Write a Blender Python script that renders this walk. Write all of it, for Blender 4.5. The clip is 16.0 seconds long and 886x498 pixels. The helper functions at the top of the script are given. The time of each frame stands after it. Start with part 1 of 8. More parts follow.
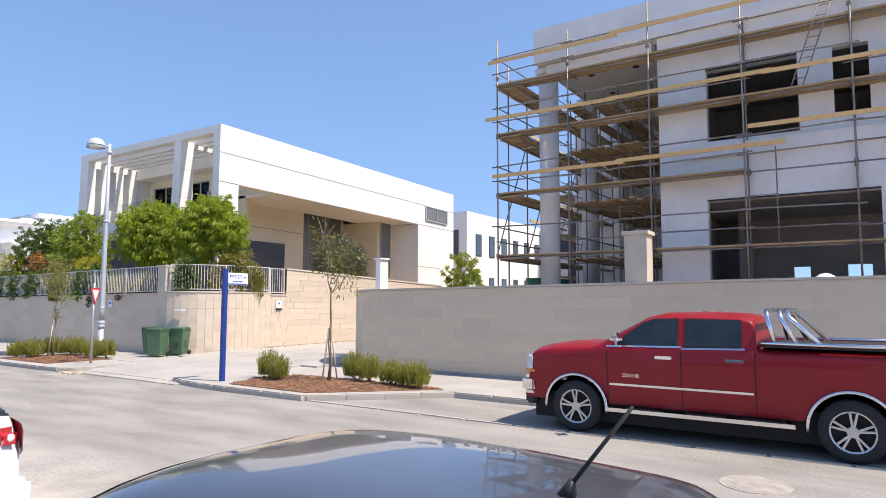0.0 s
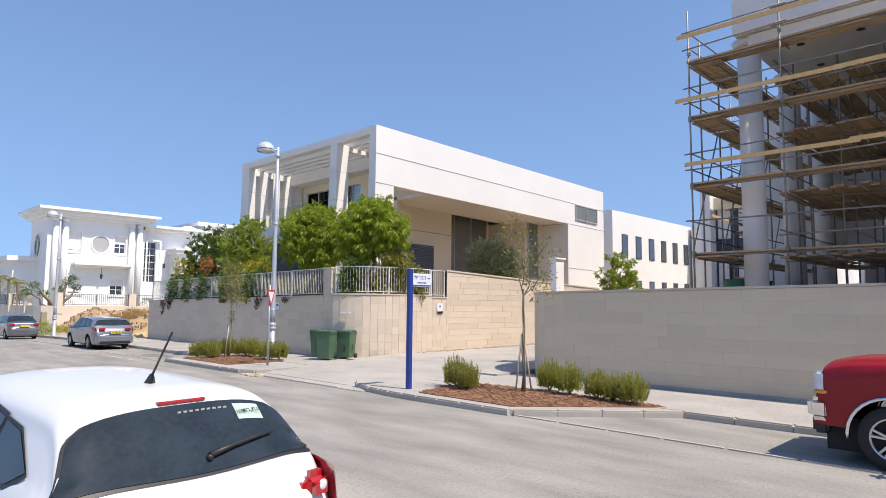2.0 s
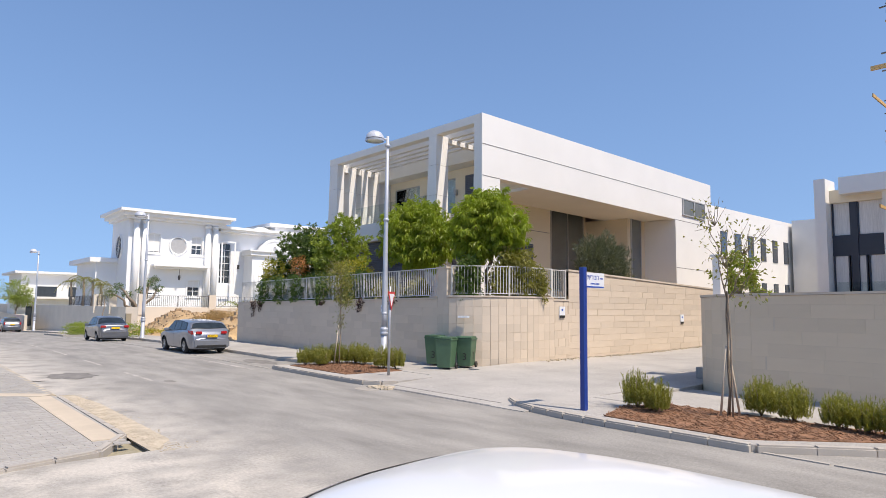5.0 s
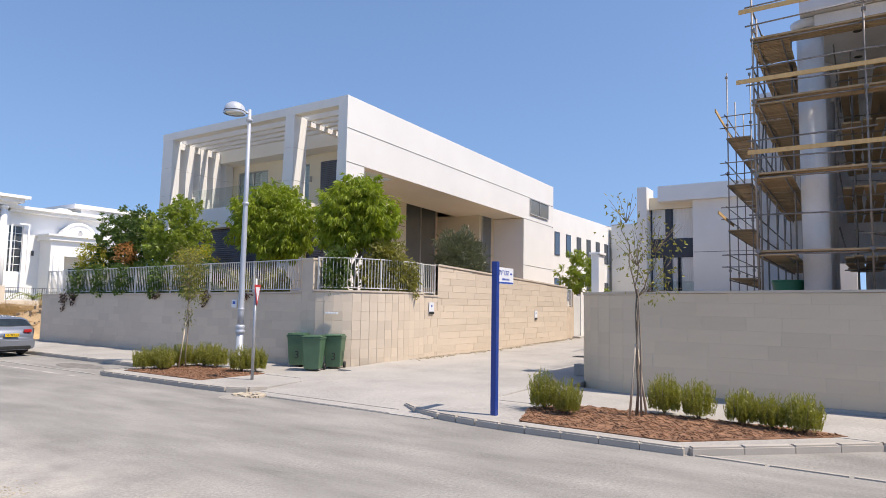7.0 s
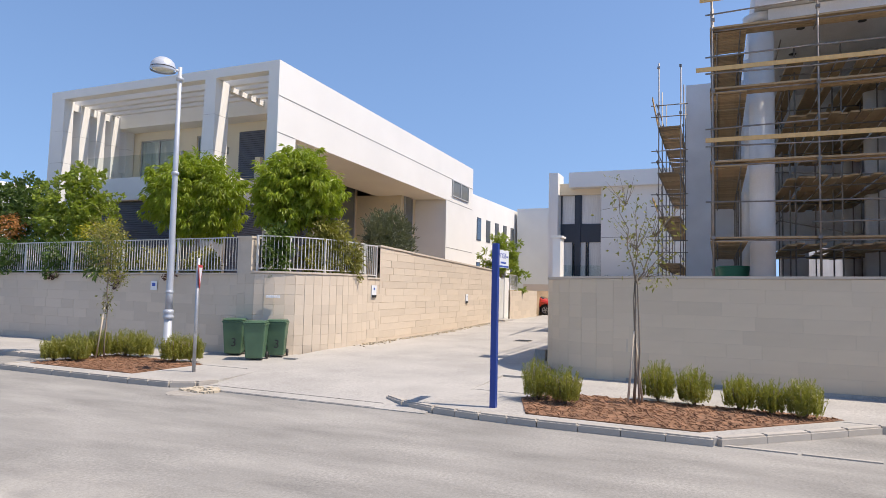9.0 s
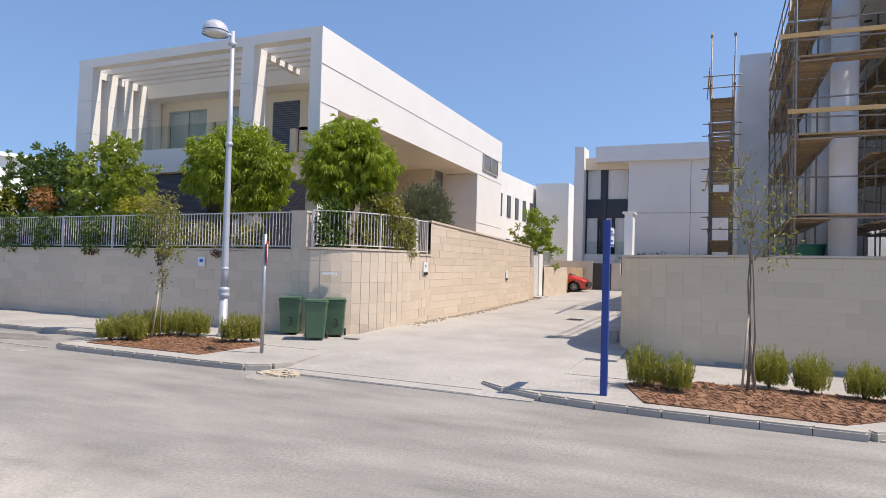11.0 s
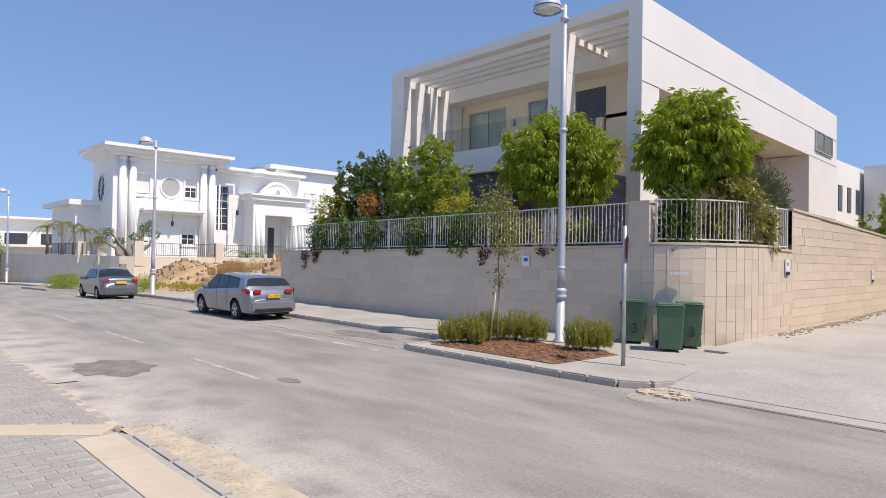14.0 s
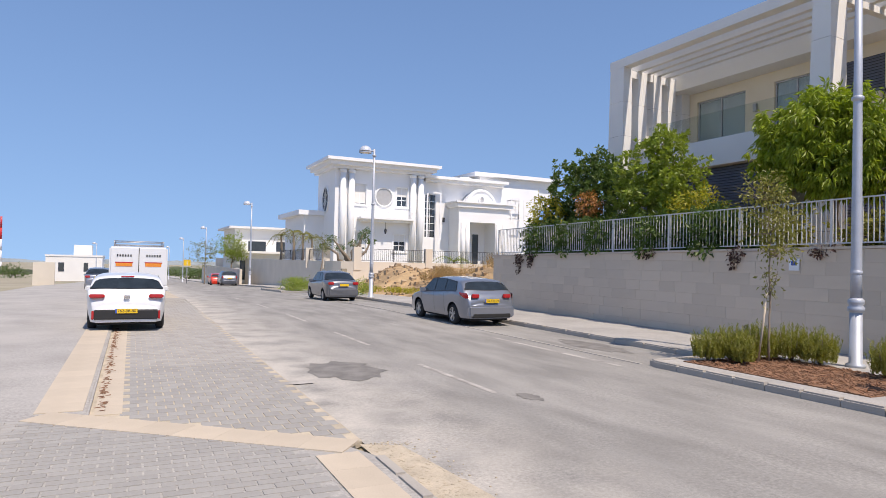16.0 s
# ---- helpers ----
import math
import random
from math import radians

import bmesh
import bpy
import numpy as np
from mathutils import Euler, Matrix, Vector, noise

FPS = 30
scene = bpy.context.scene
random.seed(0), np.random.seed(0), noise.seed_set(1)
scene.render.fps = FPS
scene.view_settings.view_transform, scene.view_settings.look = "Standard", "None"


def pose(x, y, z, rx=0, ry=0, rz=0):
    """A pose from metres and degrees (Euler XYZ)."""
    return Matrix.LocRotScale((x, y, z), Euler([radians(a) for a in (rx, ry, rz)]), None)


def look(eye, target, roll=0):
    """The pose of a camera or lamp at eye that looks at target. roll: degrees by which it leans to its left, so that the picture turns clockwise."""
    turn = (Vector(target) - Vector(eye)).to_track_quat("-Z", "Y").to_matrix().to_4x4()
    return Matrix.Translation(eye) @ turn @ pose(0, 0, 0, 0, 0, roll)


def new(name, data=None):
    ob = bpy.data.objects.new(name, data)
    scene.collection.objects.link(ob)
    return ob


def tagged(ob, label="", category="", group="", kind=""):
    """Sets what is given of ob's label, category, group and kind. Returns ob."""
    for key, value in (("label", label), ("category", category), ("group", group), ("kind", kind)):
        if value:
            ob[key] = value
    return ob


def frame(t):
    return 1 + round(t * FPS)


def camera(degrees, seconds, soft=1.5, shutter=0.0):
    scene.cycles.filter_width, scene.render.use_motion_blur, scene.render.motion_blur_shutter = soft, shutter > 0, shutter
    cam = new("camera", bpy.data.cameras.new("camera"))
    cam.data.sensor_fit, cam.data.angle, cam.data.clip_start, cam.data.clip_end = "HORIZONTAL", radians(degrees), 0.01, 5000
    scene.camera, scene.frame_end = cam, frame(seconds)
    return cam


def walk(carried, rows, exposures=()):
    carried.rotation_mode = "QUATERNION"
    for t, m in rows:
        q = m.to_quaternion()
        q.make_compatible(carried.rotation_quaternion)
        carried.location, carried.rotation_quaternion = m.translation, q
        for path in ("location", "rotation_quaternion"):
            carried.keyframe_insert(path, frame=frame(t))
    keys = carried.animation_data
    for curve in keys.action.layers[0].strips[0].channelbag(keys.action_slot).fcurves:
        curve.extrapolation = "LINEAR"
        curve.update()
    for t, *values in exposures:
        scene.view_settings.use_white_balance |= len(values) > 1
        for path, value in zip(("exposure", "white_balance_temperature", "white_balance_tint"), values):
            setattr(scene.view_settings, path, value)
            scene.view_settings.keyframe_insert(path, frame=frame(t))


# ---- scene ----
cam = camera(69.6, 16.0, 0.8)

PATH = [
    (0, (-0.497, -0.26, 2.126), (1.168, 0.835, 2.295), 0.2),
    (0.5, (-0.435, 0.325, 2.132), (1.145, 1.539, 2.305), 0.2),
    (1, (-0.411, 0.953, 2.126), (1.07, 2.285, 2.301), 0.3),
    (1.5, (-0.373, 1.515, 2.115), (1.068, 2.891, 2.289), 0.4),
    (2, (-0.363, 2.162, 2.106), (1.066, 3.55, 2.284), 0.5),
    (2.5, (-0.369, 2.773, 2.129), (1.045, 4.177, 2.307), 0.5),
    (3, (-0.363, 3.376, 2.153), (1.041, 4.789, 2.332), 0.5),
    (3.5, (-0.466, 3.968, 2.165), (0.914, 5.404, 2.344), 0.6),
    (4, (-0.516, 4.487, 2.161), (0.805, 5.978, 2.339), 0.6),
    (4.2, (-0.503, 4.717, 2.161), (0.795, 6.228, 2.341), 0.6),
    (6.3, (-0.556, 6.933, 2.179), (0.893, 8.301, 2.35), 1.0),
    (6.5, (-0.526, 7.157, 2.169), (0.993, 8.447, 2.339), 1.0),
    (7, (-0.485, 7.714, 2.184), (1.179, 8.811, 2.354), 1.0),
    (7.5, (-0.497, 8.315, 2.185), (1.244, 9.285, 2.355), 1.1),
    (8, (-0.475, 8.879, 2.182), (1.305, 9.775, 2.35), 1.2),
    (8.5, (-0.507, 9.422, 2.181), (1.302, 10.258, 2.345), 1.3),
    (9, (-0.546, 9.933, 2.197), (1.287, 10.726, 2.317), 1.3),
    (9.2, (-0.528, 10.153, 2.195), (1.31, 10.938, 2.283), 1.4),
    (11.5, (-0.512, 12.307, 2.238), (1.318, 13.113, 2.269), 1.4),
    (12, (-0.508, 12.778, 2.206), (1.302, 13.627, 2.236), 1.3),
    (12.5, (-0.41, 13.247, 2.188), (1.352, 14.192, 2.217), 1.2),
    (13, (-0.286, 13.705, 2.129), (1.375, 14.819, 2.158), 1.0),
    (13.5, (-0.14, 14.167, 2.102), (1.391, 15.453, 2.13), 1.0),
    (14, (0.102, 14.74, 2.072), (1.48, 16.19, 2.102), 1.0),
    (14.5, (0.053, 15.196, 1.988), (1.3, 16.76, 2.026), 1.4),
    (15, (0.137, 15.613, 1.938), (1.26, 17.267, 1.979), 1.4),
    (15.5, (0.253, 15.985, 1.937), (1.268, 17.707, 1.978), 1.5),
    (16, (0.379, 16.457, 1.908), (1.255, 18.254, 1.951), 1.3),
]
walk(cam, [(t, look(eye, target, roll)) for t, eye, target, roll in PATH],
     [(0.0, 0.6, 7200, 15), (1.5, 0.42, 7200, 14), (4.0, 0.25, 7200, 14), (9.0, 0.35, 7200, 14), (13.0, 0.2, 7200, 15), (16.0, 0.12, 7200, 16)])

# ---- world, sun, exposure ----
SUN_VEC = Vector((0.11, -0.57, 1.0)).normalized()
SUN_EL = math.asin(SUN_VEC.z)
world = bpy.data.worlds.new("sky")
scene.world = world
world.use_nodes = True
wn = world.node_tree.nodes
wl = world.node_tree.links
sky = wn.new("ShaderNodeTexSky")
sky.sky_type = "NISHITA"
sky.sun_disc = False
sky.sun_elevation = SUN_EL
sky.sun_rotation = math.atan2(SUN_VEC.x, SUN_VEC.y)
sky.air_density, sky.dust_density, sky.ozone_density = 1.0, 0.6, 8.5
wn["Background"].inputs["Strength"].default_value = 0.15
# a hazy sky: the gradient towards the horizon is softened evenly all round
way, lift, tilt = wn.new("ShaderNodeTexCoord"), wn.new("ShaderNodeVectorMath"), wn.new("ShaderNodeVectorMath")
lift.operation, tilt.operation = "MULTIPLY_ADD", "NORMALIZE"
lift.inputs[1].default_value, lift.inputs[2].default_value = (1, 1, 0.5), (0, 0, 0.165)
wl.new(way.outputs["Generated"], lift.inputs[0])
wl.new(lift.outputs[0], tilt.inputs[0])
wl.new(tilt.outputs[0], sky.inputs[0])
wl.new(sky.outputs[0], wn["Background"].inputs[0])
sun = new("sun", bpy.data.lights.new("sun", "SUN"))
sun.data.energy, sun.data.angle, sun.data.color = 4.2, radians(0.55), (1.0, 0.95, 0.87)
sun.matrix_world = look(SUN_VEC * 60, (0, 0, 0))


# ---- materials ----
def mat(name, base, rough=0.7, var=0.12, scale=1.2, fine=40.0, bump=0.15, metal=0.0, coat=0.0, spec=0.5,
        rand=0.0, stain=None, stain_amt=0.0, stretch=(1, 1, 1), island=0.0, trans=0.0):
    """A surface with colour variation at two scales, fine relief and, where given, stains and differences from piece to piece."""
    m = bpy.data.materials.new(name)
    m.use_nodes = True
    n, l = m.node_tree.nodes, m.node_tree.links
    b = n["Principled BSDF"]
    co = n.new("ShaderNodeTexCoord")
    mp = n.new("ShaderNodeMapping")
    mp.inputs["Scale"].default_value = stretch
    geo = n.new("ShaderNodeNewGeometry")
    l.new(geo.outputs["Position"] if rand == 0 and metal == 0 and coat == 0 and island == 0 else co.outputs["Object"], mp.inputs[0])
    big, small = n.new("ShaderNodeTexNoise"), n.new("ShaderNodeTexNoise")
    big.inputs["Scale"].default_value, big.inputs["Detail"].default_value = scale, 7
    small.inputs["Scale"].default_value, small.inputs["Detail"].default_value = fine, 3
    for t in (big, small):
        l.new(mp.outputs[0], t.inputs["Vector"])
    add = n.new("ShaderNodeMath")
    add.operation = "MULTIPLY_ADD"
    l.new(small.outputs[0], add.inputs[0])
    add.inputs[1].default_value = 0.5
    l.new(big.outputs[0], add.inputs[2])
    last = add.outputs[0]
    for amount, source in ((rand, "obj"), (island, "isl")):
        if amount:
            src = n.new("ShaderNodeObjectInfo").outputs["Random"] if source == "obj" else geo.outputs["Random Per Island"]
            ad = n.new("ShaderNodeMath")
            ad.operation = "MULTIPLY_ADD"
            l.new(src, ad.inputs[0])
            ad.inputs[1].default_value = amount
            l.new(last, ad.inputs[2])
            last = ad.outputs[0]
    mr = n.new("ShaderNodeMapRange")
    mr.inputs["From Min"].default_value, mr.inputs["From Max"].default_value = 0.55, 0.95 + rand + island
    mr.inputs["To Min"].default_value, mr.inputs["To Max"].default_value = 1 - var, 1 + var
    l.new(last, mr.inputs[0])
    mul = n.new("ShaderNodeVectorMath")
    mul.operation = "SCALE"
    mul.inputs[0].default_value = base
    l.new(mr.outputs[0], mul.inputs["Scale"])
    col = mul.outputs[0]
    if stain:
        st = n.new("ShaderNodeTexNoise")
        st.inputs["Scale"].default_value, st.inputs["Detail"].default_value, st.inputs["Roughness"].default_value = scale * 0.35, 6, 0.65
        l.new(mp.outputs[0], st.inputs["Vector"])
        sr = n.new("ShaderNodeMapRange")
        sr.inputs["From Min"].default_value, sr.inputs["From Max"].default_value = 0.48, 0.72
        sr.inputs["To Max"].default_value = stain_amt
        l.new(st.outputs[0], sr.inputs[0])
        mx = n.new("ShaderNodeMix")
        mx.data_type = "RGBA"
        l.new(sr.outputs[0], mx.inputs[0])
        l.new(col, mx.inputs[6])
        mx.inputs[7].default_value = (*stain, 1)
        col = mx.outputs[2]
    l.new(col, b.inputs["Base Color"])
    b.inputs["Roughness"].default_value, b.inputs["Metallic"].default_value = rough, metal
    b.inputs["Coat Weight"].default_value, b.inputs["Coat Roughness"].default_value = coat, 0.04
    b.inputs["Specular IOR Level"].default_value = spec
    if trans:
        b.inputs["Transmission Weight"].default_value = trans
    if bump:
        bp = n.new("ShaderNodeBump")
        bp.inputs["Strength"].default_value, bp.inputs["Distance"].default_value = bump, 0.02
        l.new(add.outputs[0], bp.inputs["Height"])
        l.new(bp.outputs[0], b.inputs["Normal"])
    return m


def glass(name, tint, rough=0.03, gloss=0.2):
    """Tinted pane: a clear gloss over a see-through tint."""
    m = bpy.data.materials.new(name)
    m.use_nodes = True
    n, l = m.node_tree.nodes, m.node_tree.links
    out = n["Material Output"]
    tr, gl, mix, fr = n.new("ShaderNodeBsdfTransparent"), n.new("ShaderNodeBsdfGlossy"), n.new("ShaderNodeMixShader"), n.new("ShaderNodeLayerWeight")
    tr.inputs[0].default_value = (*tint, 1)
    gl.inputs["Roughness"].default_value = rough
    fr.inputs[0].default_value = gloss
    l.new(fr.outputs["Fresnel"], mix.inputs[0])
    l.new(tr.outputs[0], mix.inputs[1])
    l.new(gl.outputs[0], mix.inputs[2])
    l.new(mix.outputs[0], out.inputs[0])
    return m


def leaf_mat(name, base, var=0.35):
    m = mat(name, base, 0.45, var, 1.0, 6.0, 0, island=0.8)
    n, l = m.node_tree.nodes, m.node_tree.links
    b = n["Principled BSDF"]
    t, mix = n.new("ShaderNodeBsdfTranslucent"), n.new("ShaderNodeMixShader")
    t.inputs[0].default_value = (base[0] * 1.6, base[1] * 1.7, base[2] * 0.8, 1)
    mix.inputs[0].default_value = 0.34
    l.new(b.outputs[0], mix.inputs[1])
    l.new(t.outputs[0], mix.inputs[2])
    l.new(mix.outputs[0], n["Material Output"].inputs[0])
    return m


ASPHALT = mat("sun-bleached asphalt", (0.265, 0.252, 0.23), 0.9, 0.22, 1.6, 90, 0.55, stain=(0.385, 0.365, 0.332), stain_amt=0.6, stretch=(1, 0.3, 1))
def edge_dust(m, x0, x1, colour):
    """Pale dust that thins out from the gutter, broken up by noise."""
    n, l = m.node_tree.nodes, m.node_tree.links
    b = n["Principled BSDF"]
    src = b.inputs["Base Color"].links[0].from_socket
    geo, sep, no = n.new("ShaderNodeNewGeometry"), n.new("ShaderNodeSeparateXYZ"), n.new("ShaderNodeTexNoise")
    l.new(geo.outputs["Position"], sep.inputs[0])
    l.new(geo.outputs["Position"], no.inputs["Vector"])
    no.inputs["Scale"].default_value, no.inputs["Detail"].default_value = 1.3, 6
    fall, brk, mul, mix = n.new("ShaderNodeMapRange"), n.new("ShaderNodeMapRange"), n.new("ShaderNodeMath"), n.new("ShaderNodeMix")
    fall.inputs["From Min"].default_value, fall.inputs["From Max"].default_value = x0, x1
    fall.inputs["To Min"].default_value, fall.inputs["To Max"].default_value = 1.0, 0.0
    l.new(sep.outputs[0], fall.inputs[0])
    brk.inputs["From Min"].default_value, brk.inputs["From Max"].default_value = 0.3, 0.62
    l.new(no.outputs[0], brk.inputs[0])
    mul.operation = "MULTIPLY"
    l.new(fall.outputs[0], mul.inputs[0])
    l.new(brk.outputs[0], mul.inputs[1])
    mix.data_type = "RGBA"
    l.new(mul.outputs[0], mix.inputs[0])
    l.new(src, mix.inputs[6])
    mix.inputs[7].default_value = (*colour, 1)
    l.new(mix.outputs[2], b.inputs["Base Color"])


def grit(m, amount):
    """Pale and dark aggregate that shows in worn patches."""
    n, l = m.node_tree.nodes, m.node_tree.links
    b = n["Principled BSDF"]
    src = b.inputs["Base Color"].links[0].from_socket
    geo, a, p, ra, rp, mul, ad, sc = [n.new("ShaderNode" + k) for k in ("NewGeometry", "TexNoise", "TexNoise", "MapRange", "MapRange", "Math", "Math", "VectorMath")]
    a.inputs["Scale"].default_value, a.inputs["Detail"].default_value, a.inputs["Roughness"].default_value = 22, 6, 0.8
    p.inputs["Scale"].default_value, p.inputs["Detail"].default_value = 0.9, 5
    for t in (a, p):
        l.new(geo.outputs["Position"], t.inputs["Vector"])
    ra.inputs["From Min"].default_value, ra.inputs["From Max"].default_value = 0.3, 0.7
    ra.inputs["To Min"].default_value, ra.inputs["To Max"].default_value = -amount, amount
    rp.inputs["From Min"].default_value, rp.inputs["From Max"].default_value = 0.35, 0.65
    rp.inputs["To Min"].default_value = 0.35
    l.new(a.outputs[0], ra.inputs[0])
    l.new(p.outputs[0], rp.inputs[0])
    mul.operation, ad.operation, sc.operation = "MULTIPLY", "ADD", "SCALE"
    l.new(ra.outputs[0], mul.inputs[0])
    l.new(rp.outputs[0], mul.inputs[1])
    l.new(mul.outputs[0], ad.inputs[0])
    ad.inputs[1].default_value = 1.0
    l.new(src, sc.inputs[0])
    l.new(ad.outputs[0], sc.inputs["Scale"])
    l.new(sc.outputs[0], b.inputs["Base Color"])


edge_dust(ASPHALT, 2.7, 4.9, (0.50, 0.462, 0.405))
CONCRETE = mat("worn concrete", (0.37, 0.35, 0.322), 0.9, 0.12, 0.8, 60, 0.3, stain=(0.45, 0.425, 0.39), stain_amt=0.6)
grit(ASPHALT, 0.36)
grit(CONCRETE, 0.4)
KERB = mat("kerb concrete", (0.41, 0.375, 0.33), 0.88, 0.14, 2.0, 60, 0.3, rand=0.3)
SLAB = mat("pavement slab", (0.44, 0.41, 0.37), 0.9, 0.08, 0.8, 60, 0.25, rand=0.25)
PAVER = mat("grey paver", (0.33, 0.315, 0.29), 0.9, 0.13, 2, 60, 0.3, rand=0.5)
PAVER_TAN = mat("tan paver", (0.52, 0.44, 0.34), 0.9, 0.10, 2, 60, 0.3, rand=0.3)
DUST = mat("dusty gravel", (0.48, 0.41, 0.31), 0.95, 0.2, 3, 80, 0.6)
SOIL = mat("red bark mulch", (0.24, 0.125, 0.07), 0.95, 0.45, 6, 70, 1.0)
EARTH = mat("dry earth", (0.40, 0.29, 0.18), 0.95, 0.25, 1.2, 30, 0.8)
GROUND = mat("dry ground", (0.33, 0.29, 0.21), 0.95, 0.25, 0.15, 20, 0.6, stain=(0.2, 0.22, 0.1), stain_amt=0.6)
STONE = mat("limestone block", (0.605, 0.51, 0.405), 0.8, 0.09, 1.5, 50, 0.25, rand=0.8, stretch=(1, 1, 3))
STONE_B = mat("sandstone block", (0.655, 0.535, 0.39), 0.82, 0.07, 1.5, 50, 0.25, rand=0.6, stretch=(1, 1, 3))
MORTAR = mat("mortar", (0.56, 0.455, 0.35), 0.95, 0.12, 3, 60, 0.3)
MORTAR_B = mat("pale mortar", (0.61, 0.51, 0.395), 0.95, 0.1, 3, 60, 0.3)
COPING = mat("coping stone", (0.56, 0.48, 0.39), 0.8, 0.08, 2, 50, 0.2)
WHITE = mat("white render", (0.77, 0.755, 0.72), 0.85, 0.03, 0.5, 50, 0.12)
WHITE_V = mat("bright white paint", (0.83, 0.83, 0.825), 0.7, 0.02, 0.5, 50, 0.08)
CREAM = mat("cream render", (0.74, 0.655, 0.50), 0.85, 0.04, 0.6, 60, 0.15)
PLASTER = mat("raw grey plaster", (0.73, 0.73, 0.74), 0.9, 0.10, 0.8, 30, 0.25, stain=(0.60, 0.60, 0.60), stain_amt=0.55)
ROUGHCON = mat("rough concrete", (0.42, 0.40, 0.38), 0.95, 0.16, 1.0, 30, 0.4)
JOINT = mat("dark joint", (0.22, 0.21, 0.2), 0.9, 0.05)
SHUTTER = mat("slate blue shutter", (0.11, 0.12, 0.155), 0.5, 0.08, 2, 40, 0.05)
FRAME_G = mat("grey window frame", (0.42, 0.42, 0.42), 0.5, 0.05, 3, 40, 0.0)
FRAME_D = mat("dark window frame", (0.035, 0.045, 0.065), 0.5, 0.05, 3, 40, 0.0)
CURTAIN = mat("pale curtain", (0.74, 0.74, 0.72), 0.9, 0.12, 6, 30, 0.1, stretch=(6, 6, 0.2))
# near-black that puts the shade of slat gaps and ceiling holes into colour
DARK = mat("painted dark", (0.05, 0.048, 0.045), 0.9, 0.2, 1, 20, 0.0)
GLASS_D = glass("window glass", (0.86, 0.9, 0.9))
GLASS_C = glass("clear balustrade glass", (0.90, 0.93, 0.92), 0.03, 0.04)
STEEL = mat("galvanised steel", (0.42, 0.43, 0.45), 0.5, 0.2, 3, 40, 0.05, metal=0.7)
RUST = mat("weathered steel tube", (0.26, 0.24, 0.225), 0.6, 0.35, 4, 40, 0.1, metal=0.5, rand=0.3)
LAMP_G = mat("grey lamp paint", (0.46, 0.49, 0.54), 0.45, 0.10, 2, 40, 0.03, metal=0.25)
PLANK = mat("weathered plank", (0.40, 0.285, 0.165), 0.85, 0.3, 2, 30, 0.4, rand=0.6, stretch=(4, 0.5, 4))
BOARD = mat("fresh pine board", (0.68, 0.44, 0.19), 0.75, 0.18, 2, 30, 0.3, rand=0.3, stretch=(4, 0.5, 4))
RAIL_W = mat("pale railing paint", (0.62, 0.61, 0.58), 0.5, 0.06, 3, 40, 0.0)
RAIL_D = mat("dark railing paint", (0.05, 0.05, 0.055), 0.5, 0.06, 3, 40, 0.0)
BLUE = mat("blue post paint", (0.015, 0.05, 0.26), 0.4, 0.08, 3, 40, 0.0)
SIGNW = mat("white sign enamel", (0.75, 0.77, 0.80), 0.4, 0.03)
SIGNB = mat("blue sign enamel", (0.03, 0.09, 0.42), 0.4, 0.03)
SIGNR = mat("red sign enamel", (0.55, 0.03, 0.03), 0.4, 0.03)
BIN = mat("green bin plastic", (0.065, 0.135, 0.075), 0.5, 0.12, 3, 50, 0.08, rand=0.1)
BLACK = mat("black plastic", (0.02, 0.02, 0.02), 0.5, 0.15, 4, 50, 0.05)
TYRE = mat("tyre rubber", (0.022, 0.022, 0.023), 0.85, 0.2, 4, 60, 0.2)
RIM = mat("alloy rim", (0.55, 0.56, 0.58), 0.3, 0.06, 4, 40, 0.0, metal=0.85)
CHROME = mat("chrome", (0.75, 0.75, 0.76), 0.1, 0.03, 4, 40, 0.0, metal=1.0)
P_RED = mat("metallic red paint", (0.27, 0.006, 0.013), 0.4, 0.05, 1, 200, 0.0, coat=0.22, metal=0.0, spec=0.3)
P_WHITE = mat("white car paint", (0.70, 0.71, 0.72), 0.3, 0.01, 1, 100, 0.0, coat=0.5)
P_GREY = mat("dark grey car paint", (0.10, 0.11, 0.13), 0.3, 0.06, 1, 200, 0.0, coat=1.0, metal=0.5)
P_SILVER = mat("blue silver car paint", (0.23, 0.25, 0.29), 0.3, 0.05, 1, 200, 0.0, coat=1.0, metal=0.5)
P_DARKS = mat("graphite car paint", (0.15, 0.16, 0.18), 0.3, 0.05, 1, 200, 0.0, coat=1.0, metal=0.5)
P_ORANGE = mat("orange red car paint", (0.62, 0.04, 0.015), 0.3, 0.04, 1, 200, 0.0, coat=1.0)
LIGHT_R = mat("red lamp lens", (0.42, 0.012, 0.015), 0.15, 0.1, 20, 60, 0.0, coat=1.0)
LIGHT_C = mat("clear lamp lens", (0.68, 0.70, 0.72), 0.12, 0.1, 20, 60, 0.0, coat=1.0)
LIGHT_O = mat("amber lamp lens", (0.75, 0.25, 0.02), 0.2, 0.1, 20, 60, 0.0, coat=1.0)
PLATE_Y = mat("yellow number plate", (0.78, 0.50, 0.02), 0.5, 0.03)
BARK = mat("grey bark", (0.24, 0.19, 0.14), 0.9, 0.3, 4, 40, 0.8, stretch=(3, 3, 0.6))
STAKE = mat("pale timber stake", (0.50, 0.42, 0.32), 0.85, 0.2, 4, 40, 0.3, stretch=(4, 4, 0.5))
LEAF_M = leaf_mat("mango leaves", (0.255, 0.315, 0.03))
LEAF_D = leaf_mat("dark shrub leaves", (0.085, 0.135, 0.03))
LEAF_L = leaf_mat("light green leaves", (0.23, 0.285, 0.045))
LEAF_O = leaf_mat("olive grey leaves", (0.21, 0.20, 0.05))
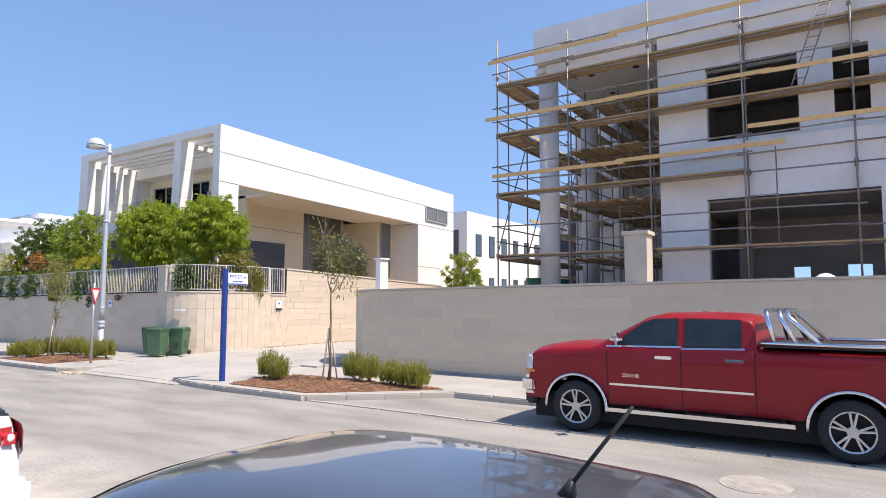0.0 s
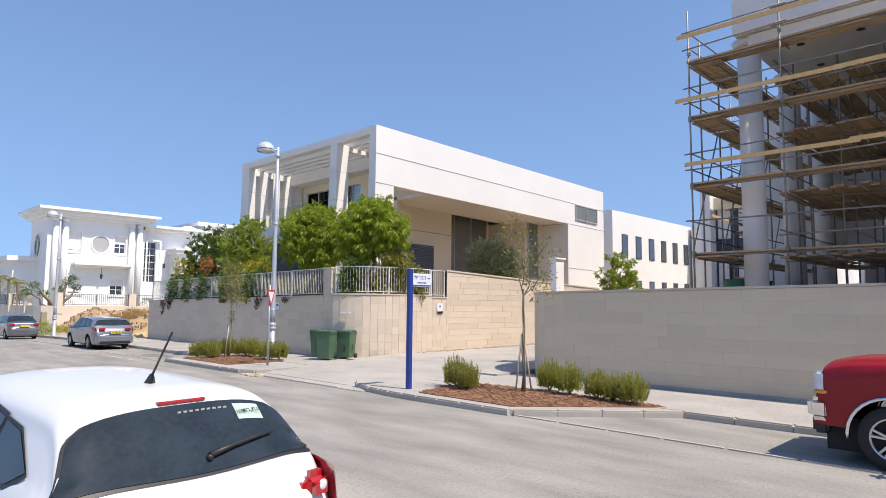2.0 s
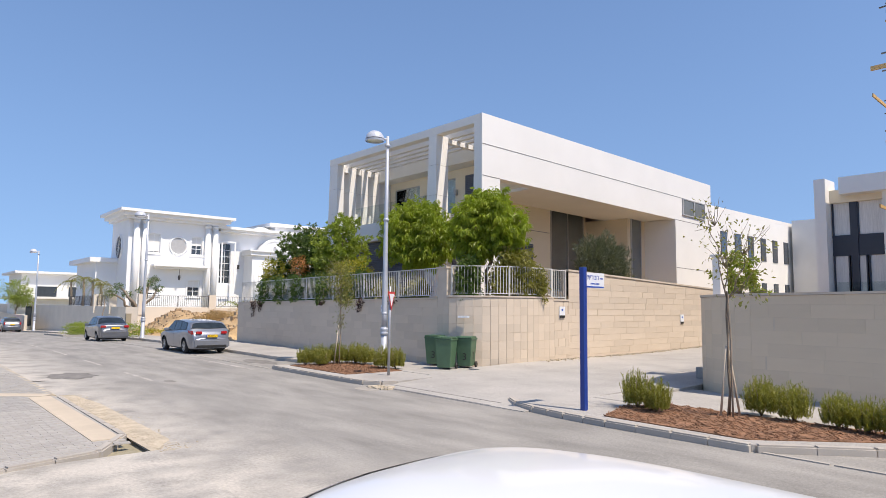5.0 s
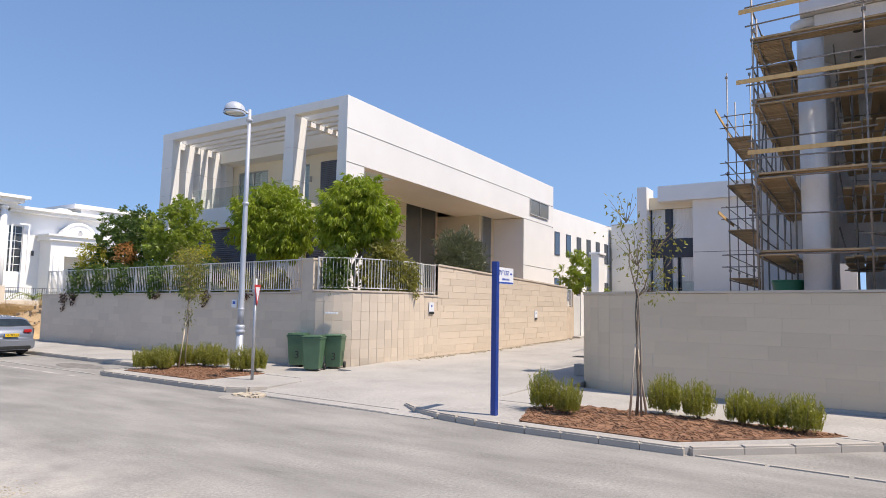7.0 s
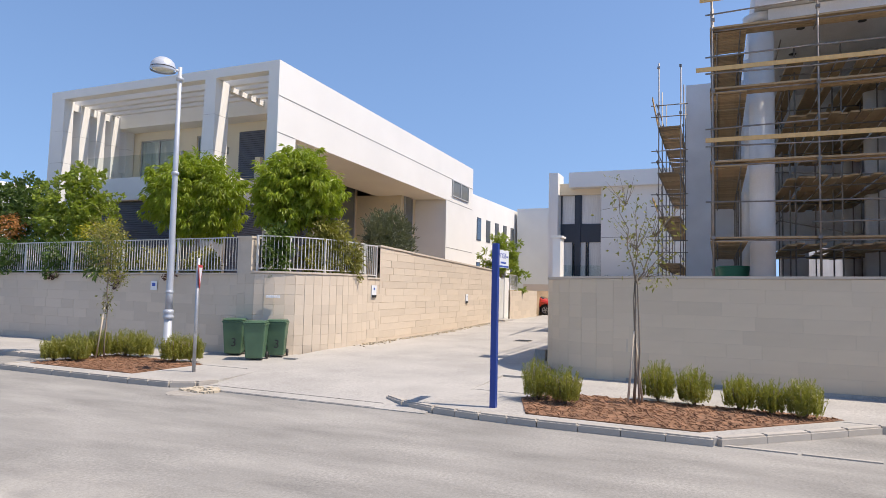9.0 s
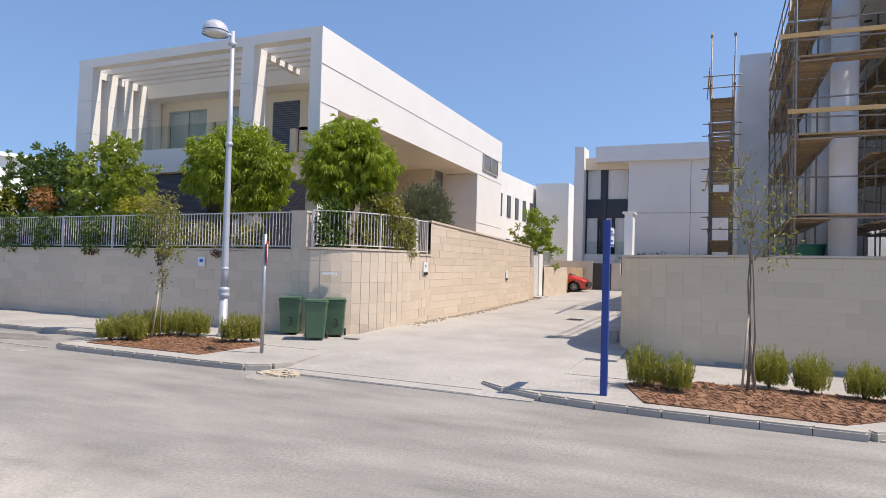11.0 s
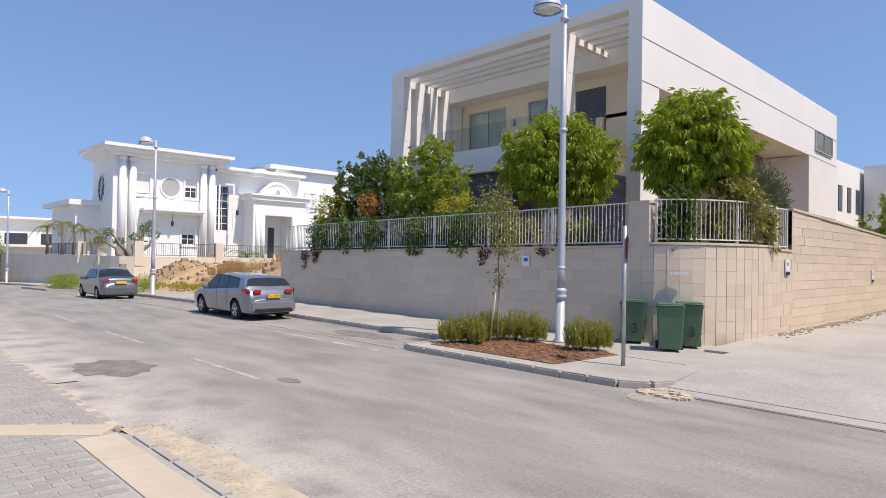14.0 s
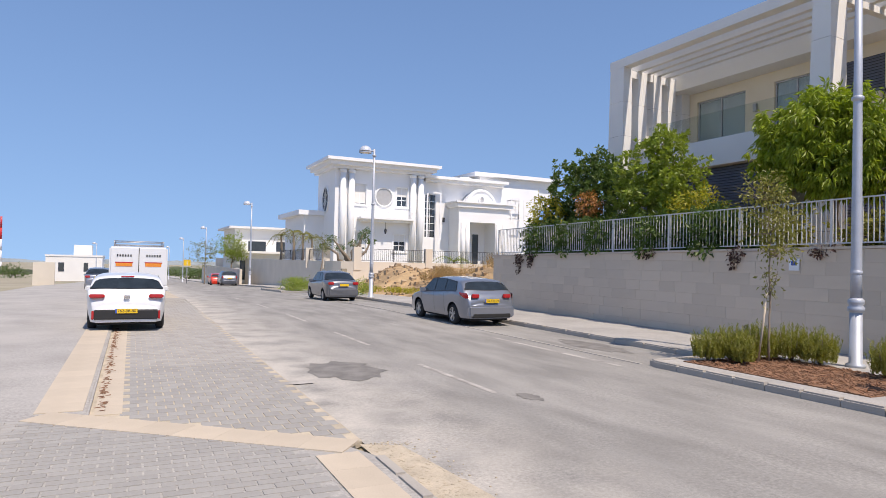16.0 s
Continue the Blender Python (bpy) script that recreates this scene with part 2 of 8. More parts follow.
LEAF_Y = leaf_mat("yellow green leaves", (0.36, 0.32, 0.03))
LEAF_G = leaf_mat("silver grey leaves", (0.12, 0.135, 0.10))
LEAF_R = leaf_mat("rosemary needles", (0.25, 0.245, 0.05))
LEAF_P = leaf_mat("purple vine leaves", (0.07, 0.035, 0.03))
LEAF_T = leaf_mat("dry autumn leaves", (0.42, 0.20, 0.07))
DRY = leaf_mat("dry grass", (0.36, 0.24, 0.12))


# ---- building blocks ----
def box(bm, x0, x1, y0, y1, z0, z1):
    v = [bm.verts.new((x, y, z)) for z in (z0, z1) for x, y in ((x0, y0), (x1, y0), (x1, y1), (x0, y1))]
    for f in ((3, 2, 1, 0), (4, 5, 6, 7), (0, 1, 5, 4), (1, 2, 6, 5), (2, 3, 7, 6), (3, 0, 4, 7)):
        bm.faces.new([v[i] for i in f])
    return v


def prism(bm, pts, z0, z1):
    """An upright prism over a plan outline; z0 and z1 may be numbers or functions of x, y."""
    f0 = z0 if callable(z0) else (lambda x, y: z0)
    f1 = z1 if callable(z1) else (lambda x, y: z1)
    a = [bm.verts.new((x, y, f0(x, y))) for x, y in pts]
    b = [bm.verts.new((x, y, f1(x, y))) for x, y in pts]
    bm.faces.new(b)
    bm.faces.new(a[::-1])
    for i in range(len(pts)):
        j = (i + 1) % len(pts)
        bm.faces.new((a[i], a[j], b[j], b[i]))


def beam(bm, p, q, w, h=None):
    """A square bar from p to q."""
    p, q, h = Vector(p), Vector(q), h or w
    d = (q - p).normalized()
    s = d.cross(Vector((0, 0, 1)))
    s = s.normalized() if s.length > 0.01 else Vector((1, 0, 0))
    u = s.cross(d)
    ring = lambda c: [bm.verts.new(c + s * a * w / 2 + u * b * h / 2) for a, b in ((-1, -1), (1, -1), (1, 1), (-1, 1))]
    a, b = ring(p), ring(q)
    bm.faces.new(a[::-1])
    bm.faces.new(b)
    for i in range(4):
        bm.faces.new((a[i], a[(i + 1) % 4], b[(i + 1) % 4], b[i]))


def tube(bm, pts, radii, seg=8, cap=True):
    """A round tube along pts with a radius at each."""
    pts = [Vector(p) for p in pts]
    if not isinstance(radii, (list, tuple)):
        radii = [radii] * len(pts)
    rings = []
    side = None
    for i, p in enumerate(pts):
        d = (pts[min(i + 1, len(pts) - 1)] - pts[max(i - 1, 0)]).normalized()
        if side is None or abs(side.dot(d)) > 0.95:
            side = d.orthogonal().normalized()
        side = (side - d * side.dot(d)).normalized()
        up = d.cross(side)
        rings.append([bm.verts.new(p + (side * math.cos(a) + up * math.sin(a)) * radii[i]) for a in (2 * math.pi * k / seg for k in range(seg))])
    for a, b in zip(rings, rings[1:]):
        for k in range(seg):
            f = bm.faces.new((a[k], a[(k + 1) % seg], b[(k + 1) % seg], b[k]))
            f.smooth = True
    if cap:
        bm.faces.new(rings[0][::-1])
        bm.faces.new(rings[-1])


def ball(bm, c, r, seg=12, rings=8, squash=(1, 1, 1)):
    res = bmesh.ops.create_uvsphere(bm, u_segments=seg, v_segments=rings, radius=r)
    for v in res["verts"]:
        v.co = Vector(c) + Vector((v.co.x * squash[0], v.co.y * squash[1], v.co.z * squash[2]))
        for f in v.link_faces:
            f.smooth = True


def mesh_of(bm, name, material, bevel=0.0):
    if bevel:
        bmesh.ops.bevel(bm, geom=bm.edges[:], offset=bevel, segments=2, affect="EDGES", profile=0.6)
    me = bpy.data.meshes.new(name)
    bm.to_mesh(me)
    bm.free()
    me.materials.append(material)
    return me


def part(name, bm, material, parent=None, label="", bevel=0.0, m=None):
    ob = new(name, mesh_of(bm, name, material, bevel))
    if parent is not None:
        ob.parent = parent
    if m is not None:
        ob.matrix_basis = m
    if label:
        ob["label"] = label
    return ob


def piece(name, me, parent, m):
    ob = new(name, me)
    ob.parent = parent
    ob.matrix_basis = m
    return ob


def thing(name, label, category, m=None, group="", kind=""):
    ob = new(name)
    ob.empty_display_size = 0.2
    if m is not None:
        ob.matrix_basis = m
    return tagged(ob, label, category, group, kind)


def boxes(*specs):
    bm = bmesh.new()
    for s in specs:
        box(bm, *s)
    return bm


def struct(name, bm, material, label, category, bevel=0.0):
    return tagged(part(name, bm, material, None, label, bevel), label, category, kind="structure")

# ---- ground, road, pavements ----
def sheet(bm, pts, z):
    f = z if callable(z) else (lambda x, y: z)
    bm.faces.new([bm.verts.new((x, y, f(x, y))) for x, y in pts])


def drive_z(x):
    return np.interp(x, [9.6, 10.4, 12.0, 17.0, 24.0, 32.0, 60.0], [0.015, 0.07, 0.12, 0.24, 0.28, 0.44, 0.46])


bm = bmesh.new()
GY = [-900, 38, 48, 58, 77, 95, 130, 220, 400, 1500]
GZ = [-0.07, -0.07, -0.2, -0.45, -0.85, -1.45, -2.5, -4.6, -8.1, -14]
rows = [[bm.verts.new((x, y, z)) for x in (-900, 900)] for y, z in zip(GY, GZ)]
for a, b in zip(rows, rows[1:]):
    bm.faces.new((a[0], a[1], b[1], b[0]))
ground = struct("ground", bm, GROUND, "dry ground with scattered scrub", "ground")
def road_z(y):
    """The street is level past the houses, then falls away gently."""
    return float(np.interp(y, [40, 48, 58, 77, 95, 130, 220, 400], [0.0, -0.1, -0.35, -0.75, -1.35, -2.4, -4.5, -8]))


YST = [-40, 0, 20, 40, 44, 48, 53, 58, 67, 77, 86, 95, 112, 130, 160, 220, 320]
def strip(bm, x0, x1, y_from, z, y_to=320, under=0.06):
    ys = [y_from] + [y for y in YST if y_from < y < y_to] + [y_to]
    rows = []
    for y in ys:
        rows.append([bm.verts.new((x, y, road_z(y) + d)) for x, d in ((x0, -under), (x0, z), (x1, z), (x1, -under))])
    for a, b in zip(rows, rows[1:]):
        for i in range(3):
            bm.faces.new((a[i], b[i], b[i + 1], a[i + 1]))


bm = bmesh.new()
strip(bm, 2.62, 11.95, -40, 0.0)
road = struct("road", bm, ASPHALT, "sun-bleached grey asphalt street with dusty edges", "road")
bm = bmesh.new()
BX, BY = (-0.45, 2.25, 2.62), (-40, 4.4, 5.0, 10.0, 13.5, 15.6)
for xa, xb in zip(BX, BX[1:]):
    for ya, yb in zip(BY, BY[1:]):
        prism(bm, [(xa, ya), (xb, ya), (xb, yb), (xa, yb)], -0.05, lambda x, y: 0.01 if x > 2.5 else float(np.interp(y, BY, (0.07, 0.07, 0.2, 0.2, 0.01, 0.01))))
bmesh.ops.remove_doubles(bm, verts=bm.verts[:], dist=0.002)
struct("parking_bay", bm, ASPHALT, "asphalt parking bay beside the near pavement", "parking bay")
# pavement by the far walls
bm = bmesh.new()
strip(bm, 11.95, 15.2, -40, 0.12, 14.6)
strip(bm, 11.95, 15.2, 20.4, 0.12, 25.75)
strip(bm, 11.4, 15.2, 25.75, 0.12)
pave_far = struct("pavement_far", bm, CONCRETE, "pale concrete pavement along the garden walls", "pavement")
bm = bmesh.new()
XS = [9.6, 10.4, 12.0, 14.0, 17.0, 20.0, 24.0, 28.0, 32.0, 40.0, 60.0]
for a, b in zip(XS, XS[1:]):
    y0, y1 = (14.6, 20.4) if b <= 15 else (13.9, 20.95)
    prism(bm, [(a, y0), (b, y0), (b, y1), (a, y1)], -0.05, lambda x, y: drive_z(x))
bmesh.ops.remove_doubles(bm, verts=bm.verts[:], dist=0.002)
drive = struct("driveway", bm, CONCRETE, "dusty concrete driveway rising between the walls", "driveway")
# raised plots behind the walls
bm = bmesh.new()
prism(bm, [(14.9, 24.0), (18.4, 21.3), (60, 21.3), (60, 39.8), (14.9, 39.8)], -0.04, 2.1)
struct("garden_plot", bm, EARTH, "raised garden earth behind the stone wall", "garden")
bm = bmesh.new()
prism(bm, [(15.2, -40), (60, -40), (60, 13.5), (17.2, 13.5), (15.2, 11.5)], -0.04, 2.0)
struct("building_plot", bm, EARTH, "raised bare building plot behind the wall", "plot")
# planting bulges with mulch
for nm, pts in (("planter_1_base", [(9.62, 10.0), (11.95, 7.6), (11.95, 14.6), (11.4, 15.6), (10.4, 15.75), (9.85, 14.6), (9.64, 13.2)]),
                ("planter_2_base", [(9.55, 20.3), (10.2, 19.75), (11.95, 20.0), (11.95, 25.75), (9.5, 25.75)])):
    bm = bmesh.new()
    prism(bm, pts, -0.04, 0.112)
    struct(nm, bm, CONCRETE, "concrete pavement bulge round a planted bed", "pavement")
def mulch(nm, pts, label):
    bm = bmesh.new()
    prism(bm, pts, 0.1, 0.13)
    rng = random.Random(4)
    xs, ys = [p[0] for p in pts], [p[1] for p in pts]
    for _ in range(1500):
        x, y = rng.uniform(min(xs), max(xs)), rng.uniform(min(ys) + .1, max(ys) - .1)
        inside = False
        for i in range(len(pts)):
            (xa, ya), (xb, yb) = pts[i], pts[i - 1]
            if (ya > y) != (yb > y) and x < (xb - xa) * (y - ya) / (yb - ya) + xa:
                inside = not inside
        if inside:
            a, s = rng.uniform(0, 3.14), rng.uniform(0.02, 0.05)
            beam(bm, (x - s * math.cos(a), y - s * math.sin(a), 0.135), (x + s * math.cos(a), y + s * math.sin(a), 0.13 + rng.uniform(0, .04)), 0.018, 0.01)
    return tagged(part(nm, bm, SOIL, None, label), label, "mulch", kind="stuff")
mulch("mulch", [(9.9, 10.2), (12.1, 8.0), (12.3, 8.4), (12.3, 12.9), (11.4, 13.4), (9.95, 12.9)], "red-brown bark mulch in the roadside bed")
mulch("mulch", [(9.95, 22.0), (12.0, 21.9), (12.25, 25.3), (9.95, 25.45)], "red-brown bark mulch in the roadside bed")
# near side pavement, bulge and bays
bm = bmesh.new()
for ya, yb in ((-40, 5), (5, 11), (11, 15.2)):
    prism(bm, [(-6.5, ya), (-0.45, ya), (-0.45, yb), (-6.5, yb)], -0.05, lambda x, y: 0.25 if y < 11.5 else 0.05)
prism(bm, [(-6.5, 15.2), (-0.45, 15.2), (1.9, 15.9), (2.55, 17.0), (2.55, 22.2), (2.35, 22.7), (-0.02, 24.9), (-0.02, 40), (-6.5, 40)], -0.05, 0.05)
bmesh.ops.remove_doubles(bm, verts=bm.verts[:], dist=0.002)
strip(bm, -6.5, -0.02, 40, 0.05)
pave_near = struct("pavement_near", bm, CONCRETE, "grey block pavement on the near side of the street", "pavement")
bm = bmesh.new()
prism(bm, [(-0.02, 24.9), (2.35, 22.7), (2.62, 22.9), (2.62, 40), (-0.02, 40)], -0.05, 0.012)
strip(bm, -0.02, 2.62, 40, 0.012)
bay_near = struct("parking_bay_paved", bm, DUST, "paved parking bay of small grey blocks", "parking bay")
bm = bmesh.new()
sheet(bm, [(2.56, 15.5), (3.05, 16.3), (3.1, 21.0), (2.95, 22.6), (2.56, 22.8)], 0.006)
struct("dust_strip", bm, DUST, "sandy dust gathered in the gutter", "gutter dust")

# ---- garden wall of the corner house ----
def arc_pts(n=14):
    """Plan of the rounded wall corner between the street and the driveway."""
    return [(17.2 - 2.8 * math.cos(a), 22.7 - 1.87 * math.sin(a)) for a in (math.pi / 2 * i / n for i in range(n + 1))]


ARC = arc_pts()
def ring_wall(bm, outer, thick, z0, z1):
    """A wall along the plan line outer, thickened inwards (to the left of travel)."""
    o = [Vector((*p, 0)) for p in outer]
    inner = []
    for i, p in enumerate(o):
        d = (o[min(i + 1, len(o) - 1)] - o[max(i - 1, 0)]).normalized()
        inner.append(p + Vector((-d.y, d.x, 0)) * thick)
    f0 = z0 if callable(z0) else (lambda p: z0)
    f1 = z1 if callable(z1) else (lambda p: z1)
    for i in range(len(o) - 1):
        q = [o[i], o[i + 1], inner[i + 1], inner[i]]
        lo = [bm.verts.new((p.x, p.y, f0(p))) for p in q]
        hi = [bm.verts.new((p.x, p.y, f1(p))) for p in q]
        bm.faces.new(lo[::-1])
        bm.faces.new(hi)
        for k in range(4):
            bm.faces.new((lo[k], lo[(k + 1) % 4], hi[(k + 1) % 4], hi[k]))


def wall_top(y):
    return np.interp(y, [22, 40], [2.44, 2.24])


bm = bmesh.new()
ring_wall(bm, [(14.4, 40.2), (14.4, 23.0)], 0.3, -0.1, lambda p: wall_top(p.y))
wall_street = struct("wall_west", bm, MORTAR, "limestone garden wall of the corner house along the street", "garden wall")
bm = bmesh.new()
ring_wall(bm, [(14.4, 23.0), (14.4, 22.7)] + ARC[1:] + [(18.25, 20.83)], 0.3, -0.05, 2.5)
wall_curve = struct("wall_corner", bm, MORTAR, "rounded limestone tile corner of the garden wall", "garden wall")
bm = bmesh.new()
prism(bm, [(18.25, 20.83), (19.1, 20.83), (19.1, 21.13), (18.25, 21.13)], 0.0, 2.42)
prism(bm, [(19.1, 20.83), (31.4, 20.83), (31.4, 21.13), (19.1, 21.13)], 0.0, lambda x, y: 3.56 - 0.036 * (x - 19.1))
prism(bm, [(31.4, 20.83), (32.4, 20.83), (32.4, 21.13), (31.4, 21.13)], 0.2, 2.1)
prism(bm, [(34.4, 20.83), (40.2, 20.83), (40.2, 21.13), (34.4, 21.13)], 0.2, 2.1)
wall_drive = struct("wall_south", bm, MORTAR, "sunlit limestone garden wall along the driveway", "garden wall")
bm = bmesh.new()
ring_wall(bm, [(14.36, 40.2), (14.36, 23.0)], 0.38, lambda p: wall_top(p.y) + 0.003, lambda p: wall_top(p.y) + 0.06)
ring_wall(bm, [(14.36, 22.5), (14.37, 22.4)] + [(x - 0.03, y - 0.03) for x, y in ARC[2:]] + [(18.2, 20.8)], 0.36, 2.503, 2.56)
prism(bm, [(18.2, 20.79), (19.12, 20.79), (19.12, 21.15), (18.2, 21.15)], 2.423, 2.48)
prism(bm, [(19.08, 20.79), (31.45, 20.79), (31.45, 21.16), (19.08, 21.16)], lambda x, y: 3.563 - 0.036 * (x - 19.1), lambda x, y: 3.63 - 0.036 * (x - 19.1))
struct("coping", bm, COPING, "pale coping stones on the garden wall", "coping")
bm = boxes((14.39, 14.75, 22.52, 23.02, 2.44, 3.52), (14.34, 14.78, 22.49, 23.05, 3.52, 3.58))
struct("wall_pier", bm, COPING, "limestone pier between the railing stretches", "pier")


def railing(name, pts, z0, h, label, material, step=0.115, post=2.4):
    """Upright bar railing along a plan line; z0 a number or a function of the distance run."""
    th = thing(name, label, "railing", pose(pts[0][0], pts[0][1], 0))
    o = Vector((pts[0][0], pts[0][1], 0))
    seglen = [math.dist(a, b) for a, b in zip(pts, pts[1:])]
    total = sum(seglen)
    def at(s):
        for (a, b), n in zip(zip(pts, pts[1:]), seglen):
            if s <= n or (a, b) == (pts[-2], pts[-1]):
                k = s / n
                return Vector((a[0] + (b[0] - a[0]) * k, a[1] + (b[1] - a[1]) * k, 0)) - o
            s -= n
    zf = z0 if callable(z0) else (lambda s: z0)
    cuts = [0]
    for n in seglen:
        cuts.append(cuts[-1] + n)
    for nm, dz in (("bottom_rail", 0.08), ("top_rail", h)):
        bm = bmesh.new()
        for a, b in zip(cuts, cuts[1:]):
            pa, pb = at(a), at(b)
            beam(bm, (pa.x, pa.y, zf(a) + dz), (pb.x, pb.y, zf(b) + dz), 0.045, 0.03)
        part(nm, bm, material, th)
    n = max(2, int(total / step))
    bm = bmesh.new()
    box(bm, -0.009, 0.009, -0.009, 0.009, 0.08, h - 0.01)
    bar = mesh_of(bm, "bar", material)
    bm = bmesh.new()
    box(bm, -0.025, 0.025, -0.025, 0.025, 0.0, h + 0.02)
    pst = mesh_of(bm, "post", material)
    for i in range(n + 1):
        s = total * i / n
        p = at(s)
        piece("bar", bar, th, pose(p.x, p.y, zf(s)))
    k = max(1, round(total / post))
    for i in range(k + 1):
        s = total * i / k
        p = at(s)
        piece("post", pst, th, pose(p.x, p.y, zf(s)))
    return th


railing("railing", [(14.52, 23.1), (14.52, 40.0)], lambda s: 2.49 - 0.011 * s, 1.06, "pale grey metal bar railing on the garden wall", RAIL_W)
railing("railing", [(14.52, 22.4)] + [(x + 0.12, y + 0.1) for x, y in ARC[3:]] + [(18.2, 20.95)], 2.56, 1.04, "curved pale metal railing on the wall corner", RAIL_W)
railing("railing", [(18.28, 20.95), (19.06, 20.95)], 2.48, 1.1, "short pale metal grille set in the wall", RAIL_W, post=0.8)
railing("railing", [(31.5, 20.95), (32.3, 20.95)], 2.1, 0.95, "short pale metal grille beside the garden gate", RAIL_W, post=0.8)
railing("railing", [(34.7, 20.95), (36.2, 20.95)], 2.1, 0.9, "short pale metal grille beyond the garden gate", RAIL_W, post=1.5)
g = thing("garden_gate", "pale grey metal garden gate in the driveway wall", "gate", pose(32.4, 20.9, 0.42))
part("leaf", boxes((0.15, 1.2, 0.05, 0.1, 0.02, 2.3)), RAIL_W, g)
part("gate_post", boxes((0.0, 0.14, 0, 0.2, 0, 2.5)), COPING, g)
part("gate_post", boxes((1.22, 1.95, 0, 0.2, 0, 2.4)), WHITE, g)
part("step", boxes((-0.2, 1.3, -0.5, -0.02, -0.1, 0.12)), CONCRETE, g)

# ---- wall before the building site ----
WR_ARC = [(16.9 - 2.05 * math.cos(a), 12.2 + 2.0 * math.sin(a)) for a in (math.pi / 2 * i / 8 for i in range(9))]
bm = bmesh.new()
ring_wall(bm, [(20.0, 14.2)] + WR_ARC[::-1] + [(14.85, -12.0)], 0.3, -0.1, lambda p: 2.47 + 0.012 * (14 - p.y) * (p.x < 15.2) )
wall_site = struct("wall_east", bm, MORTAR_B, "beige stone block wall in front of the building site", "garden wall")
bm = bmesh.new()
ring_wall(bm, [(20.0, 14.23)] + [(x - 0.03, y + 0.02) for x, y in WR_ARC[::-1]] + [(14.82, -12.0)], 0.36, lambda p: 2.475 + 0.012 * (14 - p.y) * (p.x < 15.2), lambda p: 2.53 + 0.012 * (14 - p.y) * (p.x < 15.2))
struct("coping", bm, COPING, "mortar bed and thin coping on the site wall", "coping")
bm = boxes((14.8, 15.25, -12.0, 11.9, -0.05, 0.2))
struct("baseboard", bm, CONCRETE, "concrete footing strip along the site wall", "footing")
bm = boxes((15.0, 15.5, 4.05, 4.6, 2.3, 3.8), (14.95, 15.55, 4.0, 4.65, 3.8, 3.9))
struct("wall_pier", bm, COPING, "square stone pier on the site wall", "pier", 0.01)
bm = boxes((17.15, 17.6, 14.0, 14.22, 1.9, 3.66), (17.1, 17.65, 13.95, 14.27, 3.66, 3.72))
struct("wall_pier", bm, WHITE, "white gate pier at the end of the site wall", "pier", 0.01)

# ---- the corner house ----
house = thing("modern_house", "white modern two-storey house with pergola and leaning columns", "house", pose(18.73, 25.2, 2.1))
def hs(bm):
    """Into the house's own space; its long roof falls slightly to the rear."""
    for v in bm.verts:
        v.co.z -= 0.022 * (v.co.x - 18.73)
        v.co -= Vector((18.73, 25.2, 2.1))
    return bm


def hp(name, bm, material, parent=house, label=""):
    return part(name, hs(bm), material, parent, label)


# long side: beam, corner post, rear block
hp("side_fascia", boxes((18.73, 39.63, 25.2, 25.7, 7.92, 10.7)), WHITE)
hp("corner_post", boxes((18.73, 19.88, 25.2, 25.72, 2.1, 7.92)), WHITE)
rb = hp("rear_block", boxes((35.1, 39.63, 25.2, 25.6, 2.1, 7.92), (35.1, 35.5, 25.6, 29.0, 2.1, 7.92), (39.3, 39.63, 25.6, 40, 2.1, 10.5)), WHITE)
hp("roof", boxes((21.7, 39.4, 25.7, 37.8, 10.0, 10.3)), WHITE)
hp("porch_ceiling", boxes((22.6, 35.1, 25.71, 29.0, 7.95, 8.1)), WHITE)
for b6 in ((22.4, 28.0, 29.0, 29.3, 2.1, 8.0), (19.9, 22.4, 29.0, 29.2, 2.1, 5.75), (28.0, 33.2, 30.4, 30.7, 2.1, 8.6), (33.2, 35.2, 27.3, 27.6, 2.1, 8.0), (33.2, 33.4, 27.6, 30.5, 2.1, 8.0), (27.8, 28.0, 29.3, 30.5, 2.1, 8.0)):
    hp("porch_wall", boxes(b6), CREAM, label="cream rendered porch wall")
for z in (9.33,):
    hp("joint", boxes((18.75, 39.6, 25.192, 25.2, z - 0.015, z + 0.015)), JOINT)
hp("joint", boxes((22.5, 27.9, 28.99, 29.0, 6.6, 6.63)), JOINT)
hp("joint", boxes((18.75, 19.86, 25.192, 25.2, 7.9, 7.93)), JOINT)
hp("joint", boxes((35.12, 39.6, 25.192, 25.2, 7.9, 7.93)), JOINT)
hp("joint", boxes((35.12, 39.6, 25.192, 25.2, 5.0, 5.03)), JOINT)


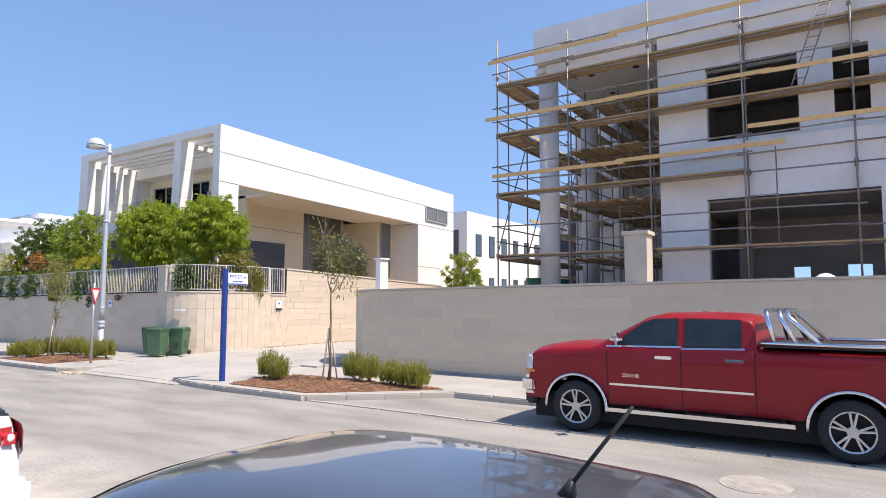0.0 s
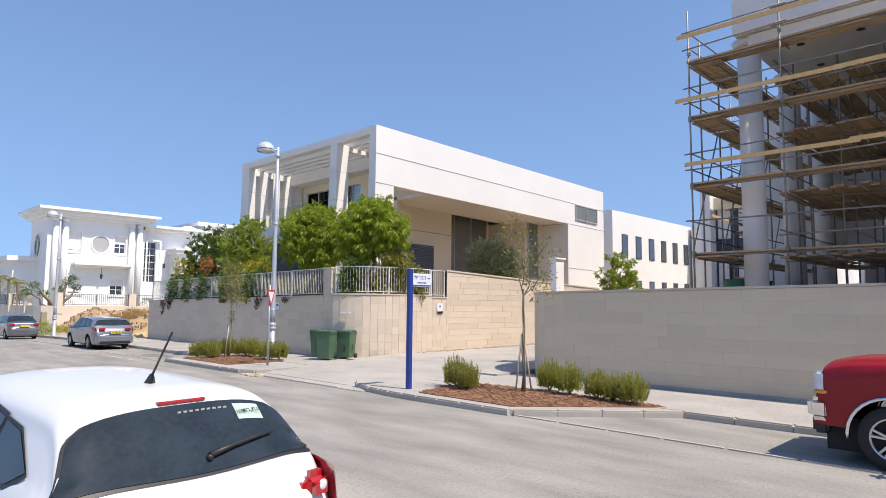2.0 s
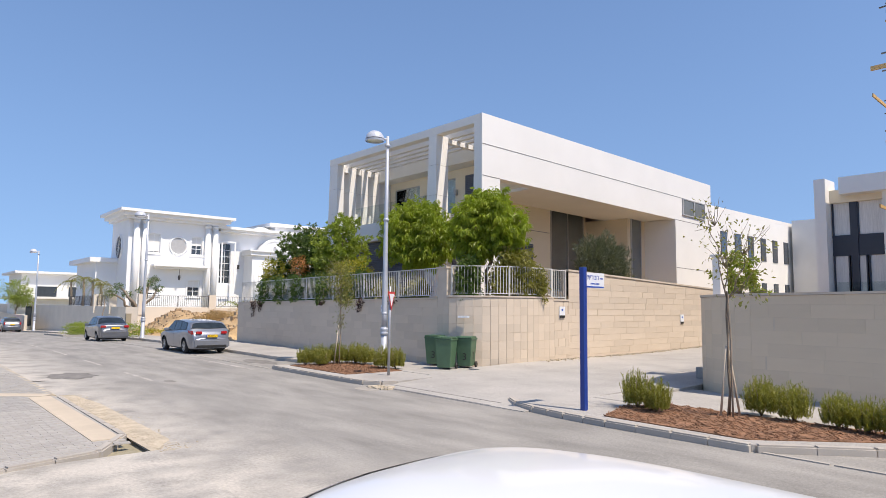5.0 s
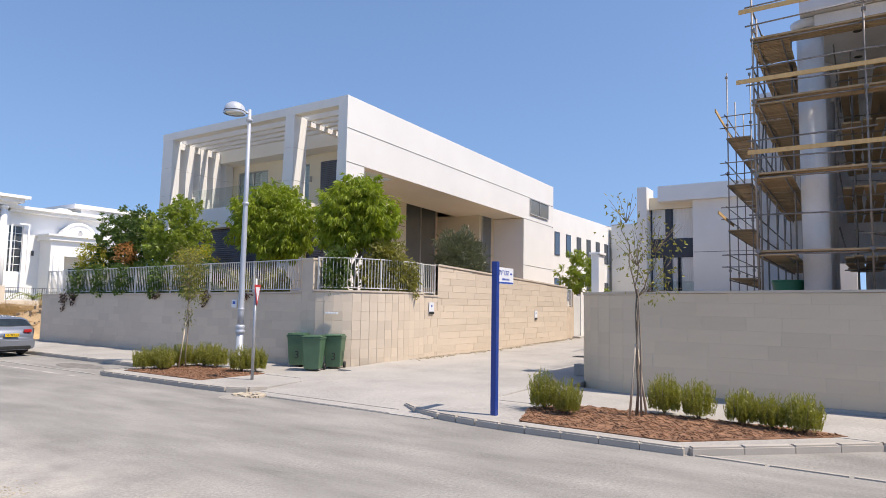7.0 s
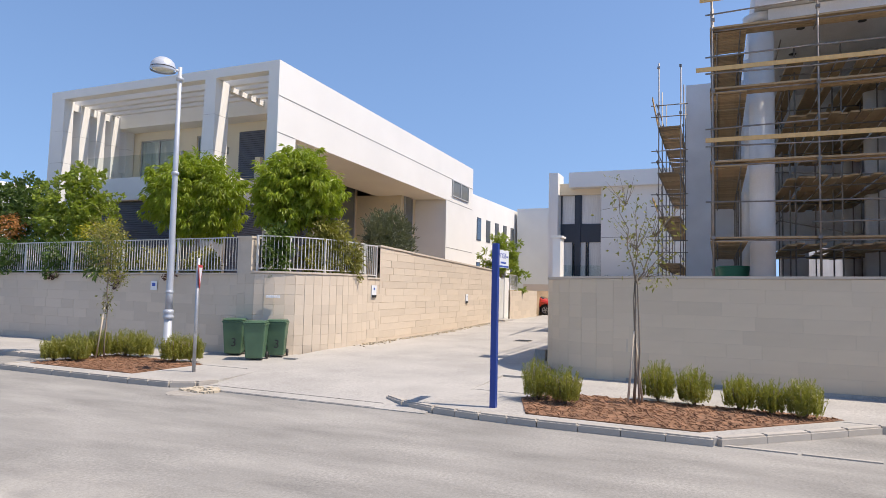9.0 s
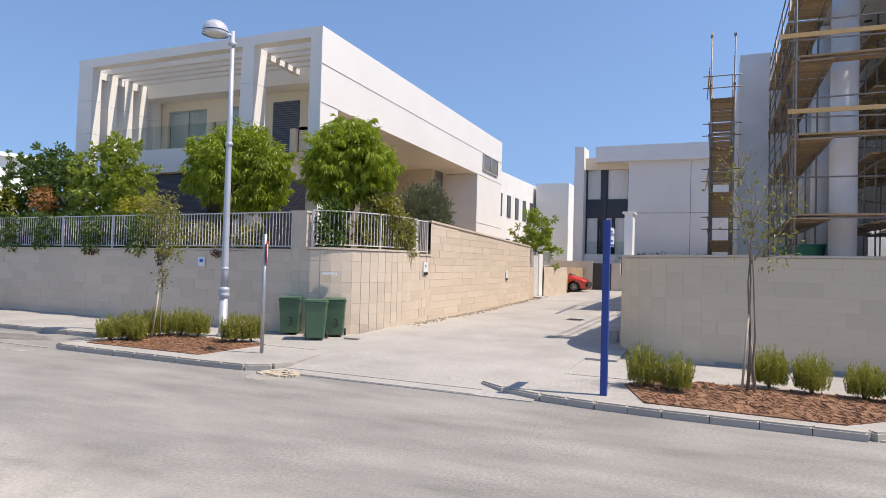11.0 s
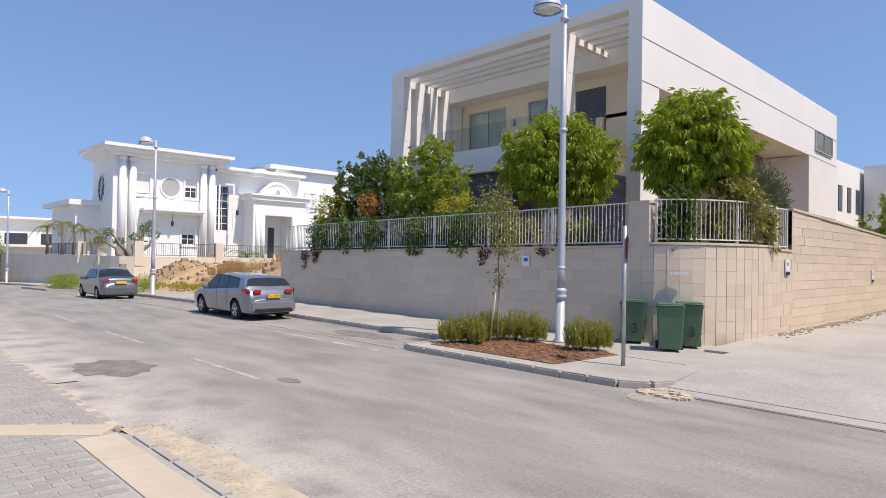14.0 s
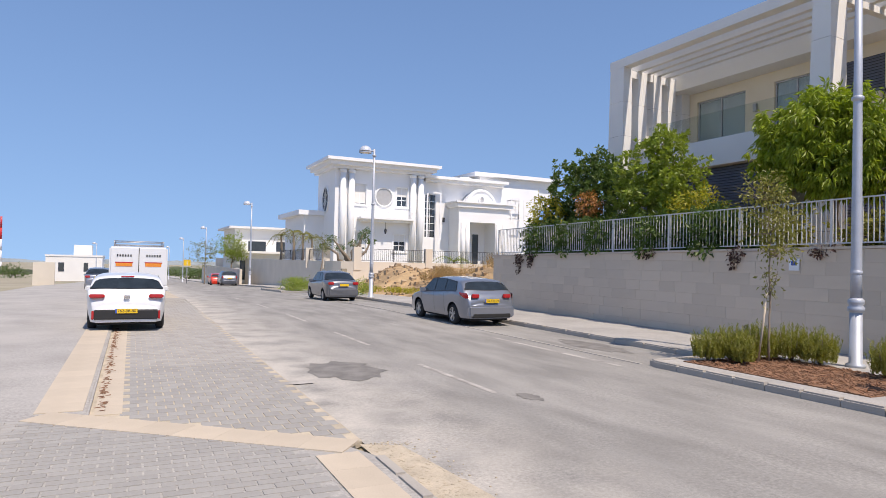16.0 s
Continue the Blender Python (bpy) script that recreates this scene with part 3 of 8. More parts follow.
GREYGLASS = mat("grey window glass", (0.17, 0.19, 0.195), 0.06, 0.1, 1, 20, 0.0, coat=0.5)
SHUTTER_L = mat("half-lit blind", (0.42, 0.43, 0.44), 0.6, 0.1, 2, 30, 0.0)
def window(parent, x0, x1, z0, z1, y, split=2, frame=FRAME_G, pane=GLASS_D, name="window", back=CURTAIN, th=0.06):
    """A window facing -y: frame, panes and what hangs behind, in house space."""
    w = hp(name, boxes((x0, x1, y - 0.03, y + 0.05, z0, z0 + th), (x0, x1, y - 0.03, y + 0.05, z1 - th, z1),
                       (x0, x0 + th, y - 0.03, y + 0.05, z0 + th, z1 - th), (x1 - th, x1, y - 0.03, y + 0.05, z0 + th, z1 - th),
                       *[(x0 + (x1 - x0) * i / split - th / 2, x0 + (x1 - x0) * i / split + th / 2, y - 0.03, y + 0.05, z0 + th, z1 - th) for i in range(1, split)]), frame, parent)
    for i in range(split):
        a, b = x0 + (x1 - x0) * i / split + th, x0 + (x1 - x0) * (i + 1) / split - th
        hs_bm = boxes((a, b, y, y + 0.008, z0 + th, z1 - th))
        for v in hs_bm.verts:
            v.co.z -= 0.022 * (v.co.x - 18.73)
            v.co -= Vector((18.73, 25.2, 2.1))
        part("pane", hs_bm, pane, w)
    bb = boxes((x0 + th, x1 - th, y + 0.035, y + 0.045, z0 + th, z1 - th))
    for v in bb.verts:
        v.co.z -= 0.022 * (v.co.x - 18.73)
        v.co -= Vector((18.73, 25.2, 2.1))
    part("curtain" if back is CURTAIN else "lining", bb, back, w)
    return w


window(house, 35.93, 38.7, 8.28, 9.32, 25.15, 2, FRAME_G, GREYGLASS, back=SHUTTER_L)
window(house, 28.1, 32.9, 3.4, 8.5, 30.34, 3, FRAME_G, GREYGLASS, back=CURTAIN)
window(house, 33.5, 34.6, 3.2, 8.0, 27.24, 1, FRAME_G, GREYGLASS, back=SHUTTER_L)


def louvre(name, x0, x1, z0, z1, y, axis="y", step=0.1):
    """A slatted shutter; every slat is a piece."""
    # the near-black sheet paints the shade seen between the slats
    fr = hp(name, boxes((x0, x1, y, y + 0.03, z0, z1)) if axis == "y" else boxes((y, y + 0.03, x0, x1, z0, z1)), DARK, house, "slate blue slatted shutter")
    n = int((z1 - z0) / step)
    bm = bmesh.new()
    L = x1 - x0
    if axis == "y":
        v = box(bm, 0, L, -0.05, 0.0, -0.035, 0.035)
        for q in v:
            q.co.z += 0.5 * q.co.y
    else:
        v = box(bm, -0.05, 0.0, 0, L, -0.035, 0.035)
        for q in v:
            q.co.z += 0.5 * q.co.x
    me = mesh_of(bm, "slat", SHUTTER)
    for i in range(n):
        z = z0 + (i + 0.5) * (z1 - z0) / n
        x, yy = (x0, y) if axis == "y" else (y, x0)
        piece("slat", me, fr, pose(x - 18.73, yy - 25.2, z - 2.1 - 0.022 * (x - 18.73)))


louvre("shutter", 20.4, 26.4, 2.3, 5.72, 28.95)
# street side: balcony slab, inner wall, openings
for b6 in ((22.6, 22.9, 29.3, 37.9, 2.1, 7.25), (22.6, 22.9, 28.0, 29.0, 6.75, 7.25), (22.6, 22.9, 28.0, 37.9, 9.3, 10.0), (22.6, 22.9, 36.75, 37.9, 7.25, 9.3),
                       (22.6, 22.9, 33.0, 34.3, 7.25, 9.3), (22.6, 22.9, 30.4, 31.2, 7.25, 9.3), (22.6, 22.9, 28.0, 28.95, 7.25, 9.3),
                       (22.6, 24.5, 27.8, 28.0, 8.11, 10.0), (22.6, 22.9, 25.72, 27.8, 8.11, 9.72)):
    hp("front_wall", boxes(b6), CREAM, label="cream rendered wall behind the balcony")
hp("balcony_slab", boxes((19.6, 22.6, 28.9, 37.6, 5.75, 6.75)), WHITE)
hp("end_wall", boxes((20.0, 39.4, 37.5, 37.95, 2.1, 5.75), (22.9, 39.4, 37.5, 37.95, 5.75, 10.2)), WHITE)
hp("roof_edge", boxes((21.69, 22.59, 25.71, 37.54, 9.72, 10.69)), WHITE)
hp("roof_upstand", boxes((22.95, 23.15, 25.75, 37.5, 10.302, 10.69)), WHITE)
hp("pergola_edge", boxes((18.732, 19.15, 25.7, 38.0, 10.33, 10.698), (19.15, 22.9, 37.55, 38.0, 10.33, 10.697)), WHITE)
for i in range(4):
    x = 19.55 + i * 0.55
    hp("pergola_slat", boxes((x, x + 0.2, 25.7, 37.55, 10.27, 10.66)), WHITE)
hp("pergola_cross", boxes((19.5, 21.69, 28.3, 28.52, 10.05, 10.265)), WHITE)


def fin(x0, x1, y0, y1, z0, z1, lean=0.0):
    """A pergola column of cladding panels; its street edge leans out slightly to the foot, with a recessed joint every 1.5 m."""
    body = None
    z = z1
    while z > z0 + 0.05:
        lo = max(z0, z - 1.45)
        bm = bmesh.new()
        for q in box(bm, x0, x1, y0, y1, lo + 0.012, z):
            q.co.y += lean * (z1 - q.co.z) * (q.co.y > (y0 + y1) / 2)
        if body is None:
            body = hp("column", bm, WHITE)
        else:
            part("panel", hs(bm), WHITE, body)
        if lo > z0:
            part("joint", hs(boxes((x0 + 0.02, x1 - 0.02, y0 + 0.02, y1 - 0.02, lo - 0.012, lo + 0.012))), JOINT, body)
        z = lo


for i in range(5):
    x = 18.74 + i * 0.84
    fin(x, x + 0.46, 37.15, 37.98, 2.1 if i == 0 else 6.76, 10.328 if i == 0 else 10.26, 0.02)
hp("fin_lintel", boxes((18.75, 22.58, 37.2, 37.54, 9.95, 10.262)), WHITE)
fin(18.735, 19.5, 28.3, 28.86, 2.1, 10.328, 0.03)
# unseen grey sheet, added so less sunlight bounces up to the slats' undersides
hp("balcony_floor", boxes((19.72, 22.59, 28.92, 37.1, 6.753, 6.775)), KERB, house, "unseen grey floor sheet that cuts light bounced to the pergola")
hp("planter_wall", boxes((19.9, 22.5, 37.3, 37.5, 6.75, 7.6)), WHITE)
gl = hp("balustrade", boxes((19.65, 19.68, 28.8, 36.6, 6.7, 7.75)), GLASS_C, house, "frameless clear glass balustrade")
gl.visible_shadow = False


def window_x(x, y0, y1, z0, z1, split, name="window", back=CURTAIN):
    """A window facing -x in house space."""
    t = 0.06
    w = hp(name, boxes((x - 0.03, x + 0.06, y0, y1, z0, z0 + t), (x - 0.03, x + 0.06, y0, y1, z1 - t, z1),
                       *[(x - 0.03, x + 0.06, y0 + (y1 - y0 - t) * i / split, y0 + (y1 - y0 - t) * i / split + t, z0 + t, z1 - t) for i in range(split + 1)]), FRAME_G)
    for i in range(split):
        a, b = y0 + (y1 - y0 - t) * i / split + t, y0 + (y1 - y0 - t) * (i + 1) / split
        part("pane", hs(boxes((x, x + 0.008, a, b, z0 + t, z1 - t))), GLASS_D, w)
    part("curtain", hs(boxes((x + 0.035, x + 0.045, y0 + t, y1 - t, z0 + t, z1 - t))), back, w)


window_x(22.7, 34.3, 36.75, 7.25, 9.3, 2)
window_x(22.7, 31.2, 33.0, 7.25, 9.3, 2)
louvre("shutter", 28.95, 30.4, 7.0, 9.3, 22.62, "x")
louvre("shutter", 31.5, 37.1, 2.3, 5.72, 19.95, "x")
for y in (33.7, 31.0):
    hp("wall_light", boxes((22.45, 22.6, y, y + 0.14, 8.3, 8.6)), FRAME_G)

# ---- house under construction ----
site = thing("unfinished_house", "grey plastered villa under construction with round columns", "house", pose(19.35, 0, 2.0))
def sp(name, bm, material, label="", parent=site):
    for v in bm.verts:
        v.co -= Vector((19.35, 0, 2.0))
    return part(name, bm, material, parent, label)


def pierced(x0, x1, y0, y1, z0, z1, holes):
    """A wall slab facing -x from y0 to y1 with rectangular holes (ya, yb, za, zb)."""
    ys = sorted({y0, y1, *[h[0] for h in holes], *[h[1] for h in holes]})
    zs = sorted({z0, z1, *[h[2] for h in holes], *[h[3] for h in holes]})
    bm = bmesh.new()
    for a, b in zip(ys, ys[1:]):
        for c, d in zip(zs, zs[1:]):
            if not any(h[0] <= (a + b) / 2 <= h[1] and h[2] <= (c + d) / 2 <= h[3] for h in holes):
                box(bm, x0, x1, a, b, c, d)
    bmesh.ops.remove_doubles(bm, verts=bm.verts[:], dist=0.001)
    return bm


sp("front_wall", pierced(19.35, 19.65, -14.0, 4.8, 2.0, 10.4,
   [(1.0, 3.4, 6.92, 9.07), (-0.66, 0.16, 7.16, 9.1), (-0.78, 3.45, 2.0, 5.13), (-6.5, -3.0, 6.92, 9.07), (-6.5, -3.0, 2.0, 5.13)]), PLASTER)
sp("side_wall", boxes((19.65, 45, 4.5, 4.8, 2.0, 10.4)), PLASTER)
sp("parapet", boxes((19.2, 19.6, -14, 8.95, 10.4, 11.62), (19.6, 32, 8.65, 8.95, 10.4, 11.62)), PLASTER)
sp("porch_slab", boxes((19.6, 30, 4.8, 8.65, 10.35, 10.6)), PLASTER)
sp("edge_beam", boxes((19.45, 19.95, 5.0, 8.6, 10.05, 10.37)), PLASTER)
sp("rear_wall", pierced(28.6, 28.9, 4.8, 11.2, 2.0, 11.2, [(5.4, 6.6, 2.0, 4.1), (7.6, 8.6, 2.6, 4.0)]), PLASTER)
sp("rear_wing", boxes((28.9, 45, 10.9, 11.2, 2.0, 11.2)), PLASTER)
sp("floor_slab", boxes((19.65, 45, -14, 4.5, 5.4, 5.75)), ROUGHCON)
sp("roof_slab", boxes((19.65, 45, -14, 4.5, 10.0, 10.3)), ROUGHCON)
sp("ground_slab", boxes((19.4, 45, -14, 10.8, 2.0, 2.15)), ROUGHCON)
sp("inner_wall", pierced(27.2, 27.4, -14, 4.5, 2.15, 5.4, [(1.35, 1.9, 2.6, 3.55), (-0.6, 0.15, 2.6, 3.6), (-6, -4, 2.2, 4.2)]), ROUGHCON)
sp("inner_wall", boxes((27.2, 27.4, -14, 4.5, 5.75, 10.0)), ROUGHCON)
sp("inner_wall", boxes((21, 27.2, -1.4, -1.2, 5.75, 10.0), (24.5, 27.2, 3.2, 3.4, 2.15, 5.4)), ROUGHCON)
sp("sill_ledge", boxes((19.22, 19.35, -14.0, 3.92, 6.42, 6.8)), PLASTER)
for a, b, z in ((1.0, 3.4, 9.07), (-0.78, 3.45, 5.13)):
    sp("lintel_edge", boxes((19.33, 19.36, a, b, z, z + 0.05)), DARK)
for x in (20.0, 24.0, 28.0):
    bm = bmesh.new()
    tube(bm, [(x, 8.75, 2.1), (x, 8.75, 10.2)], 0.34, 20)
    tube(bm, [(x, 8.75, 10.15), (x, 8.75, 10.36)], [0.42, 0.5], 20)
    sp("column", bm, PLASTER)
for x, y in ((24.0, 5.2), (28.0, 5.2)):
    bm = bmesh.new()
    tube(bm, [(x, y, 2.1), (x, y, 10.36)], 0.32, 16)
    sp("column", bm, PLASTER)
# spotlight holes: flat near-black discs paint their shade on the uncut slab
for x, y in ((21.2, 7.6), (21.2, 6.0), (23.5, 7.6)):
    bm = bmesh.new()
    tube(bm, [(x, y, 10.34), (x, y, 10.352)], 0.12, 14)
    sp("hole_shade_disc", bm, DARK)

# ---- scaffolding ----
scaf = thing("scaffolding", "steel tube scaffolding with timber decks and pine guard boards", "scaffolding", pose(18.6, 10.05, 2.0))
SO = Vector((18.6, 10.05, 2.0))
rs = random.Random(11)
def pole(x, y, z0, z1, jit=0.03):
    bm = bmesh.new()
    tube(bm, [(x - SO.x, y - SO.y, z0 - SO.z), (x - SO.x + rs.uniform(-jit, jit), y - SO.y + rs.uniform(-jit, jit), z1 - SO.z)], 0.027, 7)
    for z in np.arange(z0 + 1.7, z1, 2.06):
        box(bm, x - SO.x - 0.05, x - SO.x + 0.05, y - SO.y - 0.05, y - SO.y + 0.05, z - SO.z, z - SO.z + 0.09)
    part("pole", bm, RUST, scaf)


def rod(p, q, name="ledger", r=0.022):
    bm = bmesh.new()
    tube(bm, [Vector(p) - SO, Vector(q) - SO], r, 6)
    part(name, bm, RUST, scaf)


def plank_mesh(L, w=0.22, t=0.05):
    bm = bmesh.new()
    box(bm, -L / 2, L / 2, -w / 2, w / 2, 0, t)
    return bm


PLK = mesh_of(plank_mesh(2.75), "plank", PLANK)
PLK_S = mesh_of(plank_mesh(0.95, 0.1, 0.035), "deck_slat", PLANK)
BRD = mesh_of(plank_mesh(4.6, 0.12, 0.04), "guard_board", BOARD)
LEV = (3.72, 5.82, 7.9, 9.66)
YS = [10.05 - 2.58 * i for i in range(8)]
for i, y in enumerate(YS):
    pole(18.6, y, 2.0, 11.3 + rs.uniform(-0.4, 0.5))
    if i == 0 or y < 4.8:
        pole(19.25 if i else 19.4, y, 2.0, 10.3 + rs.uniform(0, .6))
    for z in LEV:
        rod((18.5, y, z - 0.03), (19.45, y, z - 0.03), "transom")
for a, b in zip(YS, YS[1:]):
    for k, z in enumerate(LEV):
        if z > 5 and not (z == 5.82 and b < 1.9):
            for j in range(3):
                piece("plank", PLK, scaf, pose(18.72 + 0.235 * j - SO.x, (a + b) / 2 - SO.y, z - SO.z + rs.uniform(0, .03), rs.uniform(-.6, .6), 0, 90 + rs.uniform(-.8, .8)))
        elif z < 5:
            for j in range(2):
                piece("plank", PLK, scaf, pose(18.78 + 0.235 * j - SO.x, (a + b) / 2 - SO.y, z - SO.z, 0, 0, 90 + rs.uniform(-.8, .8)))
        for dz in (0.45, 0.98):
            if rs.random() < 0.75:
                rod((18.57, a + 0.2, z + dz + rs.uniform(-.05, .05)), (18.57, b - 0.2, z + dz + rs.uniform(-.05, .05)))
        rod((18.64, a, z - 0.06), (18.64, b, z - 0.06))
for z, y, lo in ((10.5, 10.3, -6.0), (8.48, 10.4, -6.5), (6.48, 10.15, 3.0), (7.0, 2.1, -6.0)):
    while y > lo:
        piece("guard_board", BRD, scaf, pose(18.53 - SO.x, y - 2.2 - SO.y, z - SO.z + rs.uniform(-.02, .03) + (0.02 * (10 - y)) * (z > 10), 90, rs.uniform(-.4, .4), 90 + rs.uniform(-.5, .5)))
        y -= 4.35
# return stretch along the porch side
XS2 = [18.6, 20.9, 23.4, 25.9, 28.4]
for x in XS2[1:]:
    pole(x, 10.05, 2.0, 10.9 + rs.uniform(-.4, .4))
    pole(x, 9.3, 2.0, 10.3)
for a, b in zip(XS2, XS2[1:]):
    for z in LEV[:4]:
        n = int((b - a) / 0.135)
        for i in range(n):
            if rs.random() < 0.93:
                piece("deck_slat", PLK_S, scaf, pose(a + (i + .5) * (b - a) / n - SO.x, 9.66 - SO.y, z - 0.1 - SO.z, 0, 0, 90 + rs.uniform(-2, 2)))
        for y in (9.35, 9.95):
            rod((a, y, z - 0.14), (b, y, z - 0.14))
        rod((a, 10.1, z + 0.5), (b, 10.1, z + 0.5))
        rod((a, 10.1, z + 1.0), (b, 10.1, z + 1.0))
    rod((a, 10.1, 3.7), (b, 10.1, 7.9), "brace")
# stretch along the rear wing
for i in range(6):
    for y in (11.4, 12.3):
        pole(28.2 + i * 2.3, y, 2.0, 12.2 + rs.uniform(-.4, .3) - 0.35 * i)
PLK_W = mesh_of(plank_mesh(0.95, 0.19, 0.04), "deck_slat", PLANK)
for z in (3.4, 5.4, 7.3, 9.3):
    for i in range(46):
        if rs.random() < 0.94:
            piece("deck_slat", PLK_W, scaf, pose(28.2 + i * 0.25 - SO.x, 11.85 - SO.y, z - SO.z - 0.012 * i * (i % 9 < 8) * 0.3, 0, 0, 90 + rs.uniform(-3, 3)))
    for y in (11.42, 12.28):
        rod((27.9, y, z - 0.06), (39.8, y, z - 0.16))
    for dz in (0.5, 1.0):
        rod((27.9, 12.35, z + dz), (39.8, 12.35, z + dz - 0.1))
        rod((28.2, 11.1, z + dz), (28.2, 12.6, z + dz))
for x, z in ((27.6, 5.9), (27.4, 9.9)):
    piece("guard_board", BRD, scaf, pose(x + 0.6 - SO.x, 12.42 - SO.y, z - SO.z, 90, 0, 2))
# props and decks inside the porch
for x in (21.0, 22.6, 25.2, 26.6):
    for y in (5.4, 6.6, 7.8):
        rod((x, y, 2.1), (x + rs.uniform(-.1, .1), y, 9.7), "prop", 0.025)
for z in (3.6, 5.5, 7.3, 8.9):
    for j in range(12):
        y = 5.1 + j * 0.262 + rs.uniform(-.03, .03)
        if rs.random() < 0.9:
            for x in (21.4, 24.2, 26.8):
                piece("plank", PLK, scaf, pose(x + rs.uniform(-.15, .15) - SO.x, y - SO.y, z - SO.z + rs.uniform(0, .06), 0, rs.uniform(-1, 1), rs.uniform(-2, 2)))
    for x in (21.0, 25.2):
        rod((x, 4.9, z - 0.05), (x, 8.2, z - 0.05))
    rod((20.5, 8.2, z + 0.9), (28, 8.2, z + 0.9))
    rod((20.5, 5.2, z + 0.1), (28, 7.9, z + 1.6), "brace")
# ladders on the front
for y0, z0, y1, z1 in ((1.0, 7.9, 0.1, 10.6), (1.9, 3.8, 1.9, 6.4)):
    ld = thing("ladder", "narrow steel ladder leaning on the scaffolding", "ladder", pose(18.66, y0, z0), group="ladders")
    d = Vector((0, y1 - y0, z1 - z0))
    for s in (-0.14, 0.14) if y1 != y0 else (-0.35, 0.35):
        bm = bmesh.new()
        tube(bm, [(0, s, 0), (0, s + d.y, d.z)], 0.018, 6)
        part("rail", bm, RUST, ld)
    n = int(d.length / (0.28 if y1 != y0 else 1.2))
    for i in range(1, n):
        bm = bmesh.new()
        w = 0.14 if y1 != y0 else 0.35
        beam(bm, (0, -w + d.y * i / n, d.z * i / n), (0, w + d.y * i / n, d.z * i / n), 0.02)
        part("rung", bm, RUST, ld)

# ---- the ornate white villa down the street ----
villa = thing("ornate_villa", "bright white classical villa with columns and round windows", "house", pose(18.6, 79.0, 1.2))
VO = Vector((18.6, 79.0, 1.2))
def vp(name, bm, material=WHITE_V, label="", parent=villa):
    for v in bm.verts:
        v.co -= VO
    return part(name, bm, material, parent, label)


def wall_y(x0, x1, y0, y1, z0, z1, holes):
    xs = sorted({x0, x1, *[h[0] for h in holes], *[h[1] for h in holes]})
    zs = sorted({z0, z1, *[h[2] for h in holes], *[h[3] for h in holes]})
    bm = bmesh.new()
    for a, b in zip(xs, xs[1:]):
        for c, d in zip(zs, zs[1:]):
            if not any(h[0] <= (a + b) / 2 <= h[1] and h[2] <= (c + d) / 2 <= h[3] for h in holes):
                box(bm, a, b, y0, y1, c, d)
    bmesh.ops.remove_doubles(bm, verts=bm.verts[:], dist=0.001)
    return bm


VW = [(20.64, 21.9, 7.73, 9.8), (25.3, 26.5, 7.73, 9.75), (20.8, 22.0, 3.1, 4.9), (25.05, 26.4, 3.0, 4.8)]
vp("tower_wall", wall_y(18.6, 28.6, 79.0, 79.4, 1.2, 11.2, VW))
vp("tower_side", boxes((18.6, 19.0, 79.4, 85.5, 1.2, 11.2)))
vp("cornice", boxes((18.2, 29.0, 78.4, 85.8, 11.2, 11.5), (17.8, 29.4, 77.9, 86.1, 11.5, 11.9), (17.4, 29.8, 77.5, 86.4, 11.9, 12.2)))
for x in (19.35, 20.25, 27.05, 27.95):
    bm = bmesh.new()
    tube(bm, [(x, 78.75, 1.2), (x, 78.75, 11.2)], 0.31, 16)
    tube(bm, [(x, 78.75, 10.8), (x, 78.75, 11.15)], [0.32, 0.42], 16)
    vp("column", bm)
def vwin(x0, x1, z0, z1, blind=0.0, bars=(1, 2), y=79.15):
    t = 0.07
    specs = [(x0, x1, y, y + 0.08, z0, z0 + t), (x0, x1, y, y + 0.08, z1 - t, z1), (x0, x0 + t, y, y + .08, z0 + t, z1 - t), (x1 - t, x1, y, y + .08, z0 + t, z1 - t)]
    for i in range(1, bars[0] + 1):
        x = x0 + (x1 - x0) * i / (bars[0] + 1)
        specs.append((x - .03, x + .03, y, y + .08, z0 + t, z1 - t))
    for i in range(1, bars[1] + 1):
        z = z0 + (z1 - z0) * i / (bars[1] + 1)
        specs.append((x0 + t, x1 - t, y + 0.01, y + .07, z - .03, z + .03))
    w = vp("window", boxes(*specs), WHITE_V)
    part("pane", boxes(*[(x0 + t - VO.x, x1 - t - VO.x, y + 0.05 - VO.y, y + 0.06 - VO.y, z0 + t - VO.z, z1 - t - VO.z)]), CARGLASS_V, w)
    if blind:
        part("blind", boxes((x0 + t - VO.x, x1 - t - VO.x, y + 0.005 - VO.y, y + 0.03 - VO.y, z1 - t - (z1 - z0) * blind - VO.z, z1 - t - VO.z)), WHITE, w)
    vp("window_surround", boxes((x0 - .18, x0, 78.94, 79.0, z0 - .1, z1 + .15), (x1, x1 + .18, 78.94, 79.0, z0 - .1, z1 + .15), (x0, x1, 78.93, 79.0, z1, z1 + .18), (x0 - .2, x1 + .2, 78.9, 79.0, z0 - .2, z0 - .1)))


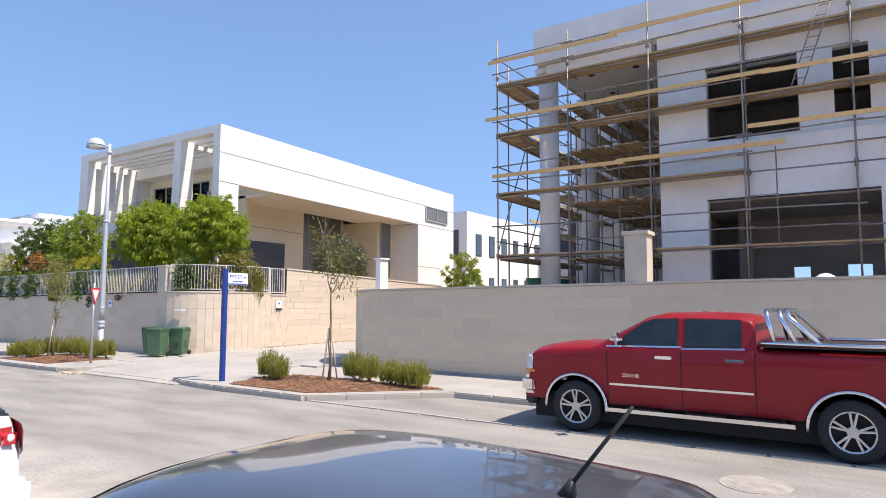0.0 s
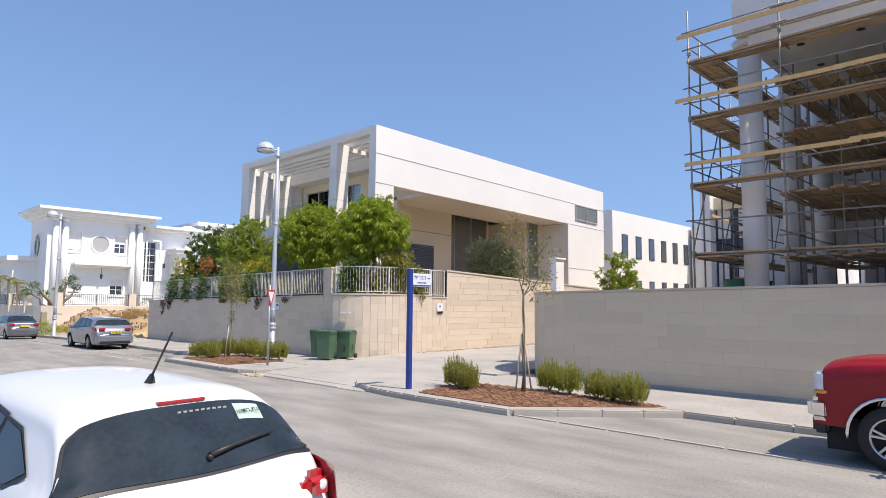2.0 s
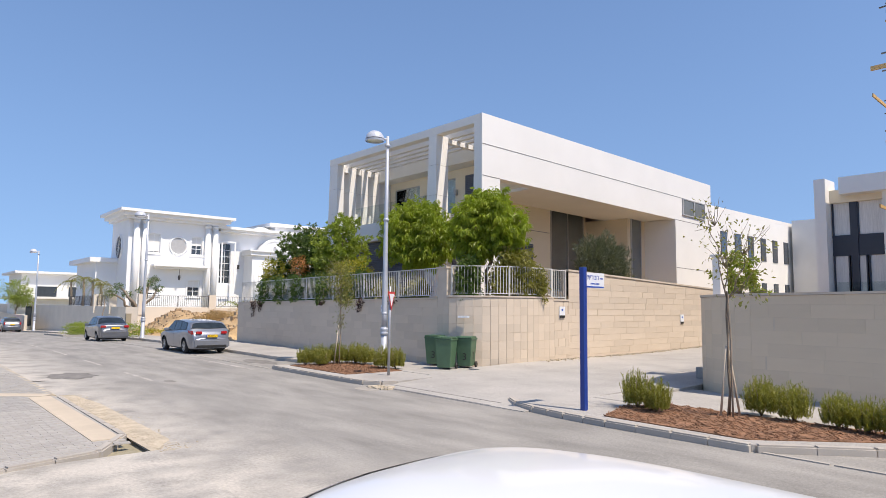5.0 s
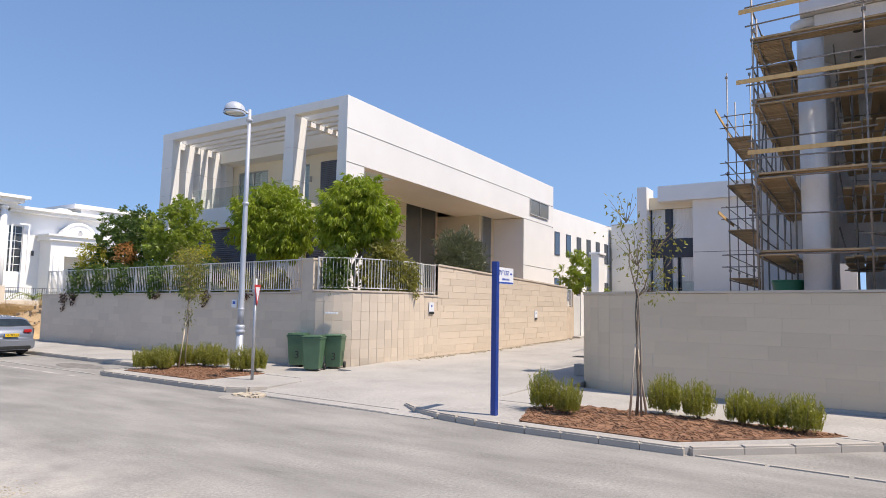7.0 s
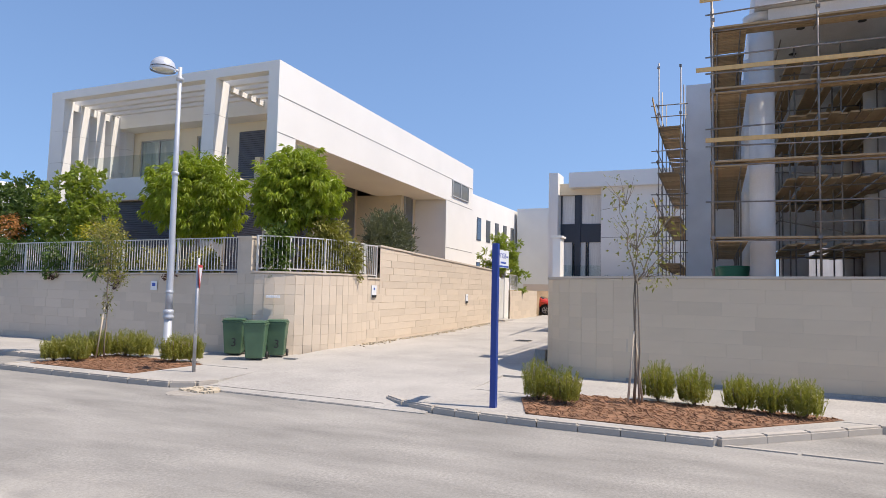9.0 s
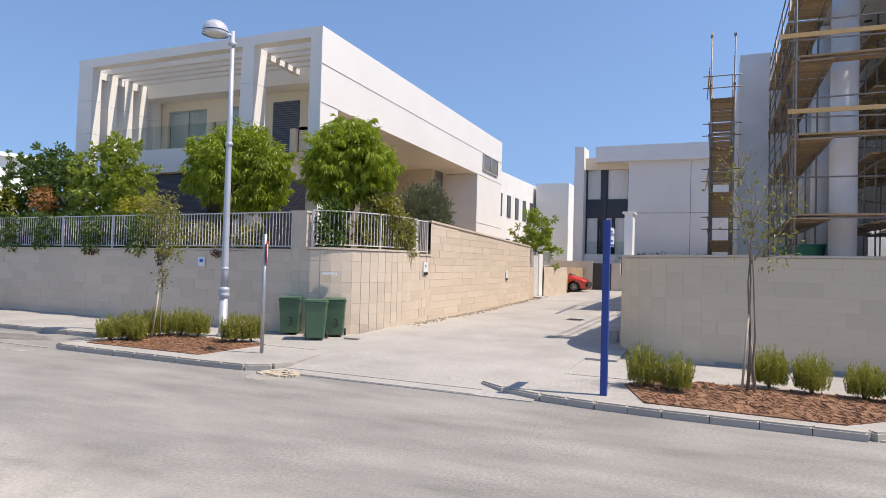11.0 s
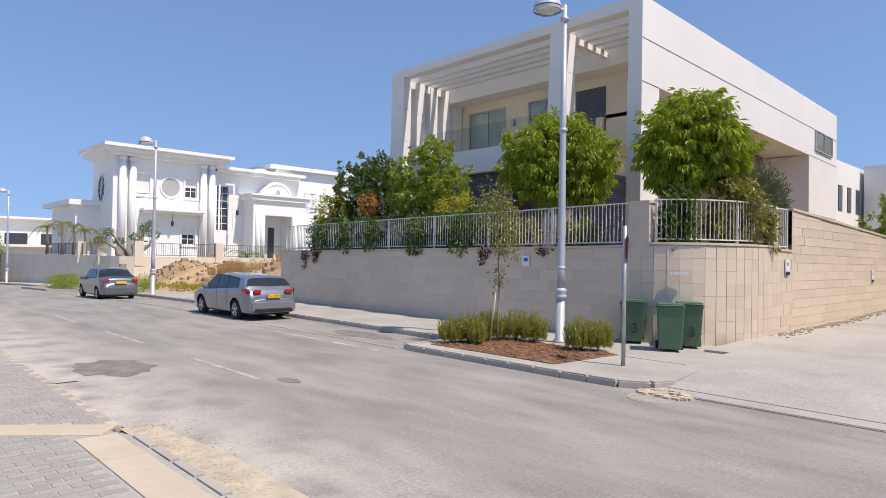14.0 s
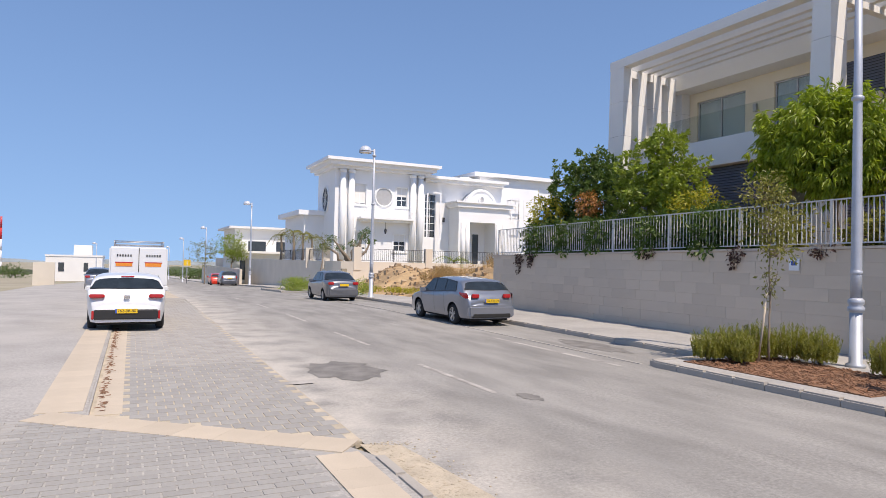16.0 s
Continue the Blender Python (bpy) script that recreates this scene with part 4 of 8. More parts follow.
CARGLASS_V = mat("dark villa glass", (0.05, 0.06, 0.07), 0.05, 0.1, 2, 30, 0.0, coat=0.6)
for (a, b, c, d), bl in zip(VW, (0.9, 0.45, 0.85, 0.4)):
    vwin(a, b, c, d, bl)
def round_window(cx, cz, r, rx, face, y):
    bm = bmesh.new()
    pts = [(cx + rx * math.cos(a), y, cz + r * math.sin(a)) for a in np.linspace(0, 2 * math.pi, 33)]
    if face == "x":
        pts = [(y, cx + rx * math.cos(a), cz + r * math.sin(a)) for a in np.linspace(0, 2 * math.pi, 33)]
    tube(bm, pts, 0.1, 8, cap=False)
    w = vp("round_window", bm)
    bm = bmesh.new()
    bm.faces.new([bm.verts.new(Vector(p) - VO) for p in pts[:-1]])
    part("pane", bm, FRAME_D if face == "x" else FRAME_G, w)
    bm = bmesh.new()
    c = Vector((cx, y, cz)) if face == "y" else Vector((y, cx, cz))
    for k in range(12):
        q = Vector(pts[int(k * 32 / 12)])
        off = Vector((0, -0.04, 0)) if face == "y" else Vector((-0.04, 0, 0))
        tube(bm, [c - VO + off, q - VO + off], 0.03, 5)
    if face == "x":
        part("tracery", bm, WHITE, w)
    else:
        bm.free()
round_window(23.85, 8.62, 1.0, 0.95, "y", 78.97)
round_window(82.3, 8.3, 1.35, 1.2, "x", 18.55)
vp("balcony_slab", boxes((21.0, 27.0, 77.7, 79.0, 6.2, 6.42), (21.3, 26.7, 78.1, 79.0, 5.95, 6.2)))
bm = bmesh.new()
for i in range(21):
    x = 21.05 + i * 0.295
    tube(bm, [(x, 77.75, 6.42), (x + 0.1, 77.72, 6.7), (x - 0.1, 77.72, 7.1), (x, 77.75, 7.4)], 0.022, 5)
    tube(bm, [(x - .12, 77.74, 6.9), (x, 77.74, 7.05), (x + .12, 77.74, 6.9), (x, 77.74, 6.75), (x - .12, 77.74, 6.9)], 0.015, 4)
beam(bm, (21.0, 77.75, 7.42), (27.0, 77.75, 7.42), 0.06)
vp("balcony_railing", bm, WHITE_V, "white scrolled iron balcony railing")
bm = bmesh.new()
tube(bm, [(23.9, 78.4, 5.95), (23.9, 78.4, 5.3)], 0.02, 5)
tube(bm, [(23.9, 78.4, 5.3), (23.9, 78.4, 5.1), (23.9, 78.4, 4.75)], [0.08, 0.16, 0.08], 8)
vp("hanging_lantern", bm, RAIL_D)
# wing with the portico
vp("wing_wall", wall_y(28.6, 44, 80.0, 80.4, 1.2, 10.8, [(28.95, 30.35, 4.6, 9.4)]))
vwin(28.95, 30.35, 4.6, 9.4, 0, (1, 5), 80.1)
vp("wing_cornice", boxes((28.4, 38.5, 79.0, 84, 10.7, 11.0), (28.3, 38.9, 78.6, 84, 11.0, 11.3)))
vp("upper_block", boxes((37.5, 48, 83, 92, 9, 12.3), (36.4, 49, 82.2, 93, 12.3, 12.75)))
bm = bmesh.new()
ball(bm, (35.5, 83, 11.3), 1.1, 16, 8, (1.2, 1, 0.75))
vp("dome", bm, WHITE_V)
vp("portico", boxes((32.0, 33.4, 77.6, 80.0, 1.2, 8.0), (36.6, 38.4, 77.6, 80.0, 1.2, 8.0), (33.4, 36.6, 77.6, 80.0, 6.4, 8.0), (31.7, 38.7, 77.3, 80.0, 8.0, 8.45), (31.5, 38.9, 77.1, 80.0, 8.45, 8.62)))
bm = bmesh.new()
tube(bm, [(35.1 + 1.75 * math.cos(a), 78.3, 8.2 + 1.75 * math.sin(a)) for a in np.linspace(0, math.pi, 15)], 0.22, 8)
pts = [(35.1 + 1.6 * math.cos(a), 8.3 + 1.6 * math.sin(a)) for a in np.linspace(0, math.pi, 15)]
f1, f2 = [bm.verts.new((x, 78.2, z)) for x, z in pts], [bm.verts.new((x, 79.8, z)) for x, z in pts]
bm.faces.new(f1[::-1])
for i in range(14):
    bm.faces.new((f1[i], f1[i + 1], f2[i + 1], f2[i]))
vp("arch_gable", bm)
round_window(35.1, 8.85, 0.5, 0.32, "y", 78.1)
for x in (32.5, 33.1, 36.9, 37.7):
    bm = bmesh.new()
    tube(bm, [(x, 77.5, 1.2), (x, 77.5, 6.4)], 0.22, 12)
    vp("portico_column", bm)
vp("entrance_door", boxes((33.7, 34.4, 79.85, 79.95, 1.4, 5.2), (35.0, 35.7, 79.85, 79.95, 1.4, 5.2)), CARGLASS_V)
vwin(39.6, 41.2, 7.2, 9.4, 0, (2, 2), 80.0)
for x in (31.2, 32.6):
    vp("wall_light", boxes((x, x + .2, 78.6, 78.8, 5.9, 6.4) if x > 32 else (x, x + .2, 79.8, 80.0, 6.4, 6.9)), RAIL_D)
vp("side_wing", boxes((16.5, 18.6, 83, 92, 1.2, 6.6), (15.8, 19.0, 82.4, 93, 6.6, 7.1)))
# its garden wall
bm = bmesh.new()
pts = [(14.2, 140), (14.2, 64.0), (14.5, 62.9), (15.3, 62.3), (40, 62.3)]
ring_wall(bm, pts, 0.3, -3.0, 1.85)
struct("wall_north", bm, STONE_W := mat("cream wall render", (0.66, 0.59, 0.49), 0.85, 0.06, 0.5, 50, 0.15), "smooth cream retaining wall of the villa garden", "garden wall")
bm = bmesh.new()
prism(bm, [(14.5, 62.6), (60, 62.6), (60, 140), (14.5, 140)], -3.0, 1.3)
struct("villa_plot", bm, GROUND, "raised garden ground of the villa", "garden")
for x, y in ((15.6, 62.45), (21.5, 62.45), (14.35, 66.5), (14.35, 72)):
    struct("wall_pier", boxes((x - .3, x + .3, y - .2, y + .2, 1.2, 2.95)), STONE_W, "cream pier on the villa garden wall", "pier")
railing("railing", [(15.9, 62.45), (21.2, 62.45)], 1.87, 0.95, "dark iron railing on the villa wall", RAIL_D, 0.16)
railing("railing", [(21.8, 62.45), (30, 62.45)], 1.87, 0.95, "dark iron railing on the villa wall", RAIL_D, 0.16)
railing("railing", [(14.35, 66.8), (14.35, 71.7)], 1.87, 0.95, "dark iron railing on the villa wall", RAIL_D, 0.18)
railing("railing", [(14.35, 72.3), (14.35, 84)], 1.87, 0.95, "dark iron railing on the villa wall", RAIL_D, 0.2)


def flat_house(name, label, x0, x1, y0, y1, z0, z1, wins, material=WHITE, roof_over=0.25, group=""):
    """A plain flat-roofed house; wins: ('x' or 'y' face, from, to, low, high)."""
    h = thing(name, label, "house", pose(x0, y0, z0), group)
    part("wall", boxes((0, x1 - x0, 0, y1 - y0, 0, z1 - z0)), material, h)
    part("roof", boxes((-roof_over, x1 - x0 + roof_over, -roof_over, y1 - y0 + roof_over, z1 - z0 + 0.003, z1 - z0 + 0.3)), material, h)
    for f, a, b, c, d in wins:
        t = 0.08
        if f == "y":
            fr = [(a - x0, b - x0, -0.05, -0.003, c - z0, d - z0)]
            pn = [(a - x0 + t, b - x0 - t, -0.056, -0.05, c - z0 + t, d - z0 - t)]
        else:
            fr = [(-0.05, -0.003, a - y0, b - y0, c - z0, d - z0)]
            pn = [(-0.056, -0.05, a - y0 + t, b - y0 - t, c - z0 + t, d - z0 - t)]
        w = part("window", boxes(*fr), FRAME_D, h)
        part("pane", boxes(*pn), CARGLASS_V, w)
    return h


# houses beyond the driveway
wins = [("y", 51.6 + i * 2.6, 52.7 + i * 2.6, 6.6, 8.7) for i in range(6)] + [("y", 51.6 + i * 2.6, 52.6 + i * 2.6, 2.6, 4.6) for i in range(6)] + [("x", 31.2, 33.0, 6.2, 9.0)]
flat_house("white_house", "long white flat-roofed house with a row of small windows", 50.0, 68, 30.3, 42, -0.07, 10.4, wins, WHITE, 0.0)
flat_house("white_house", "white flat-roofed annex behind the driveway gate", 66, 76, 26.5, 30, -0.07, 10.6, [], WHITE, 0.0)
bh = thing("modern_house", "white cubic house with tall dark-framed corner glazing", "house", pose(50.5, 8.0, 0.5))
def bp(name, bm, material, label="", parent=bh):
    for v in bm.verts:
        v.co -= Vector((50.5, 8.0, 0.5))
    return part(name, bm, material, parent, label)
bp("main_wall", boxes((50.5, 51.0, 8.0, 18.45, 0.5, 10.4)), WHITE)
bp("rear_body", boxes((52.0, 62, 8.0, 22.4, 0.5, 10.2)), WHITE)
bp("parapet", boxes((49.9, 62, 8.0, 20.9, 10.4, 11.6)), WHITE)
bp("end_pier", boxes((50.2, 52.2, 21.85, 22.6, 0.5, 11.7)), WHITE)
bp("head_wall", boxes((51.0, 52.0, 18.45, 21.85, 9.95, 10.9)), CREAM)
bp("base_wall", boxes((50.8, 51.6, 18.45, 21.85, 0.5, 3.2)), WHITE)
bp("joint", boxes((50.49, 50.5, 8.0, 18.4, 6.4, 6.44)), JOINT)
bp("joint", boxes((50.49, 50.5, 13.9, 13.94, 3, 10.3)), JOINT)
bp("spandrel", boxes((51.3, 51.5, 18.45, 21.85, 6.1, 7.6)), FRAME_D)
for z0, z1 in ((3.2, 6.1), (7.6, 9.95)):
    for a, b in ((18.5, 19.6), (19.7, 20.7), (20.8, 21.8)) if z0 < 5 else ((18.5, 20.2), (20.6, 21.8)):
        w = bp("window", boxes((51.25, 51.45, a, a + .08, z0, z1), (51.25, 51.45, b - .08, b, z0, z1)), FRAME_D)
        q = boxes((51.38, 51.4, a + .08, b - .08, z0, z1))
        for v in q.verts:
            v.co -= Vector((50.5, 8.0, 0.5))
        part("curtain", q, CURTAIN, w)
fr = bp("mullion", boxes((51.2, 51.42, 20.2, 20.6, 3.2, 9.95), (51.2, 51.42, 18.42, 18.5, 3.2, 9.95)), FRAME_D)
gl2 = bp("balustrade", boxes((50.7, 50.72, 17.6, 21.6, 3.2, 4.2)), GLASS_C, "clear glass balustrade")
struct("wall_back", boxes((48.0, 48.3, 8.0, 19.0, 0.3, 1.7), (48.0, 48.35, 20.6, 24.0, 0.3, 2.6), (47.95, 48.4, 18.6, 19.2, 0.3, 2.5)), STONE_W, "low cream wall at the end of the driveway", "garden wall")
g = thing("sliding_gate", "black slatted metal gate at the end of the driveway", "gate", pose(48.1, 19.2, 0.46))
part("panel", boxes((0, 0.06, 0.02, 1.4, 0, 2.0)), RAIL_D, g)
g = thing("fence_panel", "black metal fence panel on the low wall", "fence", pose(48.1, 8.2, 1.7))
part("panel", boxes((0, 0.06, 0.0, 10.3, 0, 0.9)), RAIL_D, g)
# houses far along the street
flat_house("white_house", "white modern house with deep flat roofs beyond the villa", 13.6, 26, 112, 124, -1.5, 6.2, [("y", 15.5, 18.0, 2.0, 4.4), ("y", 19.5, 23.5, 2.0, 4.4)], WHITE, 0.9)
flat_house("white_house", "low white wing of the house beyond the villa", 12.2, 20, 106, 112, -1.5, 2.6, [("y", 13.5, 17.0, -1, 1.6)], WHITE, 0.7)
flat_house("white_house", "small white flat-roofed house at the street's far end", -13.5, -4.5, 150, 160, -4, 1.5, [("y", -11.5, -10.6, -1.2, .4), ("y", -7.5, -6.8, -1.2, 0.4)], WHITE, 0.1)
flat_house("white_house", "white rooftop room of the far house", -9.5, -6.5, 155, 159, 1.81, 3.4, [], WHITE, 0.0)
flat_house("white_house", "pale distant house among trees", 22, 34, 180, 190, -4, 3.5, [("y", 24, 26, 0, 1.5)], WHITE, 0.2)
struct("wall_far", boxes((11.9, 12.2, 95, 140, -4, 0.6)), STONE_W, "cream wall far along the street", "garden wall")
struct("wall_far_left", boxes((-9.0, -7.0, 96, 96.4, -3, 1.0)), STONE_W, "cream gate wall on the far left", "garden wall")
# distance
def ridge(name, y, z0, amp, material, x0, x1, seed, label):
    bm, n = bmesh.new(), 160
    a = []
    for i in range(n + 1):
        x = x0 + (x1 - x0) * i / n
        h = z0 + amp * (noise.noise(Vector((i * 0.13, seed, 0))) + 0.5 * noise.noise(Vector((i * 0.6, seed, 4))))
        a.append((bm.verts.new((x, y, -25)), bm.verts.new((x, y + 6, h))))
    for p, q in zip(a, a[1:]):
        bm.faces.new((p[0], q[0], q[1], p[1]))
    struct(name, bm, material, label, "backdrop")
HAZE = mat("hazy hills", (0.30, 0.34, 0.36), 1.0, 0.15, 0.02, 0.4, 0.0)
WOODS = mat("far woods", (0.11, 0.135, 0.085), 1.0, 0.35, 0.08, 1.0, 0.0)
ridge("backdrop", 1200, -6, 6, HAZE, -1400, 1400, 1.0, "hazy low hills on the horizon")
ridge("backdrop_woods", 330, -4.5, 2.4, WOODS, -300, 400, 5.0, "dark tree line at the end of the street")
mast = thing("radio_mast", "tall red and white mast on the horizon", "mast", pose(-62, 420, -9))
for i in range(5):
    bm = bmesh.new()
    tube(bm, [(0, 0, i * 6), (0, 0, i * 6 + 6)], 0.9 - 0.1 * i, 6)
    part("section", bm, SIGNR if i >= 3 else SIGNW, mast)

# earth mound on the empty plot
def mound_z(x, y):
    u = min(1, max(0, (x - 13.8) / 3.2)) * min(1, (62.2 - y) / 3 + 0.75) * min(1, (y - 40.8) / 0.8)
    h = u * (1.35 + 0.5 * math.sin(y * 0.45 + 1.0) + 0.7 * noise.noise(Vector((x * 0.35, y * 0.3, 2))) + 0.25 * noise.noise(Vector((x * 1.5, y * 1.5, 7))))
    return max(-0.3, road_z(y) + 0.02 + h * (1 if x > 13.6 else 0))


bm = bmesh.new()
NX, NY = 46, 50
rows = []
for j in range(NY + 1):
    row = []
    for i in range(NX + 1):
        x, y = 13.0 + 24.0 * i / NX, 41.0 + 21.2 * j / NY
        row.append(bm.verts.new((x, y, mound_z(x, y))))
    rows.append(row)
for a, b in zip(rows, rows[1:]):
    for i in range(NX):
        bm.faces.new((a[i], a[i + 1], b[i + 1], b[i])).smooth = True
struct("earth_mound", bm, mat("sandy earth", (0.50, 0.34, 0.18), 0.95, 0.3, 0.8, 12, 1.0, stain=(0.30, 0.20, 0.11), stain_amt=0.7), "heap of orange-brown earth on the empty plot", "mound")

# ---- vehicles ----
CARGLASS = mat("dark car window", (0.022, 0.03, 0.036), 0.03, 0.3, 3, 30, 0.0, spec=0.5, metal=0.001)
SEAM = mat("panel gap", (0.012, 0.012, 0.012), 0.8, 0.05, 2, 30, 0.0)


def poly_cols(poly, n=14):
    ys = sorted({p[0] for p in poly} | set(np.linspace(min(p[0] for p in poly), max(p[0] for p in poly), n)))
    out = []
    for y in ys:
        y = min(max(y, ys[0] + 1e-4), ys[-1] - 1e-4)
        zs = []
        for (ya, za), (yb, zb) in zip(poly, poly[1:] + poly[:1]):
            if (ya - y) * (yb - y) <= 0 and ya != yb:
                zs.append(za + (zb - za) * (y - ya) / (yb - ya))
        if len(zs) > 1:
            out.append((y, min(zs), max(zs)))
    return out


class Shell:
    """A car body drawn through sections along its length; y runs from the rear bumper to the front."""
    def __init__(self, L, hw, top, belt, wheels, wr, sill=0.24, tumble=0.30, r=0.13, rear=0.16, front=0.22, arch=0.07, ease=0.13):
        self.L, self.hw, self.top, self.belt, self.wheels, self.wr, self.sill = L, hw, top, belt, wheels, wr, sill
        self.tumble, self.r, self.rear, self.front, self.arch, self.ease = tumble, r, rear, front, arch, ease

    def T(self, y):
        """Height of the top line, its corners rounded over a short stretch."""
        w = max(0.0, min(self.ease, 0.45 * (y - 0.05), 0.45 * (self.L - y)))
        return float(np.mean(np.interp(y + w * np.linspace(-1, 1, 9), [p[0] for p in self.top], [p[1] for p in self.top])))

    def B(self, y):
        return float(np.interp(y, [p[0] for p in self.belt], [p[1] for p in self.belt]))

    def S(self, y, z):
        w = self.hw * (1 - self.rear * max(0, (0.55 - y) / 0.55) ** 2.6 - self.front * max(0, (y - self.L + 0.9) / 0.9) ** 2.4)
        b = self.B(y)
        if z > b:
            w -= self.tumble * (z - b) + 0.03 * min(1, (z - b) / 0.05)
        else:
            w -= 0.035 * ((b - z) / 0.6) ** 2 + 0.03 * max(0, (0.45 - z) / 0.25)
        return max(w, 0.05)

    def low(self, y):
        z = self.sill
        for yw in self.wheels:
            d = self.wr + self.arch
            if abs(y - yw) < d:
                z = max(z, self.wr + math.sqrt(d * d - (y - yw) ** 2))
        return z

    def corner(self, y):
        t, lo = self.T(y), self.low(y)
        r = min(self.r, (t - lo) * 0.45)
        return t, r, self.S(y, t - r)

    def Z(self, x, y):
        t, r, xe = self.corner(y)
        k = min(1.0, abs(x) / xe)
        return t - r + r * math.sqrt(max(0.0, 1 - k ** 3))

    def body(self, n=76):
        ys = set(np.linspace(0.25, self.L - 0.25, n)) | {0.0, 0.02, 0.05, 0.1, 0.17, self.L - 0.17, self.L - 0.1, self.L - 0.05, self.L - 0.015, self.L} | {p[0] for p in self.top}
        for yw in self.wheels:
            d = self.wr + self.arch
            ys |= set(yw + d * np.cos(np.linspace(0.001, math.pi - 0.001, 15)))
        ys = sorted(ys)
        bm, rows = bmesh.new(), []
        for y in ys:
            t, r, xe = self.corner(y)
            lo = self.low(y)
            pts = [(self.S(y, z), z) for z in np.linspace(lo, t - r, 11)]
            for a in np.linspace(0.12, math.pi / 2, 9):
                pts.append((xe * max(0.0, math.cos(a)) ** (2 / 3), t - r + r * math.sin(a)))
            half = [bm.verts.new((x, y, z)) for x, z in pts]
            other = [bm.verts.new((-x, y, z)) for x, z in pts[:-1]]
            rows.append(half + other[::-1])
        for a, b in zip(rows, rows[1:]):
            for i in range(len(a) - 1):
                f = bm.faces.new((a[i], a[i + 1], b[i + 1], b[i]))
                f.smooth = True
        bm.faces.new(rows[0])
        bm.faces.new(rows[-1][::-1])
        return bm

    def side(self, poly, off=0.005, both=True, n=14, rows=5):
        bm = bmesh.new()
        for s in (1, -1) if both else (-1,):
            last = None
            for y, z0, z1 in poly_cols(poly, n):
                col = [bm.verts.new((s * (self.S(y, z) + off), y, z)) for z in np.linspace(z0, z1, rows)]
                if last:
                    for i in range(rows - 1):
                        q = (last[i], col[i], col[i + 1], last[i + 1])
                        f = bm.faces.new(q if s < 0 else q[::-1])
                        f.smooth = True
                last = col
        return bm

    def over(self, y0, y1, k0, k1, off=0.006, n=12, m=15, x_mid=0.0):
        """A patch on the top surface between y0 and y1; k: share of the half width covered at each end."""
        bm, last = bmesh.new(), None
        for i in range(n):
            f = i / (n - 1)
            y, k = y0 + (y1 - y0) * f, k0 + (k1 - k0) * f
            xe = self.corner(y)[2]
            col = [bm.verts.new((x_mid + x, y, self.Z(x_mid + x, y) + off)) for x in np.linspace(-xe * k, xe * k, m)]
            if last:
                for j in range(m - 1):
                    g = bm.faces.new((last[j], last[j + 1], col[j + 1], col[j]))
                    g.smooth = True
            last = col
        return bm


    def pane(self, y0, y1, k0, k1, off, grow=0.0):
        """A rear or front screen with rounded corners, its lower edge bowed."""
        bm, last, n, m = bmesh.new(), None, 17, 21
        for i in range(n):
            f = i / (n - 1)
            e = max(0.0, (abs(2 * f - 1) - 0.6) / 0.4)
            k = (k0 + (k1 - k0) * f) * (1 - 0.13 * e ** 3) + grow
            y = y0 - grow * 0.25 + (y1 - y0 + grow * 0.5) * f
            xe = self.corner(y)[2]
            col = []
            for x in np.linspace(-1, 1, m):
                yy = y + 0.05 * (1 - f) * x * x
                col.append(bm.verts.new((x * xe * k, yy, self.Z(x * xe * k, yy) + off)))
            if last:
                for j in range(m - 1):
                    bm.faces.new((last[j], last[j + 1], col[j + 1], col[j])).smooth = True
            last = col
        return bm


def wheel_parts(r, w=0.2, spokes=5, double=True, rim_mat=RIM):
    """Meshes of one wheel about the x axis, its face towards -x."""
    bm = bmesh.new()
    prof = [(-w / 2, r * 0.66), (-w / 2 - 0.008, r * 0.8), (-w / 2 + 0.02, r * 0.96), (-w / 4, r), (w / 4, r), (w / 2 - 0.02, r * 0.96), (w / 2, r * 0.7)]
    rings = [[bm.verts.new((x, q * math.cos(a), q * math.sin(a))) for a in np.linspace(0, 2 * math.pi, 33)[:-1]] for x, q in prof]
    for a, b in zip(rings, rings[1:]):
        for k in range(32):
            f = bm.faces.new((a[k], b[k], b[(k + 1) % 32], a[(k + 1) % 32]))
            f.smooth = True
    tyre = mesh_of(bm, "tyre", TYRE)
    bm = bmesh.new()
    for x, q0, q1 in ((-w / 2 + 0.006, r * 0.61, r * 0.69),):
        for k in range(32):
            a, b = 2 * math.pi * k / 32, 2 * math.pi * (k + 1) / 32
            v = [bm.verts.new((x + (0.01 if q == q0 else 0), q * math.cos(t), q * math.sin(t))) for q, t in ((q0, a), (q1, a), (q1, b), (q0, b))]
            bm.faces.new(v)
            v2 = [bm.verts.new((xx, q0 * math.cos(t), q0 * math.sin(t))) for xx, t in ((x + .01, a), (x + .01, b), (x + 0.12, b), (x + .12, a))]
            bm.faces.new(v2)
    tube(bm, [(-w / 2 + 0.005, 0, 0), (-w / 2 + 0.06, 0, 0)], [r * 0.17, r * 0.2], 14)
    for k in range(spokes):
        for d in ((-0.16, 0.16) if double else (0,)):
            a = 2 * math.pi * k / spokes + d
            a0 = 2 * math.pi * k / spokes + d * 0.5
            beam(bm, (-w / 2 + 0.03, r * 0.12 * math.cos(a0), r * 0.12 * math.sin(a0)), (-w / 2 + 0.022, r * 0.63 * math.cos(a), r * 0.63 * math.sin(a)), r * (0.1 if double else 0.17), 0.03)
    rim = mesh_of(bm, "rim", rim_mat)
    bm = bmesh.new()
    tube(bm, [(-w / 2 + 0.085, 0, 0), (w / 2 - 0.02, 0, 0)], r * 0.64, 24)
    disc = mesh_of(bm, "brake_drum", SEAM)
    return tyre, rim, disc


